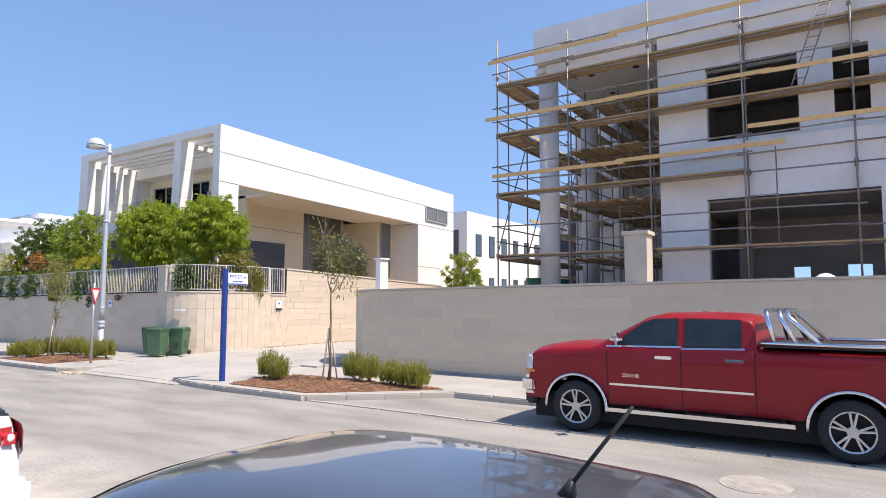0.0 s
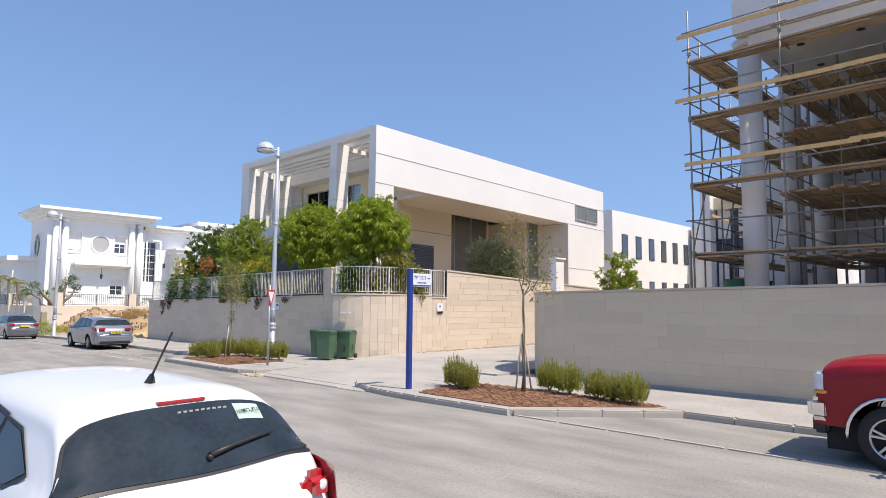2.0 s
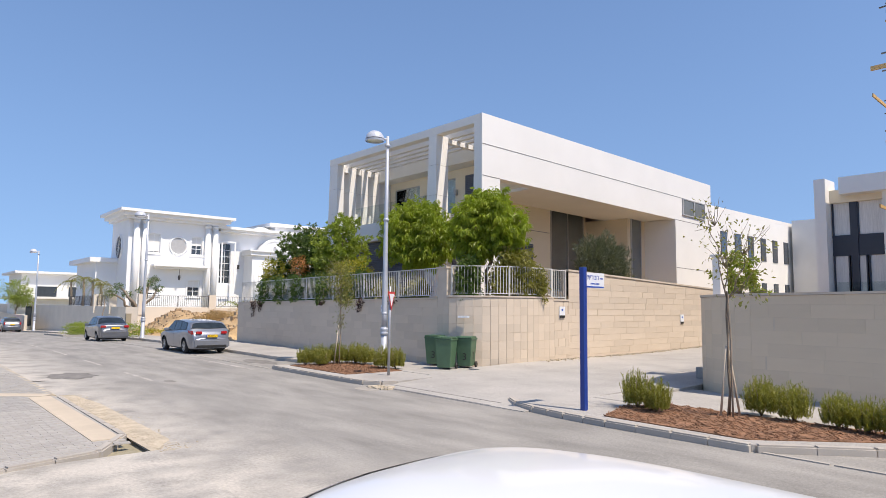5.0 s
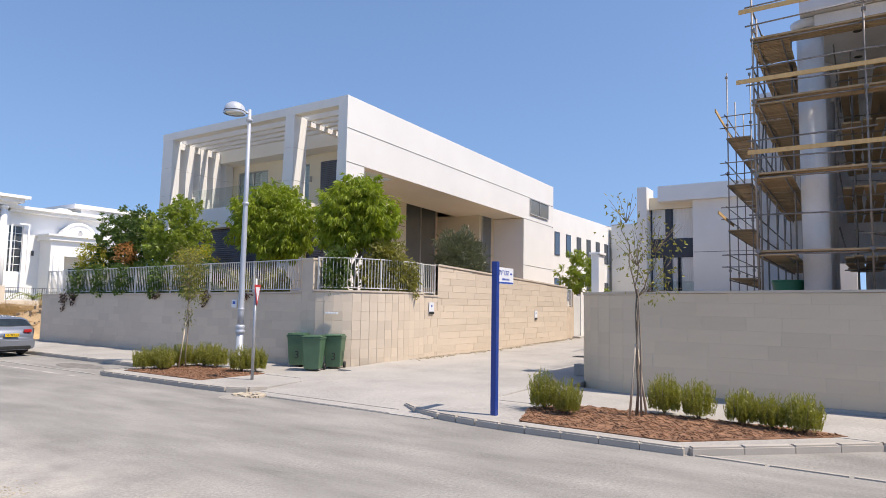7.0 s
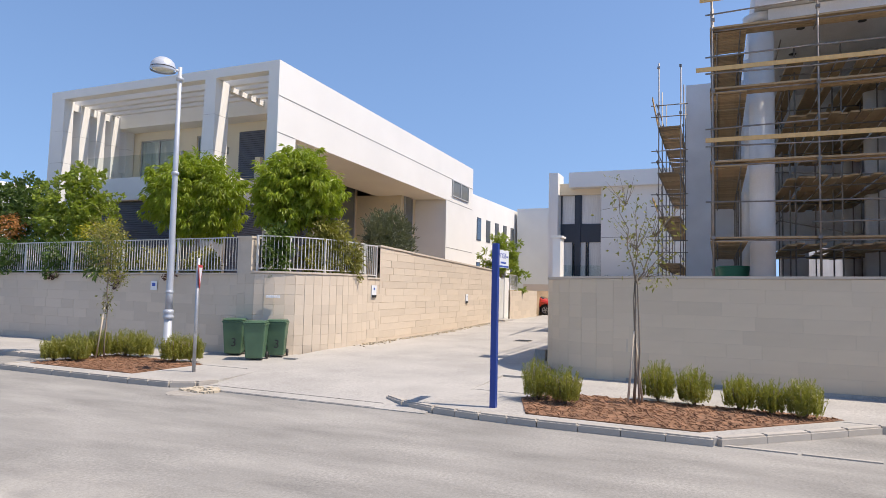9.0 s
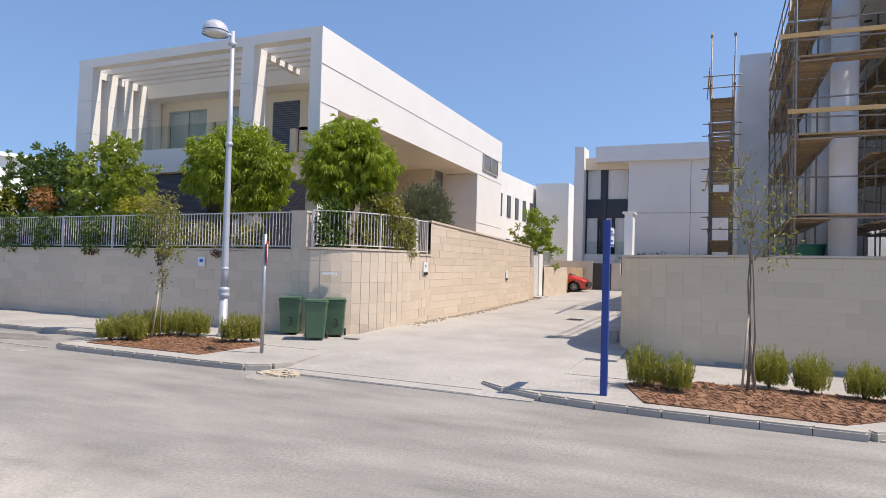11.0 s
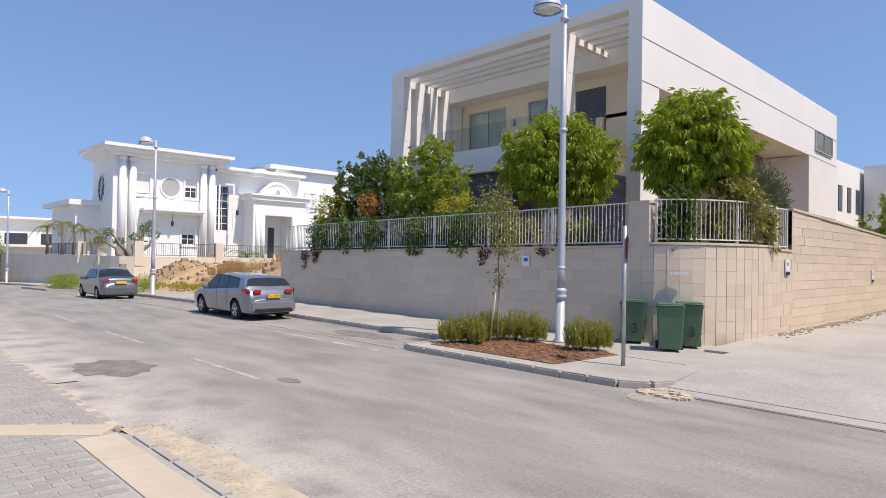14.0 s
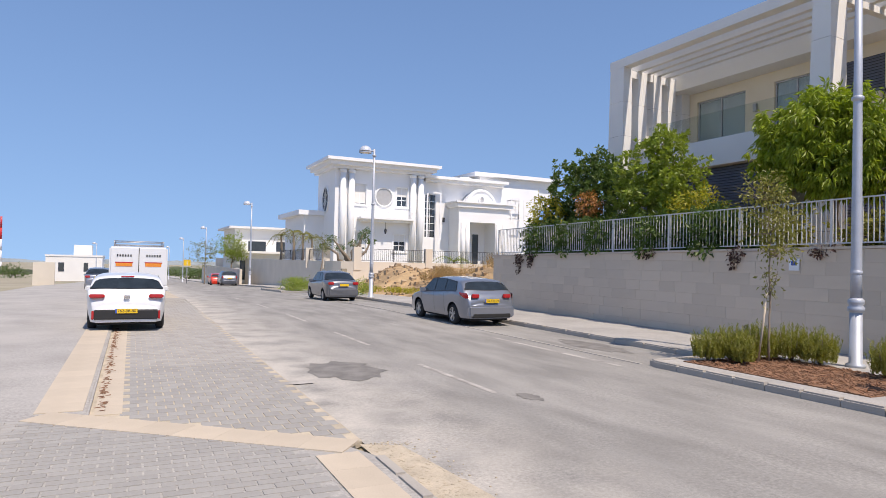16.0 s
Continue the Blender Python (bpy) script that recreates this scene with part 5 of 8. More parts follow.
def add_wheels(car, sh, track, w=0.2, **kw):
    tyre, rim, disc = wheel_parts(sh.wr, w, **kw)
    for yw in sh.wheels:
        for s in (-1, 1):
            hub = piece("wheel", disc, car, pose(s * (track - w / 2), yw, sh.wr, 0, 0, 0 if s < 0 else 180))
            piece("tyre", tyre, hub, Matrix())
            piece("rim", rim, hub, pose(0, 0, 0, 17 * yw, 0, 0))


def blob(bm, c, size, bevel=0.3):
    v = box(bm, c[0] - size[0] / 2, c[0] + size[0] / 2, c[1] - size[1] / 2, c[1] + size[1] / 2, c[2] - size[2] / 2, c[2] + size[2] / 2)
    es = {e for q in v for e in q.link_edges}
    bmesh.ops.bevel(bm, geom=list(es), offset=min(size) * bevel, segments=3, affect="EDGES")


def text_part(name, body, size, material, parent, m, depth=0.002):
    cu = bpy.data.curves.new(name, "FONT")
    cu.body, cu.size, cu.extrude, cu.align_x, cu.align_y = body, size, depth, "CENTER", "CENTER"
    tmp = bpy.data.objects.new(name, cu)
    scene.collection.objects.link(tmp)
    me = bpy.data.meshes.new_from_object(tmp.evaluated_get(bpy.context.evaluated_depsgraph_get()))
    bpy.data.objects.remove(tmp)
    me.materials.clear()
    me.materials.append(material)
    return piece(name, me, parent, m)


def plate(car, y, z, text, tilt=0, w=0.5):
    p = part("number_plate", boxes((-w / 2, w / 2, -0.012, 0.0, -0.055, 0.055)), PLATE_Y, car, "yellow number plate", m=pose(0, y, z, tilt, 0, 0))
    if text:
        text_part("plate_text", text, 0.1, BLACK, p, pose(0.03, -0.013, 0, 90, 0, 0))
    part("plate_band", boxes((-w / 2, -w / 2 + 0.04, -0.0135, -0.012, -0.054, 0.054)), SIGNB, p)


def make_car(name, label, paint, sh, windows, m, screen, rear_glass, lights="hatch", plate_at=None, text="", mirrors=True, antenna=None, group="", track=None, seams=(), detail=True, doors=()):
    car = thing(name, label, "car", m, group)
    part("body", sh.body(), paint, car)
    # dark inner box, added to block light that would pass through the wheel arches
    part("arch_light_block", boxes((-sh.hw + 0.22, sh.hw - 0.22, 0.15, sh.L - 0.15, 0.17, 0.62)), SEAM, car)
    for w in windows:
        cy, cz = sum(p[0] for p in w) / len(w), sum(p[1] for p in w) / len(w)
        rim = [(cy + (y - cy) * (1 + 0.03 / max(0.1, abs(y - cy))), cz + (z - cz) * (1 + 0.02 / max(0.05, abs(z - cz)))) for y, z in w]
        for q in (-1, 1):
            trim = sh.side(rim, 0.007, both=False, n=26, rows=9)
            if q > 0:
                for v in trim.verts:
                    v.co.x *= -1
                bmesh.ops.reverse_faces(trim, faces=trim.faces[:])
            part("window_trim", trim, BLACK, car)
        right = sh.side(w, 0.011, both=False, n=26, rows=9)
        part("side_window", right, CARGLASS, car)
        left = sh.side(w, 0.011, both=False, n=26, rows=9)
        for v in left.verts:
            v.co.x *= -1
        bmesh.ops.reverse_faces(left, faces=left.faces[:])
        part("side_window", left, CARGLASS, car)
    if screen:
        part("windscreen", sh.over(*screen), CARGLASS, car)
    if rear_glass:
        part("rear_window", sh.pane(*rear_glass[:4], 0.012), CARGLASS, car)
        part("window_trim", sh.pane(*rear_glass[:4], 0.006, 0.035), BLACK, car)
    for s in seams:
        part("panel_gap", sh.side([(s - 0.006, 0.32), (s + 0.006, 0.32), (s + 0.006, sh.B(s)), (s - 0.006, sh.B(s))], 0.003, n=2), SEAM, car)
    for y in doors:
        bm = bmesh.new()
        for s in (-1, 1):
            blob(bm, (s * (sh.S(y, sh.B(y) - 0.1) + 0.012), y, sh.B(y) - 0.1), (0.03, 0.2, 0.035))
        part("door_handle", bm, paint, car)
    if mirrors:
        ym = mirrors if not isinstance(mirrors, bool) else sh.L * 0.66
        for s in (-1, 1):
            bm = bmesh.new()
            blob(bm, (s * (sh.hw + 0.07), ym, sh.B(ym) + 0.06), (0.22, 0.1, 0.15))
            part("wing_mirror", bm, paint, car)
    if plate_at:
        plate(car, *plate_at[:2], text, plate_at[2] if len(plate_at) > 2 else 0)
    if antenna:
        bm = bmesh.new()
        z = sh.Z(0, antenna)
        tube(bm, [(0, antenna, z - 0.01), (0, antenna - 0.02, z + 0.05)], [0.035, 0.012], 10)
        tube(bm, [(0, antenna - 0.02, z + 0.04), (0.0, antenna - 0.22, z + 0.30)], [0.008, 0.006], 6)
        part("antenna", bm, BLACK, car)
    add_wheels(car, sh, track or sh.hw - 0.02)
    return car


def tail(car, sh, poly, name="tail_light", material=LIGHT_R, off=0.008):
    for s in (1, -1):
        bm = sh.side(poly, off, both=False, n=8)
        for v in bm.verts:
            v.co.x *= -s
        if s < 0:
            pass
        else:
            bmesh.ops.reverse_faces(bm, faces=bm.faces[:])
        part(name, bm, material, car)


def rear_block(car, name, c, size, material, label="", bevel=0.25):
    bm = bmesh.new()
    blob(bm, c, size, bevel)
    return part(name, bm, material, car, label)


def hatch(L, hw, H, hood=0.98, rear_z=1.0, wb=2.47, r=0.31, roof_rear=0.55):
    y_r = 0.72
    return Shell(L, hw, [(0, 0.55), (0.03, 0.72), (0.09, 0.86), (0.17, rear_z - 0.03), (0.24, rear_z), (roof_rear, H - 0.09), (roof_rear + 0.12, H - 0.045), (L * 0.3, H - 0.012), (L * 0.42, H), (L * 0.52, H - 0.02), (L * 0.58, H - 0.07), (L * 0.76, hood + 0.06), (L * 0.80, hood), (L * 0.92, hood - 0.13), (L - 0.08, hood - 0.28), (L - 0.02, 0.55), (L, 0.45)],
                 [(0, 0.95), (0.6, 0.99), (L * 0.5, 0.93), (L * 0.75, 0.90), (L, 0.75)], (y_r, y_r + wb), r)


# white hatchback by the near pavement
sh = hatch(4.06, 0.77, 1.475, roof_rear=0.54)
sh.tumble, sh.rear, sh.r = 0.44, 0.14, 0.15
c = make_car("hatchback_car", "white small hatchback parked beside the near pavement", P_WHITE, sh,
             [[(0.70, 1.10), (0.86, 1.03), (1.20, 1.01), (1.20, 1.28), (0.98, 1.25)], [(1.25, 1.005), (1.92, 0.985), (1.92, 1.335), (1.55, 1.335), (1.25, 1.29)], [(1.98, 0.985), (2.98, 0.945), (2.62, 1.16), (2.3, 1.31), (1.98, 1.335)]],
             pose(1.27, 5.13, 0.2, 0, 0, 7), (2.42, 3.06, 0.86, 0.95), (0.25, 0.53, 0.95, 0.92), antenna=0.90, seams=(1.22, 1.95, 2.85), doors=(1.35, 2.15))
tail(c, sh, [(0.02, 0.78), (0.06, 0.97), (0.36, 1.0), (0.32, 0.86), (0.12, 0.72)])
for q in (-1, 1):
    lamp = rear_block(c, "tail_light", (q * 0.60, 0.135, 0.865), (0.2, 0.14, 0.18), LIGHT_R, "", 0.4)
    bm = bmesh.new()
    ball(bm, (q * 0.61, 0.07, 0.88), 0.032, 14, 8, (1, 0.35, 1))
    part("reversing_lens", bm, LIGHT_C, lamp)
bm = bmesh.new()
blob(bm, (0, 0.56, sh.Z(0, 0.56) + 0.004), (0.285, 0.035, 0.02))
part("brake_light", bm, LIGHT_R, c, "red high brake light strip")
bm = bmesh.new()
tube(bm, [(x, y, sh.Z(x, y) + 0.035) for x, y in ((0.02, 0.295), (0.16, 0.315), (0.32, 0.335), (0.46, 0.355))], [0.018, 0.014, 0.011, 0.006], 8)
ball(bm, (0.02, 0.295, sh.Z(0.02, 0.295) + 0.025), 0.02, 10, 6)
part("rear_wiper", bm, BLACK, c)
bm = bmesh.new()
for u0, u1, v0, v1 in ((0.285, 0.455, 0.43, 0.505),):
    rows = [[bm.verts.new((x, y, sh.Z(x, y) + 0.016)) for x in np.linspace(u0, u1, 5)] for y in np.linspace(v0, v1, 4)]
    for p, q in zip(rows, rows[1:]):
        for i in range(4):
            bm.faces.new((p[i], p[i + 1], q[i + 1], q[i]))
stk = part("sticker", bm, mat("pale green sticker", (0.42, 0.56, 0.47), 0.5, 0.03), c, "pale green new-driver sticker")
slope = math.degrees(math.atan2(sh.Z(0.41, 0.50) - sh.Z(0.41, 0.43), 0.07))
text_part("sticker_text", "\u05d4\u05e9\u05d3\u05d7 \u05ea\u05d2\u05d4\u05e0", 0.042, BLACK, stk, pose(0.37, 0.452, sh.Z(0.37, 0.466) + 0.022, slope, 0, 0), 0.0005)
for k in range(9):
    x = -0.06 + k * 0.035
    part("window_lettering", boxes((x, x + 0.02, 0.488, 0.494, sh.Z(x, 0.494) + 0.008, sh.Z(x, 0.494) + 0.017)), FRAME_G, c)
rear_block(c, "badge", (0, 0.012, 0.80), (0.10, 0.03, 0.10), CHROME)
text_part("model_letters", "TSI", 0.06, CHROME, c, pose(0.44, 0.008, 0.70, 76, 0, 0))
part("hatch_gap", sh.side([(0.245, 0.62), (0.257, 0.62), (0.36, 0.99), (0.348, 0.99)], 0.003, n=6), SEAM, c)
rear_block(c, "rear_bumper", (0, 0.06, 0.42), (1.5, 0.18, 0.3), P_WHITE)
plate(c, -0.035, 0.5, "")
rear_block(c, "reflector", (0.55, -0.03, 0.33), (0.22, 0.02, 0.05), LIGHT_R)

# dark grey car whose roof shows first
sh = hatch(4.3, 0.88, 1.47, wb=2.6)
make_car("hatchback_car", "dark grey metallic hatchback parked beside the near pavement", P_GREY, sh,
         [[(0.95, 1.02), (1.75, 0.985), (1.75, 1.34), (1.02, 1.2)], [(1.8, 0.985), (3.1, 0.95), (2.3, 1.34), (1.8, 1.345)]],
         pose(1.5, -0.35, 0.07), (2.55, 3.2, 0.86, 0.95), (0.28, 0.53, 0.92, 0.80), antenna=0.92, seams=(1.78, 2.95))

# silver estate
sh = Shell(4.56, 0.88, [(0, 0.6), (0.03, 0.8), (0.1, 0.95), (0.2, 1.02), (0.52, 1.38), (0.62, 1.42), (1.6, 1.475), (2.2, 1.48), (2.55, 1.45), (3.4, 1.02), (3.6, 0.98), (4.2, 0.85), (4.48, 0.68), (4.54, 0.55), (4.56, 0.45)],
           [(0, 1.0), (1, 1.0), (2.5, 0.94), (3.5, 0.91), (4.56, 0.75)], (0.95, 3.55), 0.315)
c = make_car("estate_car", "blue-silver estate car parked at the kerb", P_SILVER, sh,
             [[(0.75, 1.05), (1.5, 1.02), (1.5, 1.38), (0.85, 1.32)], [(1.56, 1.02), (2.25, 0.98), (2.25, 1.4), (1.56, 1.385)], [(2.31, 0.98), (3.3, 0.95), (2.62, 1.38), (2.31, 1.4)]],
             pose(10.28, 33.3, 0.0), (2.62, 3.36, 0.86, 0.95), (0.25, 0.5, 0.9, 0.82), plate_at=(-0.03, 0.78), text="56-929-34", seams=(1.53, 2.28, 3.25), doors=(1.75, 2.5))
tail(c, sh, [(0.03, 0.86), (0.1, 1.0), (0.5, 1.02), (0.42, 0.94), (0.15, 0.84)])
rear_block(c, "tail_light", (0.55, 0.04, 0.92), (0.26, 0.08, 0.12), LIGHT_R)
rear_block(c, "tail_light", (-0.55, 0.04, 0.92), (0.26, 0.08, 0.12), LIGHT_R)
rear_block(c, "rear_bumper", (0, 0.05, 0.45), (1.6, 0.2, 0.36), P_SILVER)
rear_block(c, "bumper_insert", (0, -0.04, 0.33), (1.3, 0.06, 0.12), BLACK)

# grey saloon
sal = Shell(4.25, 0.835, [(0, 0.6), (0.02, 0.85), (0.08, 1.02), (0.5, 1.06), (1.15, 1.42), (1.5, 1.49), (2.0, 1.515), (2.4, 1.48), (3.15, 1.03), (3.4, 0.98), (4.0, 0.82), (4.2, 0.62), (4.25, 0.45)],
            [(0, 0.98), (1, 0.98), (2.5, 0.93), (4.25, 0.75)], (0.85, 3.4), 0.29)
SALW = [[(0.95, 1.03), (1.65, 1.0), (1.65, 1.4), (1.3, 1.37)], [(1.7, 1.0), (2.95, 0.95), (2.4, 1.38), (1.7, 1.4)]]
c = make_car("saloon_car", "graphite grey small saloon parked at the kerb", P_DARKS, sal, SALW, pose(9.72, 46.6, -0.12), (2.46, 3.12, 0.85, 0.95), (0.53, 1.12, 0.95, 0.82), plate_at=(-0.025, 0.82), text="", seams=(1.68, 2.9))
for s in (-1, 1):
    rear_block(c, "tail_light", (s * 0.62, 0.05, 0.9), (0.3, 0.12, 0.14), LIGHT_R)
rear_block(c, "rear_bumper", (0, 0.05, 0.45), (1.5, 0.18, 0.36), P_DARKS)

# white hatchback in the paved bay
sh = Shell(4.37, 0.895, [(0, 0.55), (0.03, 0.75), (0.1, 0.92), (0.2, 1.0), (0.27, 1.03), (0.62, 1.33), (0.72, 1.38), (1.4, 1.42), (2.0, 1.435), (2.4, 1.4), (3.25, 1.0), (3.5, 0.95), (4.1, 0.8), (4.33, 0.6), (4.37, 0.45)],
           [(0, 1.0), (1, 1.0), (2.5, 0.93), (4.37, 0.72)], (0.85, 3.49), 0.32)
c = make_car("hatchback_car", "white hatchback parked in the paved bay", P_WHITE, sh,
             [[(1.0, 1.05), (1.7, 1.0), (1.7, 1.32), (1.15, 1.25)], [(1.76, 1.0), (3.0, 0.96), (2.4, 1.31), (1.76, 1.33)]],
             pose(0.3, 34.1, 0.02), (2.46, 3.2, 0.86, 0.95), (0.28, 0.6, 0.92, 0.85), plate_at=(-0.06, 0.52), text="762-88-801", seams=(1.73, 2.9))
for s in (-1, 1):
    rear_block(c, "tail_light", (s * 0.66, 0.06, 0.88), (0.34, 0.14, 0.1), LIGHT_R)
    rear_block(c, "reflector", (s * 0.74, -0.03, 0.42), (0.05, 0.05, 0.22), LIGHT_R)
rear_block(c, "diffuser", (0, -0.0, 0.43), (1.45, 0.1, 0.24), BLACK)
rear_block(c, "rear_bumper", (0, 0.05, 0.34), (1.2, 0.12, 0.1), P_WHITE)
rear_block(c, "badge", (0, -0.0, 0.86), (0.13, 0.03, 0.09), CHROME)
rear_block(c, "brake_light", (0, 0.6, 1.35), (0.3, 0.05, 0.03), LIGHT_R)

# red pickup truck
tr = Shell(6.1, 1.0, [(0, 0.75), (0.02, 1.44), (0.06, 1.5), (2.34, 1.5), (2.36, 1.52), (2.39, 1.9), (2.45, 1.955), (2.6, 1.985), (3.2, 2.0), (3.75, 1.985), (3.98, 1.93), (4.72, 1.53), (4.86, 1.49), (5.6, 1.44), (5.9, 1.38), (5.98, 1.3), (6.02, 0.85), (6.1, 0.62)],
           [(0, 1.42), (2.36, 1.42), (4.8, 1.36), (6.1, 1.2)], (1.23, 5.13), 0.42, sill=0.5, tumble=0.26, r=0.12, rear=0.03, front=0.09, arch=0.13, ease=0.02)
P_TRUCK = P_RED
truck = make_car("pickup_truck", "glossy dark red crew-cab pickup truck parked at the kerb", P_TRUCK, tr,
                 [[(2.58, 1.5), (3.34, 1.48), (3.34, 1.88), (2.6, 1.87)], [(3.5, 1.48), (4.5, 1.45), (4.0, 1.8), (3.85, 1.87), (3.5, 1.88)]],
                 pose(10.76, -1.3, 0.0), (4.02, 4.70, 0.88, 0.94), None, mirrors=False, track=1.0, seams=(2.39, 3.42, 4.58), doors=())
for wy in ((2.52, 3.42), (3.42, 4.6)):
    part("belt_trim", tr.side([(wy[0], 1.45), (wy[1], 1.425), (wy[1], 1.45), (wy[0], 1.475)], 0.014), CHROME, truck, "chrome strip under the window")
for y in (2.66, 3.68):
    bm = bmesh.new()
    for s in (-1, 1):
        blob(bm, (s * (tr.S(y, 1.29) + 0.02), y, 1.29), (0.04, 0.26, 0.05))
    part("door_handle", bm, CHROME, truck, "chrome door handle")
for s in (-1, 1):
    rear_block(truck, "wing_mirror", (s * 1.15, 4.36, 1.56), (0.26, 0.2, 0.21), CHROME, "chrome wing mirror", 0.42)
    for yw in tr.wheels:
        bm = bmesh.new()
        pts = [(s * (tr.S(yw + 0.53 * math.cos(a), 0.9) + 0.01), yw + 0.53 * math.cos(a), 0.42 + 0.53 * math.sin(a)) for a in np.linspace(-0.1, math.pi + 0.1, 18)]
        tube(bm, pts, 0.028, 6)
        part("arch_trim", bm, CHROME, truck, "chrome wheel arch trim")
    part("step_bar", boxes((s * 0.98 - 0.09, s * 0.98 + 0.09, 1.9, 4.6, 0.4, 0.46)), CHROME, truck, "silver running board")
    for y in (2.3, 3.1, 4.0):
        part("step_tread", boxes((s * 0.98 - 0.1, s * 0.98 + 0.1, y - 0.28, y + 0.28, 0.46, 0.475)), BLACK, truck)
    rear_block(truck, "headlight", (s * 0.86, 5.97, 1.1), (0.2, 0.16, 0.3), LIGHT_C)
    rear_block(truck, "indicator", (s * 0.9, 5.97, 0.96), (0.14, 0.17, 0.05), LIGHT_O)
part("side_trim", tr.side([(2.42, 0.81), (4.55, 0.81), (4.55, 0.845), (2.42, 0.845)], 0.008, both=False), CHROME, truck, "chrome side strip")
rear_block(truck, "front_bumper", (0, 6.0, 0.72), (1.96, 0.3, 0.32), CHROME, "chrome front bumper")
rear_block(truck, "air_dam", (0, 6.0, 0.46), (1.8, 0.2, 0.16), BLACK)
rear_block(truck, "grille", (0, 6.04, 1.0), (1.4, 0.1, 0.36), BLACK)
rear_block(truck, "rear_bumper", (0, -0.08, 0.62), (1.9, 0.2, 0.2), CHROME)
part("bed_cover", boxes((-0.9, 0.9, 0.02, 2.3, 1.5, 1.54)), BLACK, truck)
for s in (-1, 1):
    bm = bmesh.new()
    tube(bm, [(s * 0.95, 0.0, 1.56), (s * 0.95, 2.3, 1.56)], 0.03, 8)
    part("bed_rail", bm, CHROME, truck)
for y, dy in ((2.22, -0.1), (2.05, -0.22), (1.95, -0.42)):
    bm = bmesh.new()
    tube(bm, [(-0.92, y + dy, 1.53), (-0.9, y, 1.95), (-0.75, y + 0.02, 2.03), (0.75, y + 0.02, 2.03), (0.9, y, 1.95), (0.92, y + dy, 1.53)], 0.036, 8)
    part("roll_bar", bm, CHROME, truck, "polished steel roll bar")
for s, turn in ((-1, -90),):
    text_part("model_letters", "2500 HD", 0.075, CHROME, truck, pose(s * (tr.S(4.05, 0.95) + 0.006), 4.2, 0.98, 90, 0, -90))
for y in (3.0, 3.25):
    rear_block(truck, "roof_marker", (0, y, 2.0), (0.12, 0.05, 0.03), LIGHT_O)

# crossover in the driveway
sh = hatch(4.17, 0.9, 1.55, hood=1.08, rear_z=1.08, wb=2.6, r=0.34)
c = make_car("crossover_car", "orange-red crossover car parked at the end of the driveway", P_ORANGE, sh,
             [[(0.95, 1.1), (1.75, 1.06), (1.75, 1.42), (1.05, 1.3)], [(1.8, 1.06), (3.0, 1.02), (2.25, 1.42), (1.8, 1.43)]],
             pose(43.6, 24.2, 0.45, 0, 0, 180), (2.5, 3.15, 0.86, 0.95), (0.28, 0.53, 0.92, 0.8))
rear_block(c, "front_bumper", (0, 4.14, 0.5), (1.5, 0.2, 0.36), BLACK)

# vehicles further down the street
c = make_car("saloon_car", "silver saloon parked behind the white van", P_SILVER, sal, SALW, pose(-1.7, 66.5, -0.5), (2.46, 3.12, 0.85, 0.95), (0.53, 1.12, 0.95, 0.82), plate_at=(-0.025, 0.82))
for s in (-1, 1):
    rear_block(c, "tail_light", (s * 0.62, 0.05, 0.9), (0.3, 0.12, 0.16), LIGHT_R)
suv = hatch(4.4, 0.92, 1.65, hood=1.12, rear_z=1.1, wb=2.6, r=0.34)
c = make_car("suv_car", "dark grey compact off-road car parked far along the street", P_GREY, suv, [[(0.7, 1.12), (1.75, 1.1), (1.75, 1.5), (0.9, 1.45)], [(1.8, 1.1), (3.1, 1.06), (2.4, 1.5), (1.8, 1.52)]],
             pose(10.4, 92.0, -1.25), (2.6, 3.3, 0.86, 0.95), (0.28, 0.53, 0.92, 0.85), plate_at=(-0.02, 0.85))
for s in (-1, 1):
    rear_block(c, "tail_light", (s * 0.74, 0.08, 0.98), (0.14, 0.14, 0.3), LIGHT_R)
make_car("hatchback_car", "small red hatchback parked far along the street", P_ORANGE, hatch(4.0, 0.84, 1.48), [[(1.0, 1.02), (2.9, 0.97), (2.3, 1.36), (1.1, 1.33)]], pose(9.9, 98.5, -1.5), (2.5, 3.0, 0.86, 0.95), (0.28, 0.53, 0.92, 0.8))
# van with a box body and roof rack
vsh = Shell(5.2, 0.95, [(0, 0.6), (0.03, 1.0), (2.9, 1.05), (3.0, 1.75), (3.4, 1.8), (4.1, 1.1), (5.0, 0.95), (5.2, 0.5)], [(0, 0.95), (5.2, 0.9)], (0.9, 4.2), 0.36, sill=0.35)
van = make_car("box_van", "white box-bodied pickup van with a roof rack", P_WHITE, vsh, [[(3.05, 1.1), (3.9, 1.08), (3.5, 1.6), (3.05, 1.65)]], pose(0.62, 43.2, -0.05), (3.5, 4.05, 0.86, 0.95), None)
bm = bmesh.new()
blob(bm, (0, 1.45, 1.55), (2.0, 2.95, 1.5), 0.04)
part("box_body", bm, P_WHITE, van, "white box body with two rear doors")
part("door_gap", boxes((-0.012, 0.012, -0.035, -0.028, 0.85, 2.25)), SEAM, van)
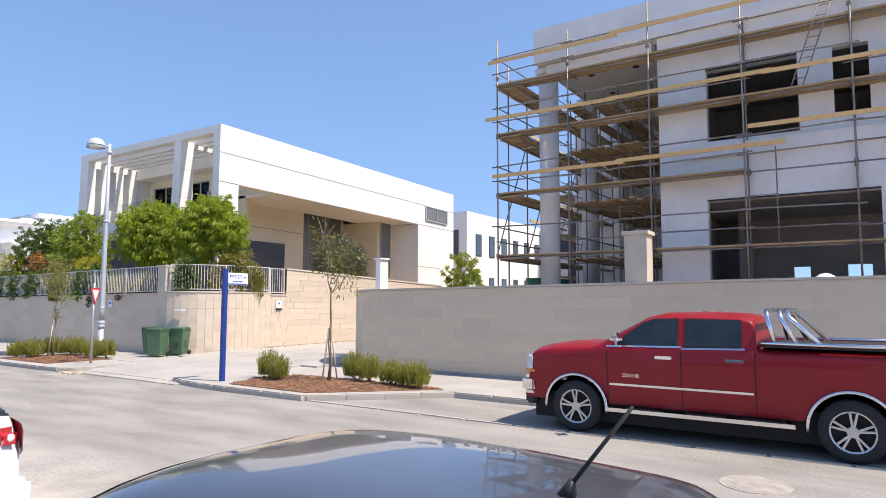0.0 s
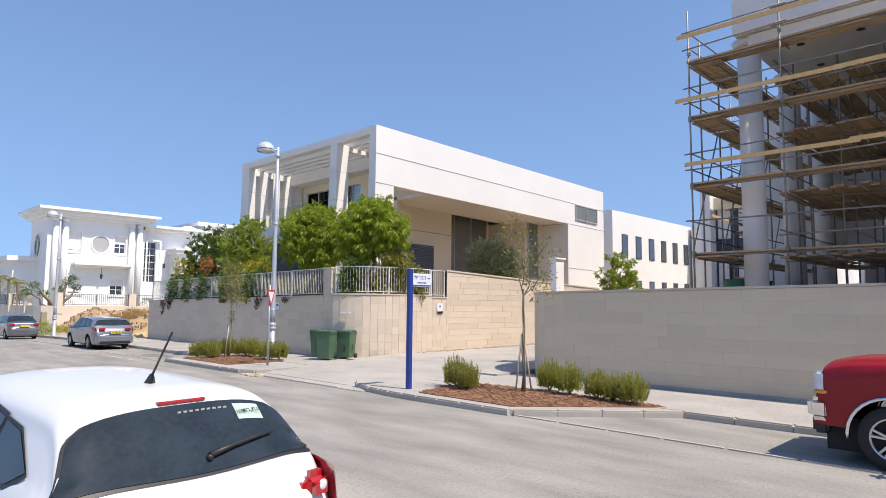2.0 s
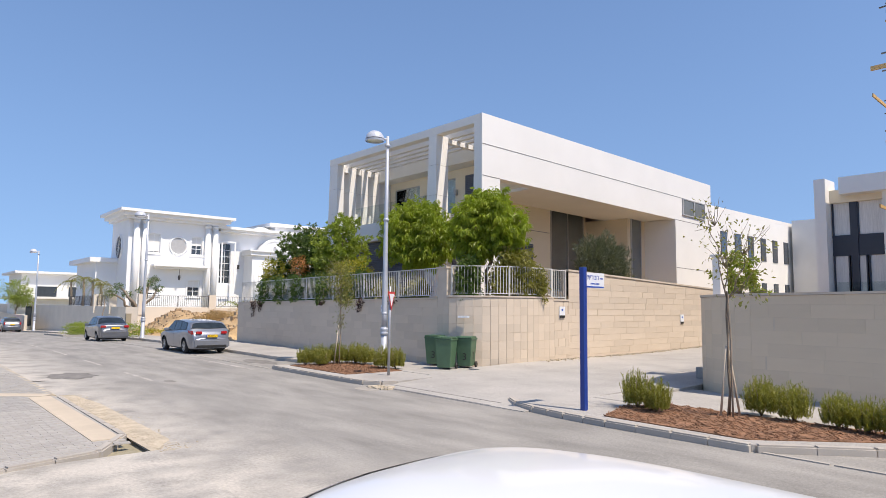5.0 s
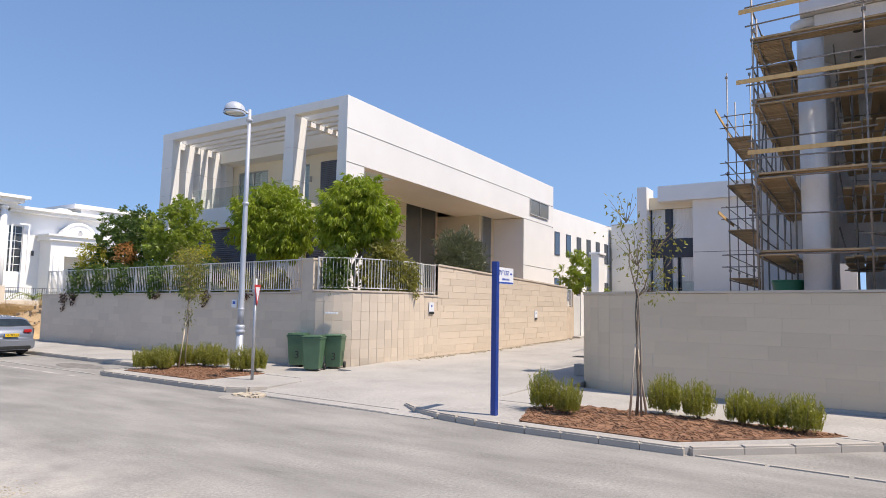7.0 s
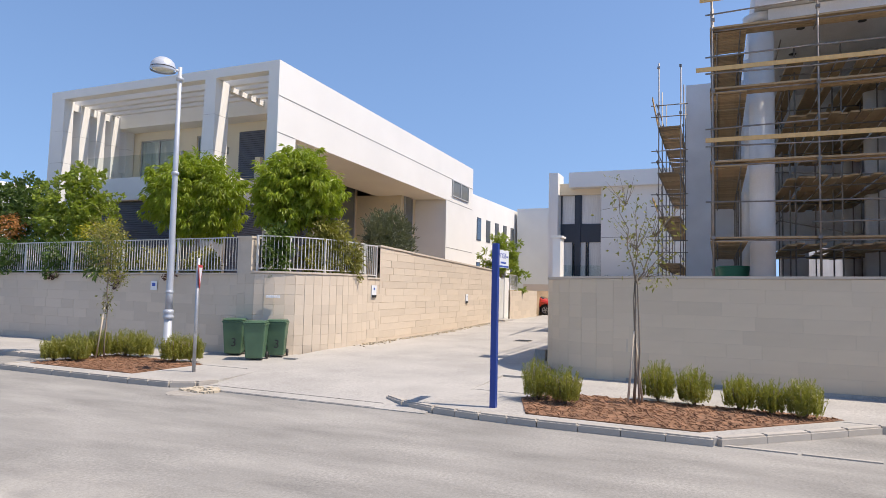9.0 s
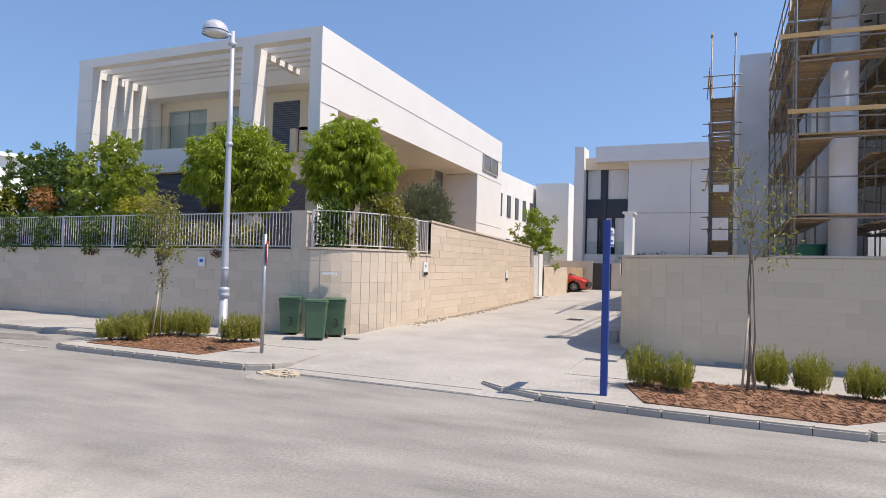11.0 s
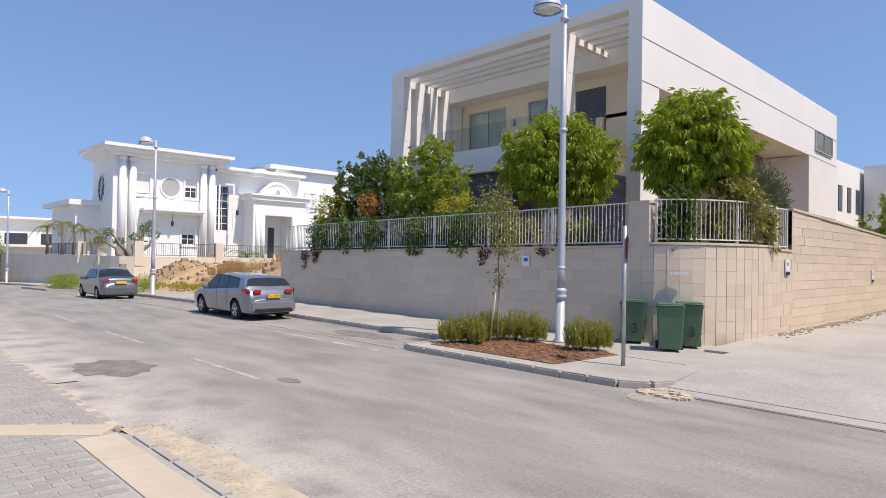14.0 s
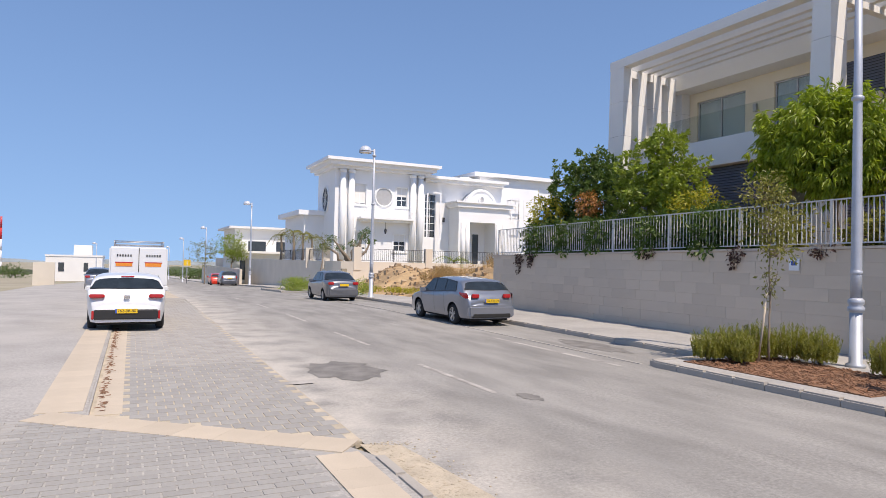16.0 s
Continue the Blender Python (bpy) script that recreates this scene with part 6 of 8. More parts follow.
for s in (-1, 1):
    part("hazard_panel", boxes((s * 0.5 - 0.28, s * 0.5 + 0.28, -0.037, -0.03, 1.55, 1.68)), LIGHT_O, van, "orange and red rear hazard panel")
    part("hazard_edge", boxes((s * 0.5 - 0.3, s * 0.5 + 0.3, -0.036, -0.029, 1.68, 1.72)), LIGHT_R, van)
    for k in range(6):
        part("arrow_mark", boxes((s * 0.5 - 0.25 + k * 0.09, s * 0.5 - 0.2 + k * 0.09, -0.037, -0.03, 1.92, 2.0)), BLACK, van)
for z in (2.36, 2.5):
    bm = bmesh.new()
    tube(bm, [(-0.85, 0.15, z), (0.85, 0.15, z), (0.85, 2.6, z), (-0.85, 2.6, z), (-0.85, 0.15, z)], 0.018, 6)
    part("rack_rail", bm, STEEL, van)
for y in np.arange(0.4, 2.6, 0.4):
    bm = bmesh.new()
    tube(bm, [(-0.85, y, 2.36), (0.85, y, 2.36)], 0.014, 6)
    part("rack_bar", bm, STEEL, van)
for x in (-0.85, 0.85):
    for y in (0.15, 1.4, 2.6):
        bm = bmesh.new()
        tube(bm, [(x, y, 2.28), (x, y, 2.52)], 0.016, 6)
        part("rack_post", bm, STEEL, van)

# ---- plants ----
def leaves(bm_name, material, blobs, n, size, parent, seed=0, droop=0.3, aspect=0.35, shell=0.55, label="", kind="", tufts=0):
    """A crown: n separate pointed leaves over uneven clumps; blobs: (x, y, z, rx, ry, rz)."""
    rng = np.random.default_rng(seed)
    vol = np.array([b[3] * b[4] * b[5] for b in blobs]) ** 0.75
    pick = rng.choice(len(blobs), n, p=vol / vol.sum())
    B = np.array(blobs)[pick]
    d = rng.normal(size=(n, 3))
    d /= np.linalg.norm(d, axis=1)[:, None]
    bump = 1 + 0.38 * np.sin(5 * d[:, 0] + pick) * np.cos(4 * d[:, 1] + 2 * pick) + 0.2 * np.sin(11 * d[:, 2] + 7 * d[:, 0] + pick)
    rad = (shell + (1 - shell) * rng.random(n) ** 0.6) * bump
    c = B[:, :3] + d * B[:, 3:] * rad[:, None]
    ax = d * 0.7 + rng.normal(size=(n, 3)) * 0.55
    if tufts:
        # whorls of leaves: every leaf springs from one of a few shoot tips
        own = rng.integers(0, tufts, n)
        tips = c[:tufts]
        ray = rng.normal(size=(n, 3))
        ray /= np.linalg.norm(ray, axis=1)[:, None]
        ax = ray + d[:tufts][own] * 0.5
        c = tips[own] + ray * size * 0.15
        d = ray
    ax[:, 2] -= droop
    ax /= np.linalg.norm(ax, axis=1)[:, None]
    side = np.cross(ax, d + rng.normal(size=(n, 3)) * 0.6)
    side /= np.linalg.norm(side, axis=1)[:, None]
    L = size * (0.65 + 0.7 * rng.random(n))[:, None]
    up = np.cross(side, ax) * L * 0.12
    v = np.stack([c, c + ax * L * 0.45 + side * L * aspect / 2 + up, c + ax * L, c + ax * L * 0.45 - side * L * aspect / 2 + up], 1).reshape(-1, 3)
    idx = np.arange(n)[:, None] * 4
    faces = np.concatenate([idx + np.array([[0, 1, 2]]), idx + np.array([[0, 2, 3]])], 0)
    me = bpy.data.meshes.new(bm_name)
    me.from_pydata(v.tolist(), [], faces.tolist())
    me.materials.append(material)
    ob = new(bm_name, me)
    ob.parent = parent
    if label:
        ob["label"] = label
    return ob


def limb(bm, p, q, r0, r1, rng, bend=0.12, n=5):
    p, q = Vector(p), Vector(q)
    L = (q - p).length
    pts = [p.lerp(q, i / n) + Vector((rng.uniform(-1, 1), rng.uniform(-1, 1), rng.uniform(-.4, .4))) * (bend * L * (0 < i < n)) * 0.4 for i in range(n + 1)]
    tube(bm, pts, [r0 + (r1 - r0) * i / n for i in range(n + 1)], 7)


def tree(name, label, base, trunk_top, blobs, material, n, size, seed=0, r=0.09, droop=0.5, aspect=0.3, shell=0.5, bark=BARK, tufts=0):
    """Blobs are given from the tree's foot."""
    rng = random.Random(seed)
    t = thing(name, label, "tree" if "tree" in name else "shrub", pose(*base))
    bm = bmesh.new()
    top = Vector((0, 0, trunk_top))
    limb(bm, (0, 0, -0.05), top, r, r * 0.7, rng)
    for b in blobs:
        limb(bm, top * 0.92, (b[0], b[1], b[2]), r * 0.55, r * 0.15, rng)
        for _ in range(4):
            e = Vector((rng.uniform(-1, 1) * b[3], rng.uniform(-1, 1) * b[4], rng.uniform(-.4, 1) * b[5])) * 0.8
            limb(bm, (b[0], b[1], b[2] - 0.1 * b[5]), Vector(b[:3]) + e, r * 0.22, r * 0.06, rng, n=3)
    part("trunk", bm, bark, t)
    leaves("crown", material, blobs, n, size, t, seed, droop, aspect, shell, tufts=tufts)
    return t


tree("mango_tree", "round bushy mango tree with long glossy leaves", (16.25, 22.3, 2.1), 2.2, [(0, 0, 3.35, 1.05, 1.05, 0.95), (-0.55, 0.4, 2.95, 0.7, 0.75, 0.75), (0.5, -0.5, 3.0, 0.75, 0.7, 0.75), (0.1, 0.1, 3.95, 0.7, 0.7, 0.5), (0.2, -0.55, 2.45, 0.6, 0.55, 0.5), (-0.4, 0.2, 2.25, 0.65, 0.65, 0.5)], LEAF_M, 21000, 0.21, 1, droop=1.2, aspect=0.24, tufts=1500, shell=0.6)
tree("mango_tree", "wide bushy mango tree behind the railing", (16.5, 26.7, 2.1), 2.0, [(0, 0, 3.4, 1.15, 1.15, 1.0), (-0.3, 1.1, 3.15, 0.85, 0.9, 0.8), (0.1, -0.9, 3.0, 0.85, 0.85, 0.85), (0.3, 0.4, 4.1, 0.8, 0.8, 0.55), (-0.4, 0.0, 2.3, 0.8, 0.95, 0.65), (-0.2, -1.1, 2.2, 0.55, 0.55, 0.6)], LEAF_M, 24000, 0.21, 2, droop=1.2, aspect=0.24, tufts=1700, shell=0.6)
tree("citrus_tree", "dense green citrus tree above the railing", (16.2, 32.3, 2.1), 1.4, [(0, 0, 2.9, 1.15, 1.25, 1.3), (-0.2, 0.9, 2.3, 0.95, 1.05, 1.1), (0.1, -0.7, 2.0, 0.9, 0.9, 1.0), (0, 0.0, 3.95, 0.75, 0.8, 0.65), (-0.4, 0.2, 1.2, 0.7, 1.2, 0.7)], LEAF_L, 13000, 0.15, 3, aspect=0.5, droop=0.2, tufts=800)
tree("citrus_tree", "dark leafy tree behind the railing", (16.6, 36.2, 2.1), 1.6, [(0, 0, 3.2, 1.2, 1.5, 1.15), (-0.5, 0.9, 2.7, 1.0, 1.2, 1.1), (-0.2, -0.9, 2.5, 0.95, 1.0, 1.1), (-0.4, 0.3, 1.4, 0.8, 1.6, 0.8)], LEAF_D, 12500, 0.15, 4, aspect=0.48, droop=0.2, tufts=800)
tree("flowering_shrub", "yellow-green shrub at the end of the railing", (15.4, 37.6, 2.1), 0.8, [(0, 0, 1.9, 0.6, 0.8, 0.8), (0, 0.4, 1.2, 0.6, 0.9, 0.6)], LEAF_Y, 2600, 0.13, 5, r=0.05, aspect=0.45)
tree("flowering_shrub", "shrub with dry orange leaves behind the railing", (15.5, 35.3, 2.1), 0.9, [(0, 0, 2.1, 0.4, 0.45, 0.5)], LEAF_T, 600, 0.13, 6, r=0.05, aspect=0.45)
tree("flowering_shrub", "yellowing shrub behind the railing", (15.6, 30.2, 2.1), 0.8, [(0, 0, 1.5, 0.7, 0.9, 0.7), (0.1, -0.6, 1.1, 0.6, 0.7, 0.5)], LEAF_Y, 1800, 0.12, 7, r=0.05, aspect=0.4)
for i, (y, mt) in enumerate(((29.0, LEAF_D), (31.2, LEAF_D), (33.6, LEAF_D), (35.4, LEAF_D), (37.2, LEAF_D), (27.0, LEAF_O), (25.0, LEAF_O))):
    tree("hedge_shrub", "low leafy shrub growing through the railing", (14.95, y, 2.1), 0.4, [(0, 0, 0.75, 0.5, 1.1, 0.75)] if i < 5 else [(0.1, 0, 0.6, 0.35, 0.6, 0.55)], mt, 2600 if i < 5 else 700, 0.17, 20 + i, r=0.03, aspect=0.5)
tree("hedge_shrub", "dark shrub beside the pier on the wall corner", (15.1, 22.15, 2.1), 0.5, [(0, 0, 0.9, 0.4, 0.4, 0.85), (0.15, 0.0, 1.4, 0.3, 0.3, 0.4)], LEAF_D, 2400, 0.15, 30, r=0.03, aspect=0.45)
tree("hedge_shrub", "yellow-green shrub spilling over the curved railing", (17.0, 21.25, 2.1), 0.5, [(0, 0, 1.25, 0.75, 0.4, 0.8), (0.5, -0.15, 0.9, 0.5, 0.4, 0.6), (-0.5, 0.1, 1.6, 0.5, 0.3, 0.6), (-0.9, 0.3, 1.0, 0.5, 0.3, 0.6)], LEAF_O, 5200, 0.16, 31, r=0.03, aspect=0.38)
tree("oleander_shrub", "grey-green shrub in front of the porch", (26.4, 24.4, 2.1), 0.8, [(0, 0, 2.6, 1.3, 0.9, 1.1), (1.3, 0.2, 2.2, 1.0, 0.8, 1.0), (-1.0, 0, 2.1, 0.8, 0.7, 0.9), (0.2, 0, 1.5, 1.6, 0.8, 0.8)], LEAF_G, 9000, 0.2, 32, aspect=0.25, droop=-0.6, r=0.05)
tree("garden_tree", "loose green tree overhanging the driveway wall", (35.2, 21.6, 2.0), 1.2, [(0, 0, 2.3, 1.0, 1.0, 0.8), (0.9, -0.2, 1.5, 0.9, 0.8, 0.8), (-0.7, 0.1, 1.7, 0.8, 0.7, 0.6), (1.4, -0.5, 0.7, 0.7, 0.6, 0.6), (-0.3, 0, 3.0, 0.7, 0.6, 0.4)], LEAF_L, 3000, 0.26, 33, aspect=0.3, r=0.06, tufts=110)
for i, y in enumerate((9.5, 12.5, 15.3, 17.0)):
    tree("hedge_shrub", "grey-green hedge plant before the glazed house", (49.4, y, 0.4), 0.8, [(0, 0, 1.9, 0.9, 1.6, 0.9), (0, 0.8, 2.3, 0.7, 0.9, 0.6)], LEAF_G, 1100, 0.22, 40 + i, r=0.05)
for i in range(9):
    y = 28.6 + i * 1.16
    tree("hedge_shrub", "dark leafy hedge plant close behind the railing", (15.25, y, 2.1), 0.4, [(0, 0, 0.6 + 0.25 * math.sin(i * 2.3), 0.4, 0.75, 0.65 + 0.2 * math.sin(i * 1.7))], (LEAF_D, LEAF_D, LEAF_O)[i % 3], 2300, 0.16, 300 + i, r=0.03, aspect=0.5)
def vine(x, y, z, h, n, seed):
    t = thing("trailing_vine", "purple-leaved vine hanging over the stone wall", "vine", pose(x, y, z))
    bm = bmesh.new()
    tube(bm, [(0.06, 0, 0), (0, 0.02, -0.1), (-0.02, 0.05, -h * 0.6), (-0.02, -0.03, -h)], 0.008, 5)
    part("stem", bm, BARK, t)
    leaves("foliage", LEAF_P, [(-0.04, 0, -h * 0.25, 0.07, 0.28, h * 0.3), (-0.04, 0.05, -h * 0.75, 0.06, 0.15, h * 0.3)], n, 0.09, t, seed, 0.7, 0.6)
vine(14.38, 38.1, 2.32, 0.75, 160, 50)
vine(14.38, 37.3, 2.32, 0.45, 120, 51)
vine(14.38, 27.9, 2.44, 0.5, 130, 52)
vine(14.38, 25.6, 2.46, 0.25, 60, 53)
vine(14.38, 31.0, 2.4, 0.2, 60, 54)


def needles(ob_name, material, parent, n, rx, ry, h, seed):
    """Upright needle-clad shoots."""
    rng = np.random.default_rng(seed)
    a, q = rng.uniform(0, 6.28, n), np.sqrt(rng.random(n))
    p = np.stack([rx * q * np.cos(a), ry * q * np.sin(a), np.full(n, 0.02)], 1)
    tip = p * (1.05 + 0.22 * rng.random((n, 1)))
    tip[:, :2] += rng.normal(size=(n, 2)) * 0.04
    tip[:, 2] += h * (0.55 + 0.45 * rng.random(n)) * (1 - 0.35 * q * q)
    f = np.linspace(0.18, 1, 26)[None, :, None]
    c = (p[:, None] + (tip - p)[:, None] * f).reshape(-1, 3)
    d = rng.normal(size=c.shape)
    d[:, 2] = np.abs(d[:, 2]) + 0.9
    d /= np.linalg.norm(d, axis=1)[:, None]
    s = np.cross(d, rng.normal(size=c.shape))
    s /= np.linalg.norm(s, axis=1)[:, None]
    V = np.stack([c - s * 0.007, c + s * 0.007, c + d * 0.065], 1).reshape(-1, 3).tolist()
    Fc = np.arange(len(V)).reshape(-1, 3).tolist()
    me = bpy.data.meshes.new(ob_name)
    me.from_pydata(V, [], Fc)
    me.materials.append(material)
    ob = new(ob_name, me)
    ob.parent = parent
    return ob


def rosemary(x, y, r, h, seed, z=0.12):
    t = thing("rosemary_bush", "grey-green rosemary bush growing in the mulch bed", "shrub", pose(x, y, z), group="roadside bushes")
    bm = bmesh.new()
    rng = random.Random(seed)
    for i in range(9):
        a = rng.uniform(0, 6.28)
        tube(bm, [(0, 0, 0), (r * .5 * math.cos(a), r * .5 * math.sin(a), h * .4), (r * .7 * math.cos(a), r * .7 * math.sin(a), h * .75)], [0.012, 0.008, 0.003], 5)
    part("stem", bm, BARK, t)
    needles("foliage", LEAF_R, t, int(260 * r / 0.4), r * 0.86, r * 0.86, h, seed)


for i, (x, y, r, h) in enumerate(((11.35, 13.05, 0.36, 0.75), (11.15, 12.5, 0.30, 0.62), (12.4, 11.0, 0.36, 0.72), (12.25, 10.35, 0.34, 0.68), (12.15, 9.6, 0.33, 0.58), (12.0, 9.1, 0.26, 0.55), (11.9, 8.6, 0.34, 0.62),
                                   (10.45, 25.3, 0.36, 0.6), (10.9, 25.1, 0.42, 0.66), (11.6, 25.15, 0.45, 0.7), (12.1, 24.75, 0.42, 0.7), (12.15, 24.2, 0.38, 0.66), (11.9, 22.75, 0.42, 0.7), (12.15, 22.45, 0.36, 0.66), (10.75, 24.75, 0.25, 0.5))):
    rosemary(x, y, r * 0.9, h * 1.1, 60 + i)
rng6 = random.Random(5)
def young_tree(x, y, top, blobs, n, seed, mat_l, trunks=1, stakes=2):
    t = thing("young_tree", "thin young street tree tied to timber stakes", "tree", pose(x, y, 0.12), group="street trees")
    bm = bmesh.new()
    rng = random.Random(seed)
    for k in range(trunks):
        o = Vector((rng.uniform(-.12, .12), rng.uniform(-.12, .12), 0)) if trunks > 1 else Vector((0, 0, 0))
        limb(bm, o, (o.x * .3, o.y * .3, top * 0.75), 0.022, 0.012, rng, 0.05)
    for b in blobs:
        limb(bm, (0, 0, top * 0.7), b[:3], 0.015, 0.006, rng)
        for _ in range(9):
            e = Vector((rng.uniform(-1, 1) * b[3], rng.uniform(-1, 1) * b[4], rng.uniform(-.7, 1) * b[5]))
            limb(bm, Vector((b[0] * .6, b[1] * .6, b[2] - b[5] * .5)), Vector(b[:3]) + e, 0.007, 0.003, rng, n=3)
    part("trunk", bm, BARK, t)
    for k in range(stakes):
        bm = bmesh.new()
        s = 0.16 * (1 if k else -1)
        tube(bm, [(s, 0.12 * (1 - 2 * k), -0.05), (s * 0.3, 0.02, 1.35 - 0.1 * k)], 0.022, 6)
        part("stake", bm, STAKE, t)
    leaves("crown", mat_l, blobs, n, 0.085, t, seed, 0.3, 0.45, 0.15)
young_tree(11.85, 11.35, 3.2, [(0, 0, 3.2, 0.5, 0.55, 0.7), (0.15, -0.3, 2.6, 0.5, 0.5, 0.5), (-0.1, 0.3, 3.9, 0.35, 0.35, 0.4), (0.1, -0.5, 3.3, 0.3, 0.4, 0.4)], 430, 71, LEAF_O, 3, 2)
young_tree(11.45, 24.75, 2.9, [(0, 0, 2.8, 0.65, 0.65, 0.6), (0, 0.1, 3.35, 0.5, 0.5, 0.45), (0.1, -0.1, 2.2, 0.4, 0.4, 0.3), (0, 0, 1.5, 0.2, 0.2, 0.4)], 1500, 72, LEAF_O, 1, 1)
# planting round the villa and further off
def palm(x, y, z, h, seed, n=9, L=1.6, mt=LEAF_O):
    t = thing("palm_tree", "small palm with arching fronds in the villa garden", "palm", pose(x, y, z), group="garden palms")
    bm = bmesh.new()
    tube(bm, [(0, 0, 0), (0.1, 0, h * .5), (0, 0, h)], [0.16, 0.12, 0.1], 8)
    part("trunk", bm, BARK, t)
    rng = random.Random(seed)
    for k in range(n):
        a, e = 2 * math.pi * k / n + rng.uniform(-.2, .2), rng.uniform(0.4, 1.1)
        bm = bmesh.new()
        spine = [Vector((math.cos(a) * L * s, math.sin(a) * L * s, h + L * (e * s - 1.25 * s * s))) for s in np.linspace(0, 1, 8)]
        tube(bm, spine, [0.02] * 4 + [0.012] * 4, 4)
        for i in range(1, 8):
            d = (spine[i] - spine[i - 1]).normalized()
            sd = d.cross(Vector((0, 0, 1))).normalized()
            for s in (-1, 1):
                for f in (0, 0.5):
                    p = spine[i - 1].lerp(spine[i], f)
                    q = p + sd * s * 0.34 * (1 - 0.08 * i) + d * 0.2 - Vector((0, 0, 0.14))
                    v = [bm.verts.new(p), bm.verts.new(p + d * 0.06), bm.verts.new(q)]
                    bm.faces.new(v)
        part("frond", bm, mt, t)
for i, (x, y, h) in enumerate(((15.2, 78.0, 3.0), (15.2, 82, 3.4), (15.2, 74.5, 2.6), (15.0, 87, 3.2))):
    palm(x, y, 1.3, h, 80 + i)
palm(24.5, 63.8, 1.3, 0.7, 85, 8, 2.2, LEAF_L)
tb = thing("topiary_tree", "gnarled clipped tree with leafy pads on twisted limbs", "tree", pose(16.3, 66.0, 1.3))
bm = bmesh.new()
rt = random.Random(9)
PADS = [(-1.6, 0, 2.3), (-0.9, 0.2, 1.6), (0.9, 0, 2.6), (1.7, 0.3, 2.2), (0.2, 0, 2.0), (-2.2, 0, 1.7), (1.3, 0, 3.0)]
for p in PADS:
    limb(bm, (0, 0, 0.1), p, 0.16, 0.06, rt, 0.2)
part("trunk", bm, BARK, tb)
leaves("crown", LEAF_D, [(*p, 0.42, 0.4, 0.28) for p in PADS], 1800, 0.12, tb, 9, 0, 0.5)
for i, (x, y) in enumerate(((11.4, 62.0), (11.3, 64.2), (12.0, 66.5), (12.2, 52.0))):
    tree("hedge_shrub", "low clipped green hedge at the roadside", (x, y, road_z(y) + 0.1), 0.2, [(0, 0, 0.45, 0.9, 1.1, 0.5)], LEAF_L, 1400, 0.12, 90 + i, r=0.03)
tree("young_tree", "slim street tree beside the villa wall", (11.6, 57.5, road_z(57.5) + .1), 2.6, [(0, 0, 3.2, 0.5, 0.5, 0.7)], LEAF_O, 300, 0.12, 95, r=0.05)
tree("garden_tree", "round green tree before the far house", (12.2, 104, -1.6), 3.0, [(0, 0, 5.2, 1.7, 1.7, 1.5), (0.6, 0, 4.3, 1.3, 1.3, 1.0)], LEAF_L, 2000, 0.3, 96, r=0.12)
tree("garden_tree", "feathery bare-twigged tree before the far house", (9.6, 112, -2.0), 2.6, [(0, 0, 4.6, 1.8, 1.8, 1.8)], LEAF_O, 900, 0.25, 97, r=0.1)
for i, (x, y, s) in enumerate(((-8.2, 44, 1.0), (-9.6, 48, 1.3), (-8.4, 52, 1.0), (-10.5, 56, 1.5), (-8.8, 60, 0.9))):
    tree("roadside_bush", "scrubby yellow-green bush at the pavement's edge", (x, y, road_z(y) - 0.05), 0.4, [(0, 0, 0.6 * s, 1.3, 1.8, 0.75 * s), (-1.2, 0.6, 0.9 * s, 1.2, 1.4, 0.9 * s)], LEAF_L if i % 2 else LEAF_Y, 2400, 0.13, 100 + i, r=0.04)
for i in range(22):
    x, y = rng6.uniform(-40, 30), rng6.uniform(170, 300)
    tree("distant_tree", "dark green tree near the horizon", (x, y, road_z(y) - 0.6), 1.0, [(0, 0, 2.2, 2.4, 2.0, 1.7), (1.5, 0, 1.8, 1.8, 1.6, 1.3)], LEAF_D, 700, 0.5, 130 + i, r=0.15)
# dry weeds on the mound
rng = random.Random(3)
for i in range(34):
    x, y = rng.uniform(16.5, 24), rng.uniform(41.5, 53)
    u = thing("dry_shrub", "dry brown weeds on the earth mound", "shrub", pose(x, y, mound_z(x, y) - 0.05), group="mound weeds")
    needles("foliage", DRY, u, 150, 0.7, 0.8, rng.uniform(0.6, 1.3), 200 + i)
for i in range(8):
    y = 43 + i * 1.9
    u = thing("dry_shrub", "low yellow-green weeds at the mound's foot", "shrub", pose(14.3 + rng.uniform(-.2, .5), y, road_z(y) + 0.2), group="mound weeds")
    needles("foliage", LEAF_Y, u, 90, 0.5, 0.7, 0.45, 230 + i)

bm = bmesh.new()
for i in range(500):
    x, y, q = rng.uniform(14.2, 20), rng.uniform(42, 60), rng.uniform(0.04, 0.16)
    z = mound_z(x, y)
    v = box(bm, x - q, x + q * rng.uniform(.6, 1.2), y - q, y + q * rng.uniform(.6, 1.2), z - q, z + q * rng.uniform(.3, .9))
    for k in v:
        k.co += Vector((rng.uniform(-.3, .3), rng.uniform(-.3, .3), rng.uniform(-.3, .3))) * q
tagged(part("mound_stones", bm, EARTH, None), "clods and stones on the earth heap", "stones", kind="stuff")

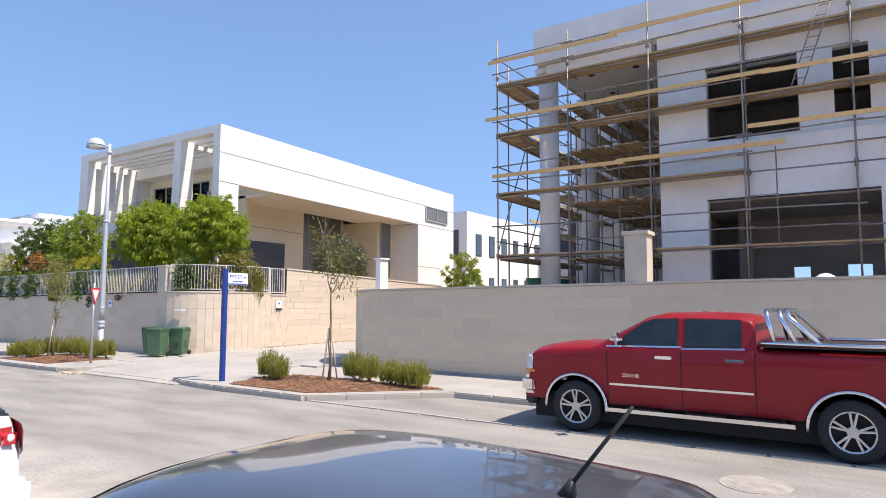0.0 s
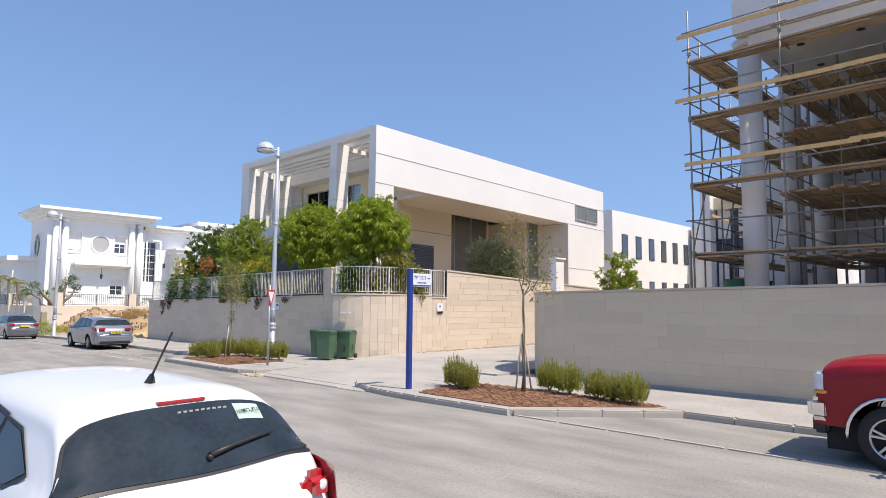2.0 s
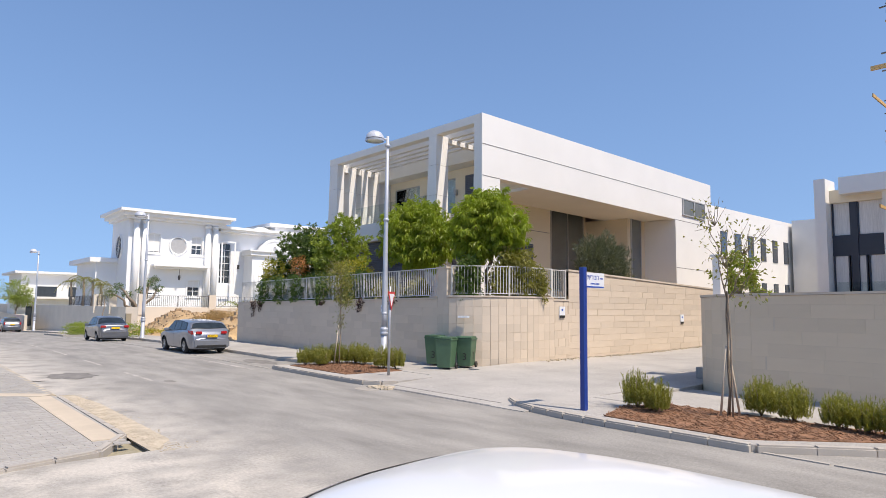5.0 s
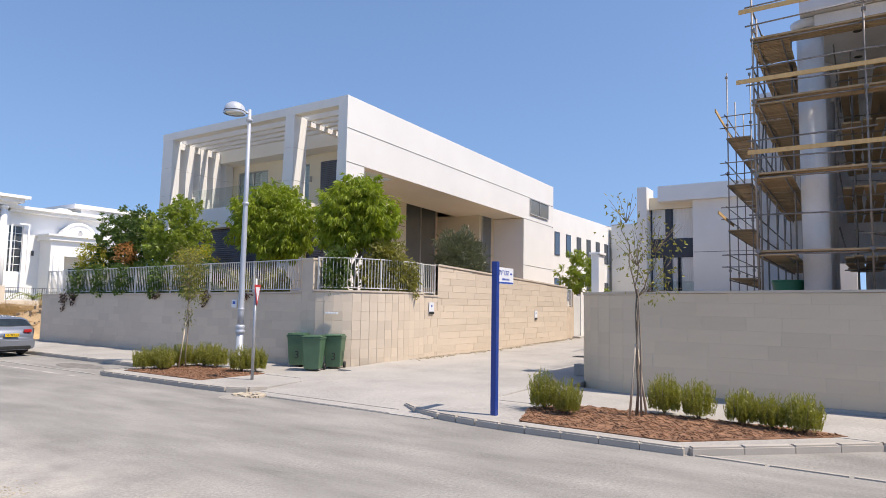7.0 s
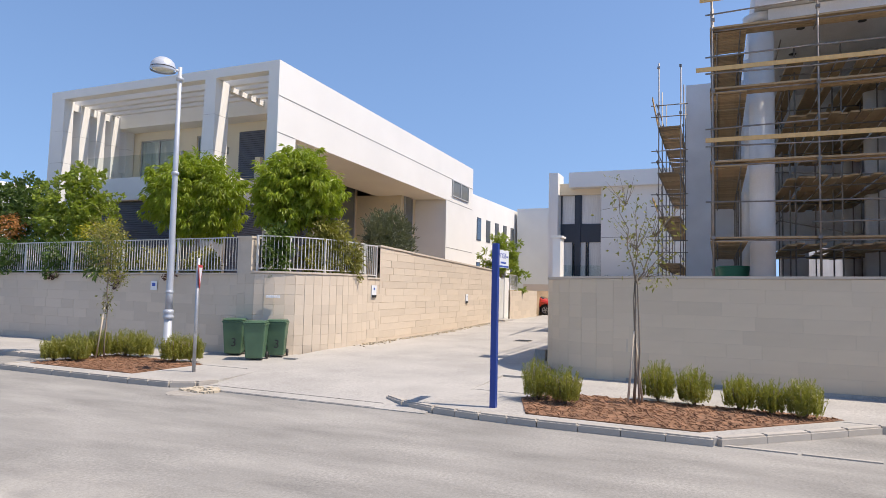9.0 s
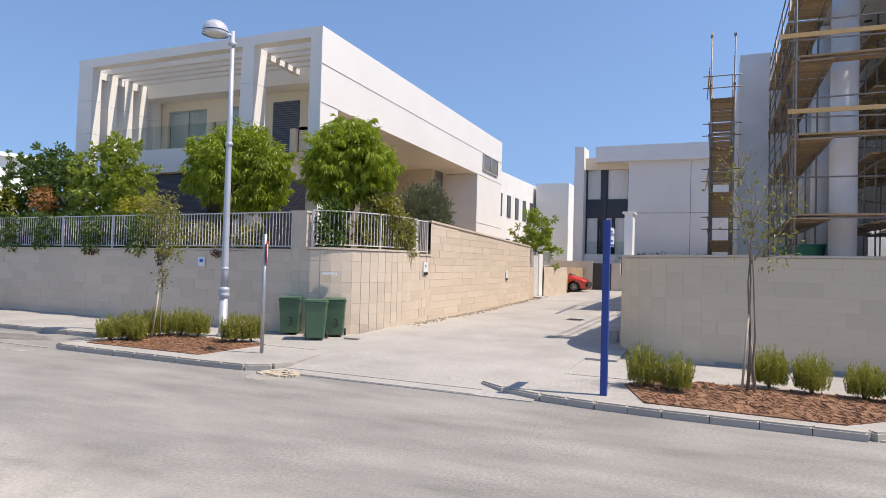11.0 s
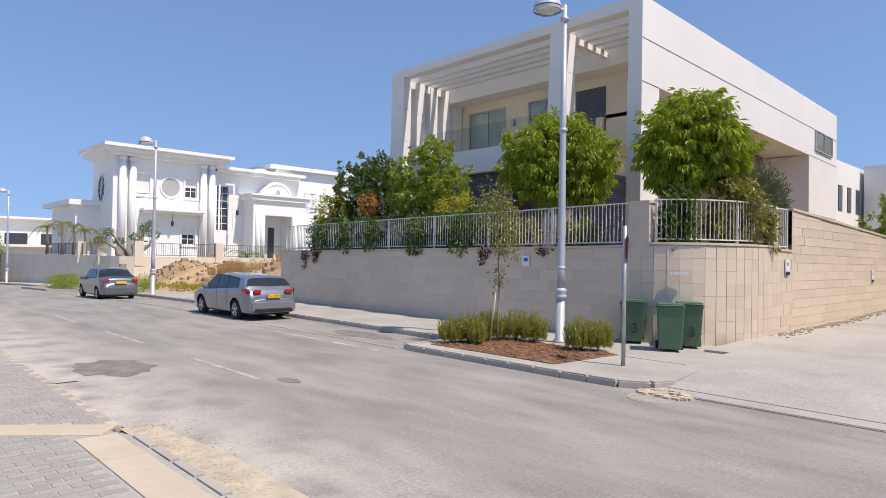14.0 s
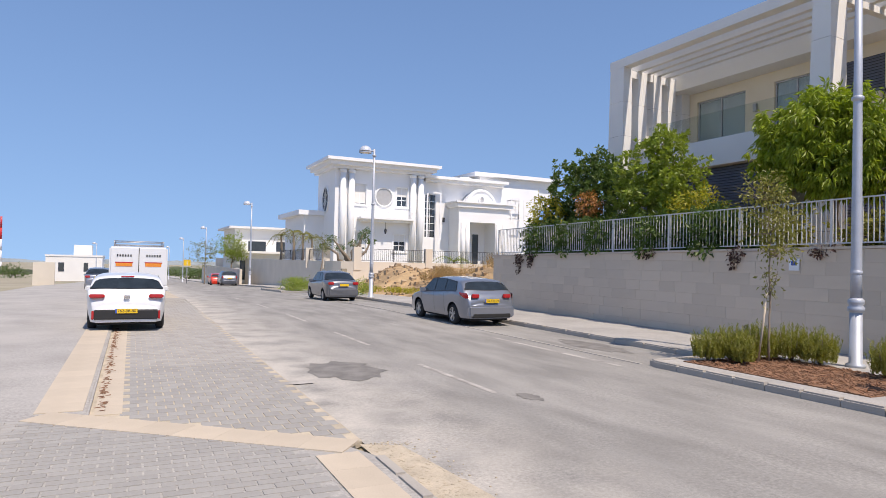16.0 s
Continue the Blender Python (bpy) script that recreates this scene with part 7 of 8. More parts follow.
# ---- street furniture ----
DOME = mat("dome enamel", (0.6, 0.62, 0.66), 0.3, 0.05, 2, 30, 0, metal=0.2)
def street_lamp(x, y, z, h):
    t = thing("street_lamp", "grey tapered street lamp with a dome head", "street lamp", pose(x, y, z), group="street lamps")
    bm = bmesh.new()
    tube(bm, [(0, 0, 0), (0, 0, 0.05), (0, 0, 0.08), (0, 0, 1.05)], [0.17, 0.17, 0.115, 0.105], 16)
    part("base", bm, LAMP_G, t)
    bm = bmesh.new()
    tube(bm, [(0, 0, 1.02), (0, 0, 1.06), (0, 0, 1.12), (0, 0, 1.16), (0, 0, 1.2), (0, 0, 1.26), (0, 0, 1.3)], [0.1, 0.145, 0.145, 0.11, 0.14, 0.14, 0.1], 16)
    part("collar", bm, LAMP_G, t)
    bm = bmesh.new()
    tube(bm, [(0, 0, 1.3), (0, 0, 1.75), (0, 0, h * 0.62), (0, 0, h)], [0.1, 0.095, 0.075, 0.055], 14)
    part("pole", bm, LAMP_G, t)
    for zz in (1.72, h * 0.62, h - 0.4):
        bm = bmesh.new()
        tube(bm, [(0, 0, zz), (0, 0, zz + 0.03), (0, 0, zz + 0.09), (0, 0, zz + 0.12)], [0.07, 0.105, 0.105, 0.06], 14)
        part("ring", bm, LAMP_G, t)
    bm = bmesh.new()
    tube(bm, [(0, 0, h - 0.12), (-0.16, 0.08, h - 0.1)], 0.04, 8)
    part("arm", bm, LAMP_G, t)
    bm = bmesh.new()
    ball(bm, (-0.42, 0.2, h - 0.12), 0.33, 20, 14, (1.0, 1.0, 0.9))
    bmesh.ops.delete(bm, geom=[v for v in bm.verts if v.co.z < h - 0.17], context="VERTS")
    for f in bm.faces:
        f.smooth = True
    hd = part("head", bm, DOME, t)
    bm = bmesh.new()
    tube(bm, [(-0.42, 0.2, h - 0.21), (-0.42, 0.2, h - 0.15)], [0.335, 0.34], 22, cap=False)
    part("rim", bm, LAMP_G, hd)
    bm = bmesh.new()
    ball(bm, (-0.42, 0.2, h - 0.17), 0.29, 16, 8, (1, 1, 0.22))
    part("lens", bm, LIGHT_C, hd)
    return t


for a in ((12.67, 23.85, 0.12, 8.1), (11.68, 48.15, 0.0, 7.8), (10.6, 79.6, -0.65, 7.9), (9.8, 113, -1.8, 8.0), (8.8, 142, -2.7, 8.0), (8.5, 185, -3.7, 8.0), (-5.5, 150, -2.9, 7.0)):
    street_lamp(*a)
t = thing("street_name_post", "square blue post with a white street-name plate", "sign post", pose(10.24, 13.57, 0.1))
bm = boxes((-0.055, 0.055, -0.055, 0.055, 0, 2.9))
part("post", bm, BLUE, t, bevel=0.008)
p = part("name_plate", boxes((0.06, 0.72, -0.012, 0.006, 2.48, 2.8)), SIGNW, t, "white street-name plate")
text_part("street_name", "\u05ea\u05d9\u05e8\u05d5\u05e0\u05d4", 0.15, SIGNB, p, pose(0.33, -0.0135, 2.7, 90, 0, 0))
for k in range(7):
    part("lettering", boxes((0.24 + k * 0.045, 0.27 + k * 0.045, -0.016, -0.012, 2.555, 2.59)), SIGNB, p)
part("lettering", boxes((0.58, 0.66, -0.016, -0.012, 2.67, 2.70)), SIGNB, p)
part("plate_stripe", boxes((0.08, 0.70, -0.016, -0.012, 2.49, 2.52)), SIGNB, p)
t = thing("yield_sign", "grey pole with a worn give-way triangle", "road sign", pose(10.88, 21.1, 0.1))
bm = bmesh.new()
tube(bm, [(0, 0, 0), (0, 0, 2.65)], 0.04, 12)
part("pole", bm, STEEL, t)
def tri_plate(r, off, material, name):
    bm = bmesh.new()
    prs = [(r * math.cos(a), r * math.sin(a)) for a in (math.radians(-90), math.radians(30), math.radians(150))]
    f = [bm.verts.new((0.82 * u + 0.57 * off, 0.57 * u - 0.82 * off, 2.3 + w)) for u, w in prs]
    b = [bm.verts.new((0.82 * u + 0.57 * (off - 0.004), 0.57 * u - 0.82 * (off - 0.004), 2.3 + w)) for u, w in prs]
    bm.faces.new(f)
    bm.faces.new(b[::-1])
    for i in range(3):
        bm.faces.new((b[i], b[(i + 1) % 3], f[(i + 1) % 3], f[i]))
    return part(name, bm, material, t)
tri_plate(0.38, 0.05, SIGNR, "plate")
tri_plate(0.25, 0.056, SIGNW, "plate_centre")


def bin_(x, y, turn, label, marks=True):
    b = thing("wheelie_bin", label, "bin", pose(x, y, 0.12, 0, 0, turn) @ Matrix.Scale(0.98, 4), group="wheelie bins")
    bm = bmesh.new()
    v = box(bm, -0.29, 0.29, -0.34, 0.34, 0.06, 0.98)
    for q in v:
        if q.co.z < 0.5:
            q.co.x *= 0.8
            q.co.y *= 0.76
    part("body", bm, BIN, b, bevel=0.03)
    bm = bmesh.new()
    blob(bm, (0, 0, 0.985), (0.62, 0.72, 0.06), 0.3)
    part("rim", bm, BIN, b)
    bm = bmesh.new()
    blob(bm, (0, -0.02, 1.035), (0.6, 0.7, 0.07), 0.45)
    part("lid", bm, BIN, b, "closed green lid")
    bm = bmesh.new()
    tube(bm, [(-0.26, 0.4, 0.98), (0.26, 0.4, 0.98)], 0.018, 8)
    part("handle", bm, BIN, b)
    for s in (-1, 1):
        bm = bmesh.new()
        tube(bm, [(s * 0.24, 0.3, 0.1), (s * 0.3, 0.3, 0.1)], 0.1, 14)
        part("wheel", bm, BLACK, b)
    if marks:
        text_part("number", "3", 0.34, BLACK, b, pose(0.04, -0.317, 0.38, 86, 0, 0))
        for s in (-1, 1):
            text_part("number", "3", 0.34, BLACK, b, pose(s * 0.276, -0.05, 0.42, 90, 0, s * 90))
bin_(13.5, 21.5, -60, "dark green wheelie bin on the pavement", False)
bin_(14.4, 21.5, -60, "dark green wheelie bin with a painted number")
bin_(14.1, 22.75, -62, "dark green wheelie bin beside the wall with painted marks")
t = thing("bus_stop_sign", "yellow bus stop flag on a pole", "road sign", pose(7.9, 120, road_z(120)))
bm = bmesh.new()
tube(bm, [(0, 0, 0), (0, 0, 3.4)], 0.06, 8)
part("pole", bm, STEEL, t)
part("flag", boxes((-0.5, 0.5, -0.04, 0.0, 2.7, 3.6)), PLATE_Y, t)
# notices and plates on the walls
for x, z, w, h in ((18.66, 2.0, 0.32, 0.42), (27.5, 1.7, 0.3, 0.42)):
    t = thing("wall_notice", "small white notice plate on the driveway wall", "sign", pose(x, 20.8, z))
    part("plate", boxes((-w / 2, w / 2, -0.02, 0.0, -h / 2, h / 2)), SIGNW, t)
    part("lettering", boxes((-w * .12, w * .12, -0.024, -0.02, h * 0.1, h * 0.3)), SIGNB, t)
    part("footer", boxes((-w / 2, w / 2, -0.024, -0.02, -h / 2, -h / 2 + 0.09)), BLACK, t)
t = thing("wall_notice", "small square camera notice on the wall", "sign", pose(14.37, 26.3, 2.05))
part("plate", boxes((-0.02, 0.0, -0.13, 0.13, -0.14, 0.14)), SIGNW, t)
part("symbol", boxes((-0.024, -0.02, -0.07, 0.07, -0.02, 0.08)), SIGNB, t)
for k, (x, y) in enumerate(((14.62, 21.85),)):
    t = thing("name_letters", "pale metal lettering on the curved wall", "sign", pose(x, y, 1.78, 0, 0, -62))
    for i in range(8):
        part("letter", boxes((-0.2 + i * 0.052, -0.165 + i * 0.052, -0.1, -0.02, 0, 0.075)), SIGNW, t)
t = thing("wall_valve_box", "pair of pale boxes on the site wall's corner", "box", pose(16.8, 14.6, 0.24))
part("box", boxes((0, 0.3, -0.3, 0.0, 0, 0.3)), CONCRETE, t)
for i, (x, y) in enumerate(((21.5, 9.6), (22.4, 9.5), (23.0, 9.7), (20.6, 9.5))):
    t = thing("tub", "green plastic mixing tub on the building site", "tub", pose(x, y, 2.15), group="site tubs")
    bm = bmesh.new()
    tube(bm, [(0, 0, 0), (0, 0, 0.85)], [0.32, 0.45], 14, cap=False)
    part("body", bm, mat("green tub plastic", (0.02, 0.16, 0.09), 0.5, 0.1) if "green tub plastic" not in bpy.data.materials else bpy.data.materials["green tub plastic"], t)
    bm = bmesh.new()
    tube(bm, [(0, 0, 0.83), (0, 0, 0.88)], 0.46, 14)
    part("rim", bm, bpy.data.materials["green tub plastic"], t)
t = thing("white_sack", "white sack lying behind the site wall", "sack", pose(15.6, 0.4, 2.0))
bm = bmesh.new()
ball(bm, (0, 0, 0.52), 0.3, 12, 8, (1, 0.9, 0.95))
part("bag", bm, SIGNW, t)

# ---- road markings, patches and covers ----
PAINT = mat("worn road paint", (0.40, 0.37, 0.335), 0.9, 0.35, 3, 60, 0.2)
TAR = mat("dark asphalt patch", (0.20, 0.187, 0.17), 0.9, 0.25, 3, 70, 0.4)
IRON = mat("dusty iron cover", (0.34, 0.31, 0.27), 0.8, 0.2, 6, 60, 0.4)
def mark(name, pts, material, label, z=0.004):
    bm = bmesh.new()
    f = bm.faces.new([bm.verts.new((x, y, road_z(y) + z)) for x, y in pts])
    if f.normal.z < 0:
        f.normal_flip()
    bm.normal_update()
    return struct(name, bm, material, label, "road marking")
for y in (26.0, 41.0):
    mark("edge_line", [(8.82, y), (8.93, y), (8.93, y + 15), (8.82, y + 15)], PAINT, "worn white edge line along the parking lane")
for y in (24.6, 30.2, 36.0, 42.0, 48.0):
    mark("lane_dash", [(5.22, y), (5.32, y), (5.32, y + 2.8), (5.22, y + 2.8)], PAINT, "worn white dash in the middle of the road")
rng = random.Random(8)
def ragged(cx, cy, rx, ry, n=26):
    return [(cx + rx * math.cos(a) * rng.uniform(.7, 1.12), cy + ry * math.sin(a) * rng.uniform(.7, 1.12)) for a in (2 * math.pi * i / n for i in range(n))]
mark("road_patch", ragged(3.75, 27.2, 0.75, 1.0), TAR, "dark ragged asphalt patch", 0.005)
mark("road_patch", ragged(5.6, 24.2, 0.16, 0.3), TAR, "small dark asphalt patch", 0.005)
mark("road_patch", ragged(10.3, 28.6, 0.5, 1.3), TAR, "damp dark stain in the parking lane", 0.005)
mark("bay_mark", [(2.05, 26.15), (2.95, 26.15), (2.95, 26.35), (2.05, 26.35)], PAINT, "short white bay mark", 0.016)
for x, y, r in ((9.15, 19.6, 0.36), (8.0, 0.9, 0.4)):
    bm = bmesh.new()
    tube(bm, [(x, y, -0.01), (x, y, 0.008)], r, 24)
    tube(bm, [(x, y, 0.0), (x, y, 0.012)], r * 0.86, 24)
    struct("manhole_cover", bm, IRON, "round dusty iron manhole cover in the road", "manhole cover")
bm = bmesh.new()
for _ in range(160):
    a, q = rng.uniform(0, 6.28), rng.random() ** .5
    x, y, s = 9.5 + 0.28 * q * math.cos(a), 19.55 + 0.42 * q * math.sin(a), rng.uniform(.015, .05)
    box(bm, x - s, x + s, y - s, y + s, -0.01, s * 0.9)
tagged(part("rubble", bm, DUST, None), "broken concrete rubble at the kerb end", "rubble", kind="stuff")
bm = bmesh.new()
for _ in range(2200):
    y = rng.uniform(15.5, 22.8)
    x, s = 2.62 + abs(rng.gauss(0, .22)), rng.uniform(.004, .011)
    box(bm, x - s, x + s, y - s, y + s, -0.005, s)
tagged(part("gutter_grit", bm, DUST, None), "sandy grit lying in the gutter", "grit", kind="stuff")
bm = bmesh.new()
for _ in range(260):
    y = rng.uniform(25.2, 35)
    x, s = 0.05 + abs(rng.gauss(0, .05)), rng.uniform(.012, .035)
    beam(bm, (x - s, y, 0.02), (x + s, y + rng.uniform(-s, s), 0.03), s, 0.004)
tagged(part("leaf_litter", bm, SOIL, None), "dry brown leaves along the bay edge", "leaf litter", kind="stuff")
bm = bmesh.new()
for _ in range(420):
    x = rng.uniform(17.3, 32)
    y, s = 20.78 - abs(rng.gauss(0, .18)), rng.uniform(.012, .04)
    box(bm, x - s, x + s, y - s, y + s, drive_z(x) - 0.01, drive_z(x) + s)
tagged(part("wall_debris", bm, DUST, None), "earth crumbs and leaves at the wall's foot", "debris", kind="stuff")
for x in (9.62, 9.95):
    bm = bmesh.new()
    prism(bm, [(x, 15.6), (x + 0.03, 15.6), (x + 0.03, 20.0), (x, 20.0)], 0.0, drive_z(x) + 0.006)
    struct("gutter_joint", bm, JOINT, "groove of the lowered kerb across the driveway", "joint")
t = thing("drain_grate", "small square iron grate in the driveway", "grate", pose(22.6, 16.6, drive_z(22.6)))
part("frame", boxes((-0.3, 0.3, -0.3, 0.3, -0.02, 0.012)), IRON, t)
part("grid", boxes(*[(-0.25 + i * 0.1, -0.19 + i * 0.1, -0.26, 0.26, 0.012, 0.02) for i in range(6)]), BLACK, t)



# ---- stones, kerbs and pavers ----
def chamfer_box(L, H, D, ch=0.003):
    """A stone: length along x, height along z, its face at y = -D."""
    bm = bmesh.new()
    b = [bm.verts.new(p) for p in ((0, 0, 0), (L, 0, 0), (L, 0, H), (0, 0, H))]
    m = [bm.verts.new(p) for p in ((0, -D + ch, 0), (L, -D + ch, 0), (L, -D + ch, H), (0, -D + ch, H))]
    f = [bm.verts.new(p) for p in ((ch, -D, ch), (L - ch, -D, ch), (L - ch, -D, H - ch), (ch, -D, H - ch))]
    bm.faces.new(f)
    for i in range(4):
        j = (i + 1) % 4
        bm.faces.new((b[i], b[j], m[j], m[i]))
        bm.faces.new((m[i], m[j], f[j], f[i]))
    return bm


def lay(parent, name, x, y, rz, length, z0, top, course, sizes, material, seed, depth=0.010, joint=0.004, skip=None):
    """Courses of stones on a wall face that starts at (x, y) and runs along local x; top a function of the run."""
    rng = random.Random(seed)
    meshes = {}
    c, s = math.cos(radians(rz)), math.sin(radians(rz))
    z = z0
    while z < max(top(0), top(length)) - 0.06:
        u = -rng.uniform(0, sizes[-1])
        while u < length - 0.02:
            L = rng.choice(sizes)
            a, b = max(0.0, u), min(length, u + L)
            t = min(top(a), top(b))
            H = min(course, t - z)
            if b - a > 0.08 and H > 0.06 and not (skip and skip(a, b, z)):
                key = (round(b - a, 1) if b - a != L else L, round(H, 2))
                if key not in meshes:
                    meshes[key] = mesh_of(chamfer_box(key[0] - joint, key[1] - joint, 0.1), "stone", material)
                k = rng.uniform(0.9, 1.12) * depth
                me = meshes[key]
                ob = piece(name, me, parent, pose(x + c * a, y + s * a, z, 0, 0, rz) @ Matrix.Translation((0, 0.1 - k, 0)))
            u += L
        z += course


lay(wall_street, "stone", 14.4, 40.2, -90, 17.2, 0.02, lambda u: wall_top(40.2 - u), 0.3, (0.6, 0.8, 1.1), STONE, 1, joint=0.003, depth=0.006)
lay(wall_drive, "stone", 19.1, 20.83, 0, 12.3, 0.12, lambda u: 3.56 - 0.036 * u, 0.25, (0.9, 1.4, 1.9), STONE, 2, joint=0.009)
lay(wall_drive, "stone", 18.25, 20.83, 0, 0.85, 0.12, lambda u: 2.42, 0.3, (0.4, 0.45), STONE, 3)
lay(wall_drive, "stone", 34.4, 20.83, 0, 5.8, 0.3, lambda u: 2.1, 0.3, (0.6, 0.8, 1.1), STONE, 4)
lay(wall_site, "stone", 14.85, 12.2, -90, 24.2, 0.2, lambda u: 2.47 + 0.012 * (1.8 + u), 0.3, (0.7, 0.9, 1.2), STONE_B, 5, joint=0.002, depth=0.003)
# tiles round the curve
line = [(14.4, 23.0), (14.4, 22.7)] + ARC[1:] + [(18.25, 20.83)]
acc, pts = 0.0, []
for (xa, ya), (xb, yb) in zip(line, line[1:]):
    pts.append((acc, xa, ya, xb, yb))
    acc += math.dist((xa, ya), (xb, yb))
TILE = mesh_of(chamfer_box(0.295, 0.295, 0.1, 0.003), "tile", STONE)
u = 0.0
while u < acc - 0.2:
    for s0, xa, ya, xb, yb in pts:
        d = math.dist((xa, ya), (xb, yb))
        if s0 <= u + 0.15 < s0 + d:
            f = (u - s0) / d
            break
    rz = math.degrees(math.atan2(yb - ya, xb - xa))
    for k in range(8):
        piece("tile", TILE, wall_curve, pose(xa + (xb - xa) * f, ya + (yb - ya) * f, 0.08 + 0.3 * k, 0, 0, rz) @ Matrix.Translation((0, 0.1 - 0.012, 0)))
    u += 0.297
for i, ((xa, ya), (xb, yb)) in enumerate(zip(WR_ARC, WR_ARC[1:])):
    d = math.dist((xa, ya), (xb, yb))
    me = mesh_of(chamfer_box(d - 0.002, 0.298, 0.1, 0.002), "stone", STONE_B)
    rz = math.degrees(math.atan2(ya - yb, xa - xb))
    for k in range(8):
        piece("stone", me, wall_site, pose(xb, yb, 0.05 + 0.3 * k, 0, 0, rz) @ Matrix.Translation((0, 0.1 - 0.006, 0)))


def kerb_line(parent, pts, top=0.125, w=0.17, step=1.0):
    for (xa, ya), (xb, yb) in zip(pts, pts[1:]):
        d = math.dist((xa, ya), (xb, yb))
        n = max(1, round(d / step))
        bm = bmesh.new()
        v = box(bm, 0.006, d / n - 0.006, -w / 2, w / 2, -0.08, top)
        bmesh.ops.bevel(bm, geom=[e for e in bm.edges if min(q.co.z for q in e.verts) > 0], offset=0.025, segments=2, affect="EDGES")
        me = mesh_of(bm, "kerb_stone", KERB)
        rz = math.degrees(math.atan2(yb - ya, xb - xa))
        for i in range(n):
            x, y = xa + (xb - xa) * i / n, ya + (yb - ya) * i / n
            piece("kerb_stone", me, parent, pose(x, y, road_z(y), 0, 0, rz))


kerbs = tagged(new("kerb"), "grey concrete kerb of single stones", "kerb", kind="structure")
kerb_line(kerbs, [(10.4, 15.7), (10.05, 15.2), (9.82, 14.5), (9.68, 13.6), (9.62, 12.6), (9.62, 10.0)], step=0.6)
kerb_line(kerbs, [(9.66, 9.95), (10.8, 8.7), (11.9, 7.55), (11.9, -12)])
kerb_line(kerbs, [(10.2, 19.8), (9.8, 19.95), (9.55, 20.4), (9.5, 21.5), (9.5, 25.7)], step=0.6)
kerb_line(kerbs, [(9.5, 25.78), (10.2, 25.85), (11.35, 25.9), (11.35, 60)])
kerb_line(kerbs, [(11.35, 60), (9.8, 61), (9.7, 68), (11.3, 69), (11.3, 100)])
kerb_line(kerbs, [(9.66, 9.9), (9.62, -12)], top=0.02, w=0.12)
kerb_line(kerbs, [(9.45, 26.0), (9.45, 58)], top=0.012, w=0.12)
kerb_line(kerbs, [(-0.4, 15.2), (1.9, 15.85), (2.5, 16.9), (2.55, 22.2)], top=0.07, w=0.14, step=0.6)
kerb_line(kerbs, [(-0.05, 25.0), (-0.05, 60)], top=0.058, w=0.05)


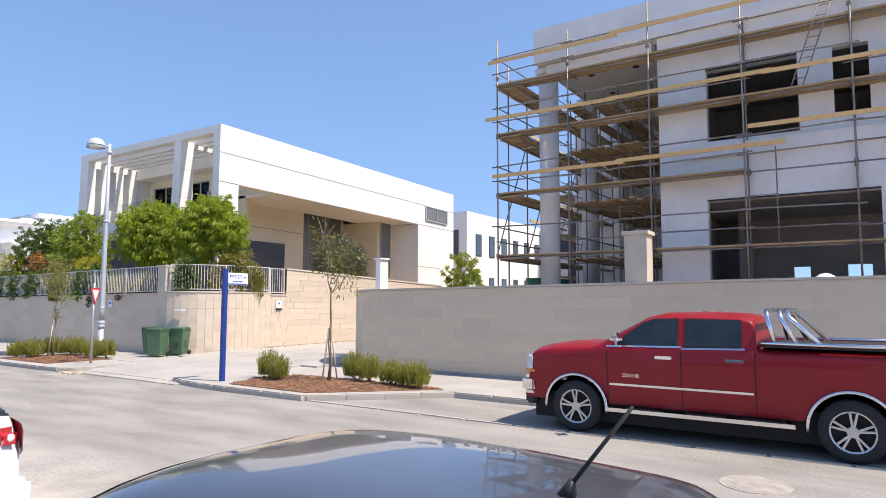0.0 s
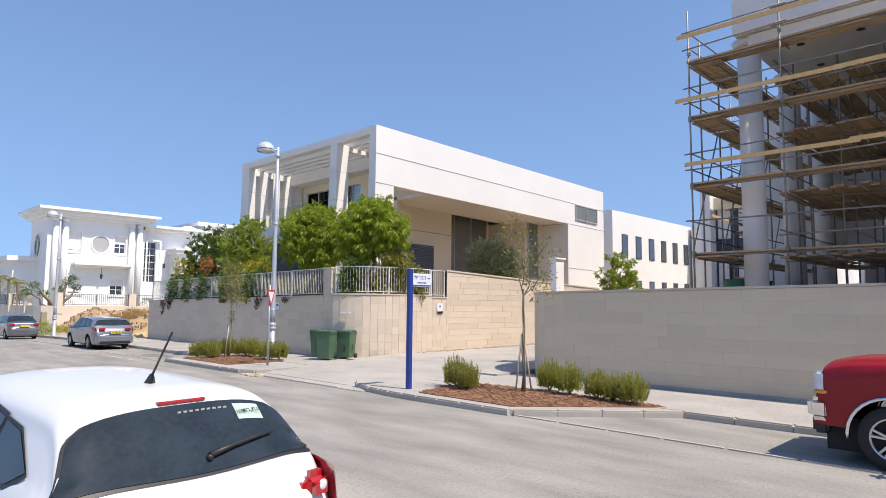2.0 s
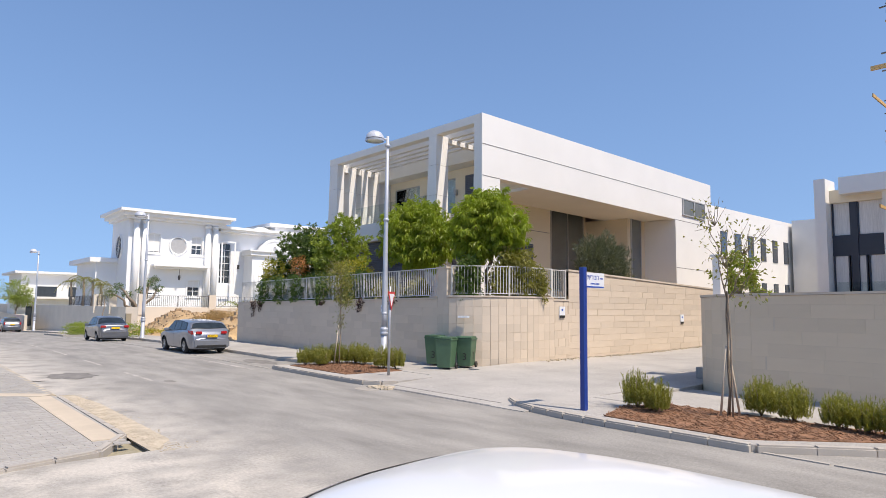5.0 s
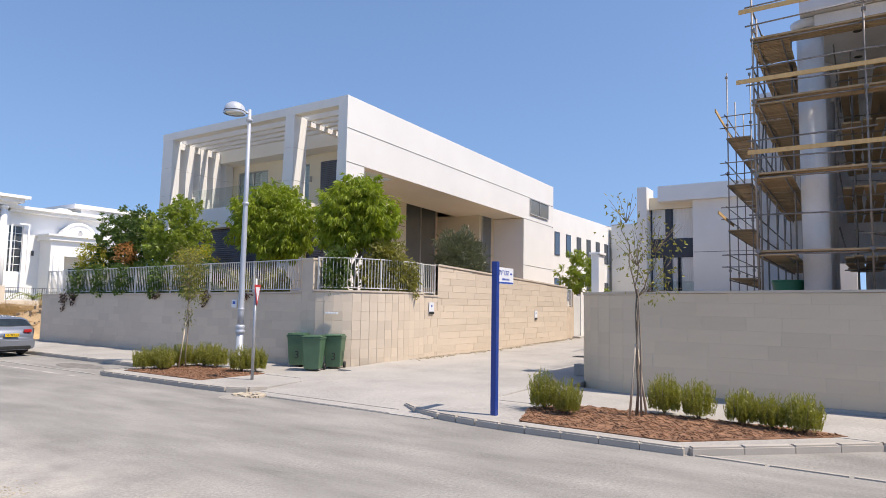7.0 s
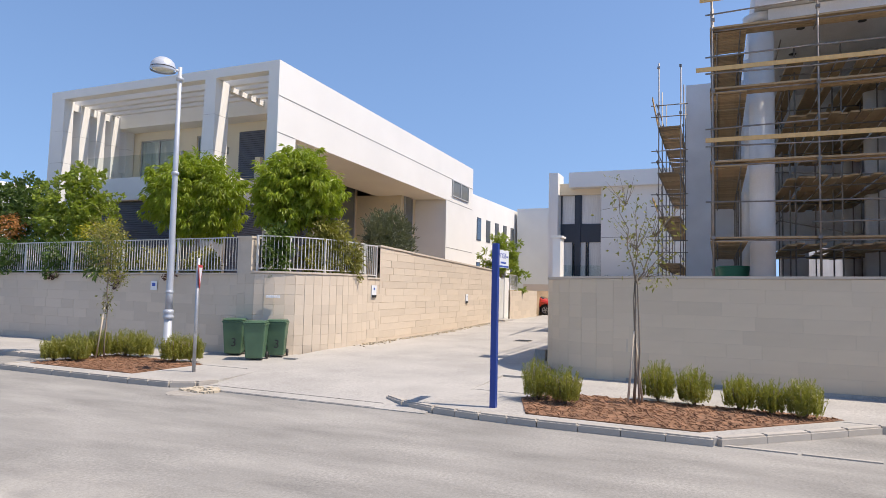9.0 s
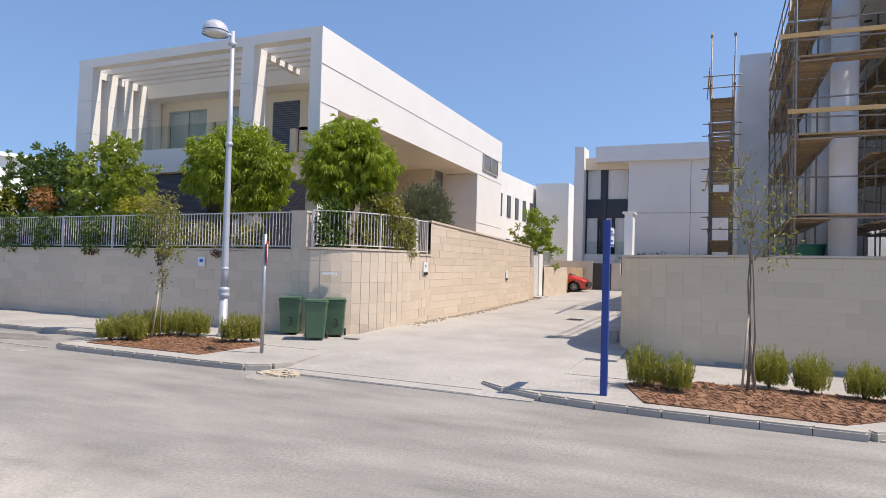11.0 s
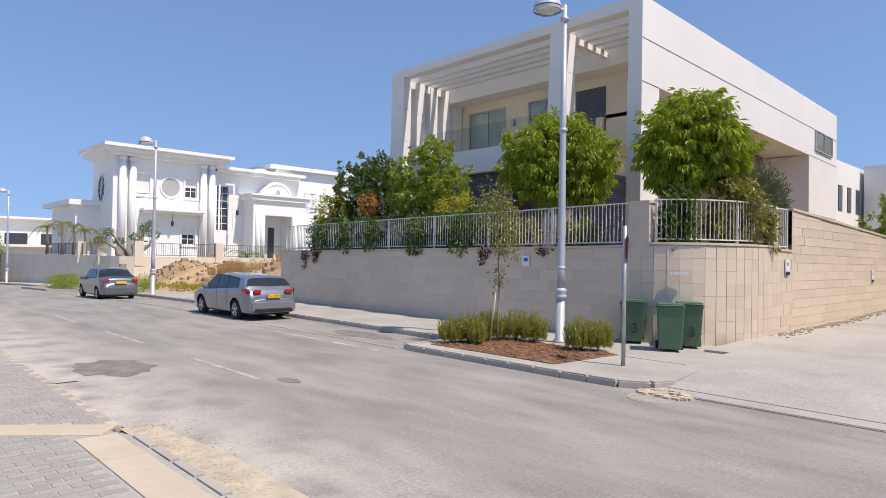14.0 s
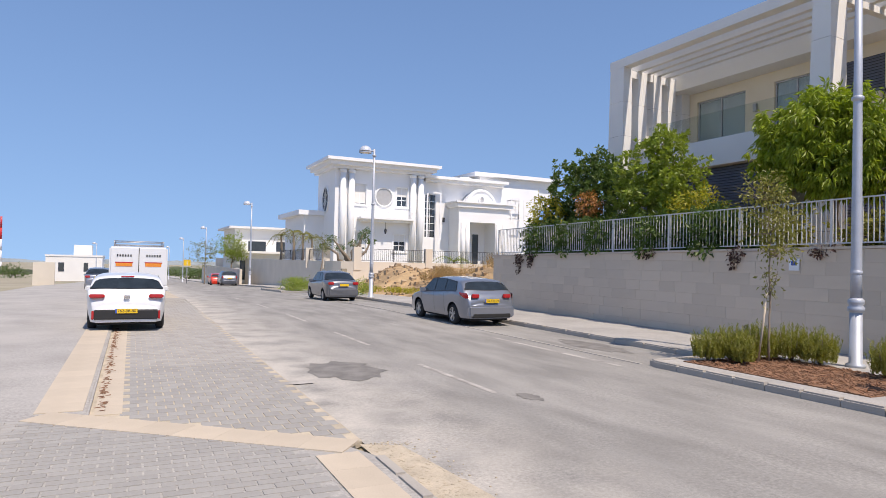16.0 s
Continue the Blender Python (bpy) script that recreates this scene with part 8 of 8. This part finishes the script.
def pave(parent, inside, x0, x1, y0, y1, bx, by, z, material, near, seed, name="paver"):
    """Blocks in staggered rows; those that near() picks are pieces, the rest one joined mesh."""
    rng = random.Random(seed)
    bm = bmesh.new()
    v = box(bm, -bx / 2 + 0.007, bx / 2 - 0.007, -by / 2 + 0.007, by / 2 - 0.007, -0.02, 0.0)
    for q in v:
        if q.co.z == 0:
            q.co.x *= 0.97
            q.co.y *= 0.97
    me = mesh_of(bm, name, material)
    rest, count = bmesh.new(), 0
    r = 0
    y = y0
    while y < y1:
        x = x0 + (bx / 2 if r % 2 else 0)
        while x < x1:
            if inside(x, y):
                if count < 300 and near(x, y):
                    piece(name, me, parent, pose(x, y, z + rng.uniform(-.002, .002), rng.uniform(-.4, .4), rng.uniform(-.4, .4), 0))
                    count += 1
                else:
                    dz = rng.uniform(-.002, .002)
                    a = [rest.verts.new((x + sx * (bx / 2 - 0.009), y + sy * (by / 2 - 0.009), z + dz)) for sx, sy in ((-1, -1), (1, -1), (1, 1), (-1, 1))]
                    b = [rest.verts.new((x + sx * (bx / 2 - 0.004), y + sy * (by / 2 - 0.004), z - 0.02)) for sx, sy in ((-1, -1), (1, -1), (1, 1), (-1, 1))]
                    rest.faces.new(a)
                    for i in range(4):
                        rest.faces.new((b[i], b[(i + 1) % 4], a[(i + 1) % 4], a[i]))
            x += bx
        y += by
        r += 1
    ob = part("paving", rest, PAVER_R if material is PAVER else material, parent)
    tagged(ob, kind="stuff")


PAVER_R = mat("grey pavers", (0.36, 0.34, 0.31), 0.9, 0.13, 2, 60, 0.3, island=0.5)
def edge_y(x):
    return np.interp(x, [-0.5, 2.45], [25.15, 22.72])
pave(bay_near, lambda x, y: 0.34 < x < 2.56 and y > edge_y(x) + 0.3, 0.4, 2.6, 22.9, 48, 0.21, 0.21, 0.0185, PAVER, lambda x, y: y < 28.5, 21)
pave(pave_near, lambda x, y: x < 2.42 and y < edge_y(x) - 0.35 and y > 15.9 + 0.3 * (x > 1.7) and not (x > 1.95 and y > 16.5), -3.2, 2.5, 16.0, 25.2, 0.24, 0.12, 0.0565, PAVER, lambda x, y: y > 20.5 and x > -0.6, 22)
def tan_band(pts, w, step=0.5, z=0.060):
    for (xa, ya), (xb, yb) in zip(pts, pts[1:]):
        d = math.dist((xa, ya), (xb, yb))
        n = max(1, round(d / step))
        bm = bmesh.new()
        box(bm, 0.001, d / n - 0.001, -w / 2, w / 2, -0.03, 0.0)
        me = mesh_of(bm, "tan_paver", PAVER_TAN)
        rz = math.degrees(math.atan2(yb - ya, xb - xa))
        for i in range(n):
            x, y = xa + (xb - xa) * i / n, ya + (yb - ya) * i / n
            piece("tan_paver", me, pave_near, pose(x, y, z + road_z(y), 0, 0, rz))
tan_band([(-0.34, 25.15), (-0.34, 44)], 0.5)
tan_band([(-0.55, 25.0), (2.4, 22.6)], 0.45, 0.5, 0.0615)
tan_band([(2.2, 22.4), (2.2, 16.6)], 0.42, 0.5, 0.063)
tan_band([(0.18, 25.0), (0.18, 40)], 0.3, 0.5, 0.022)
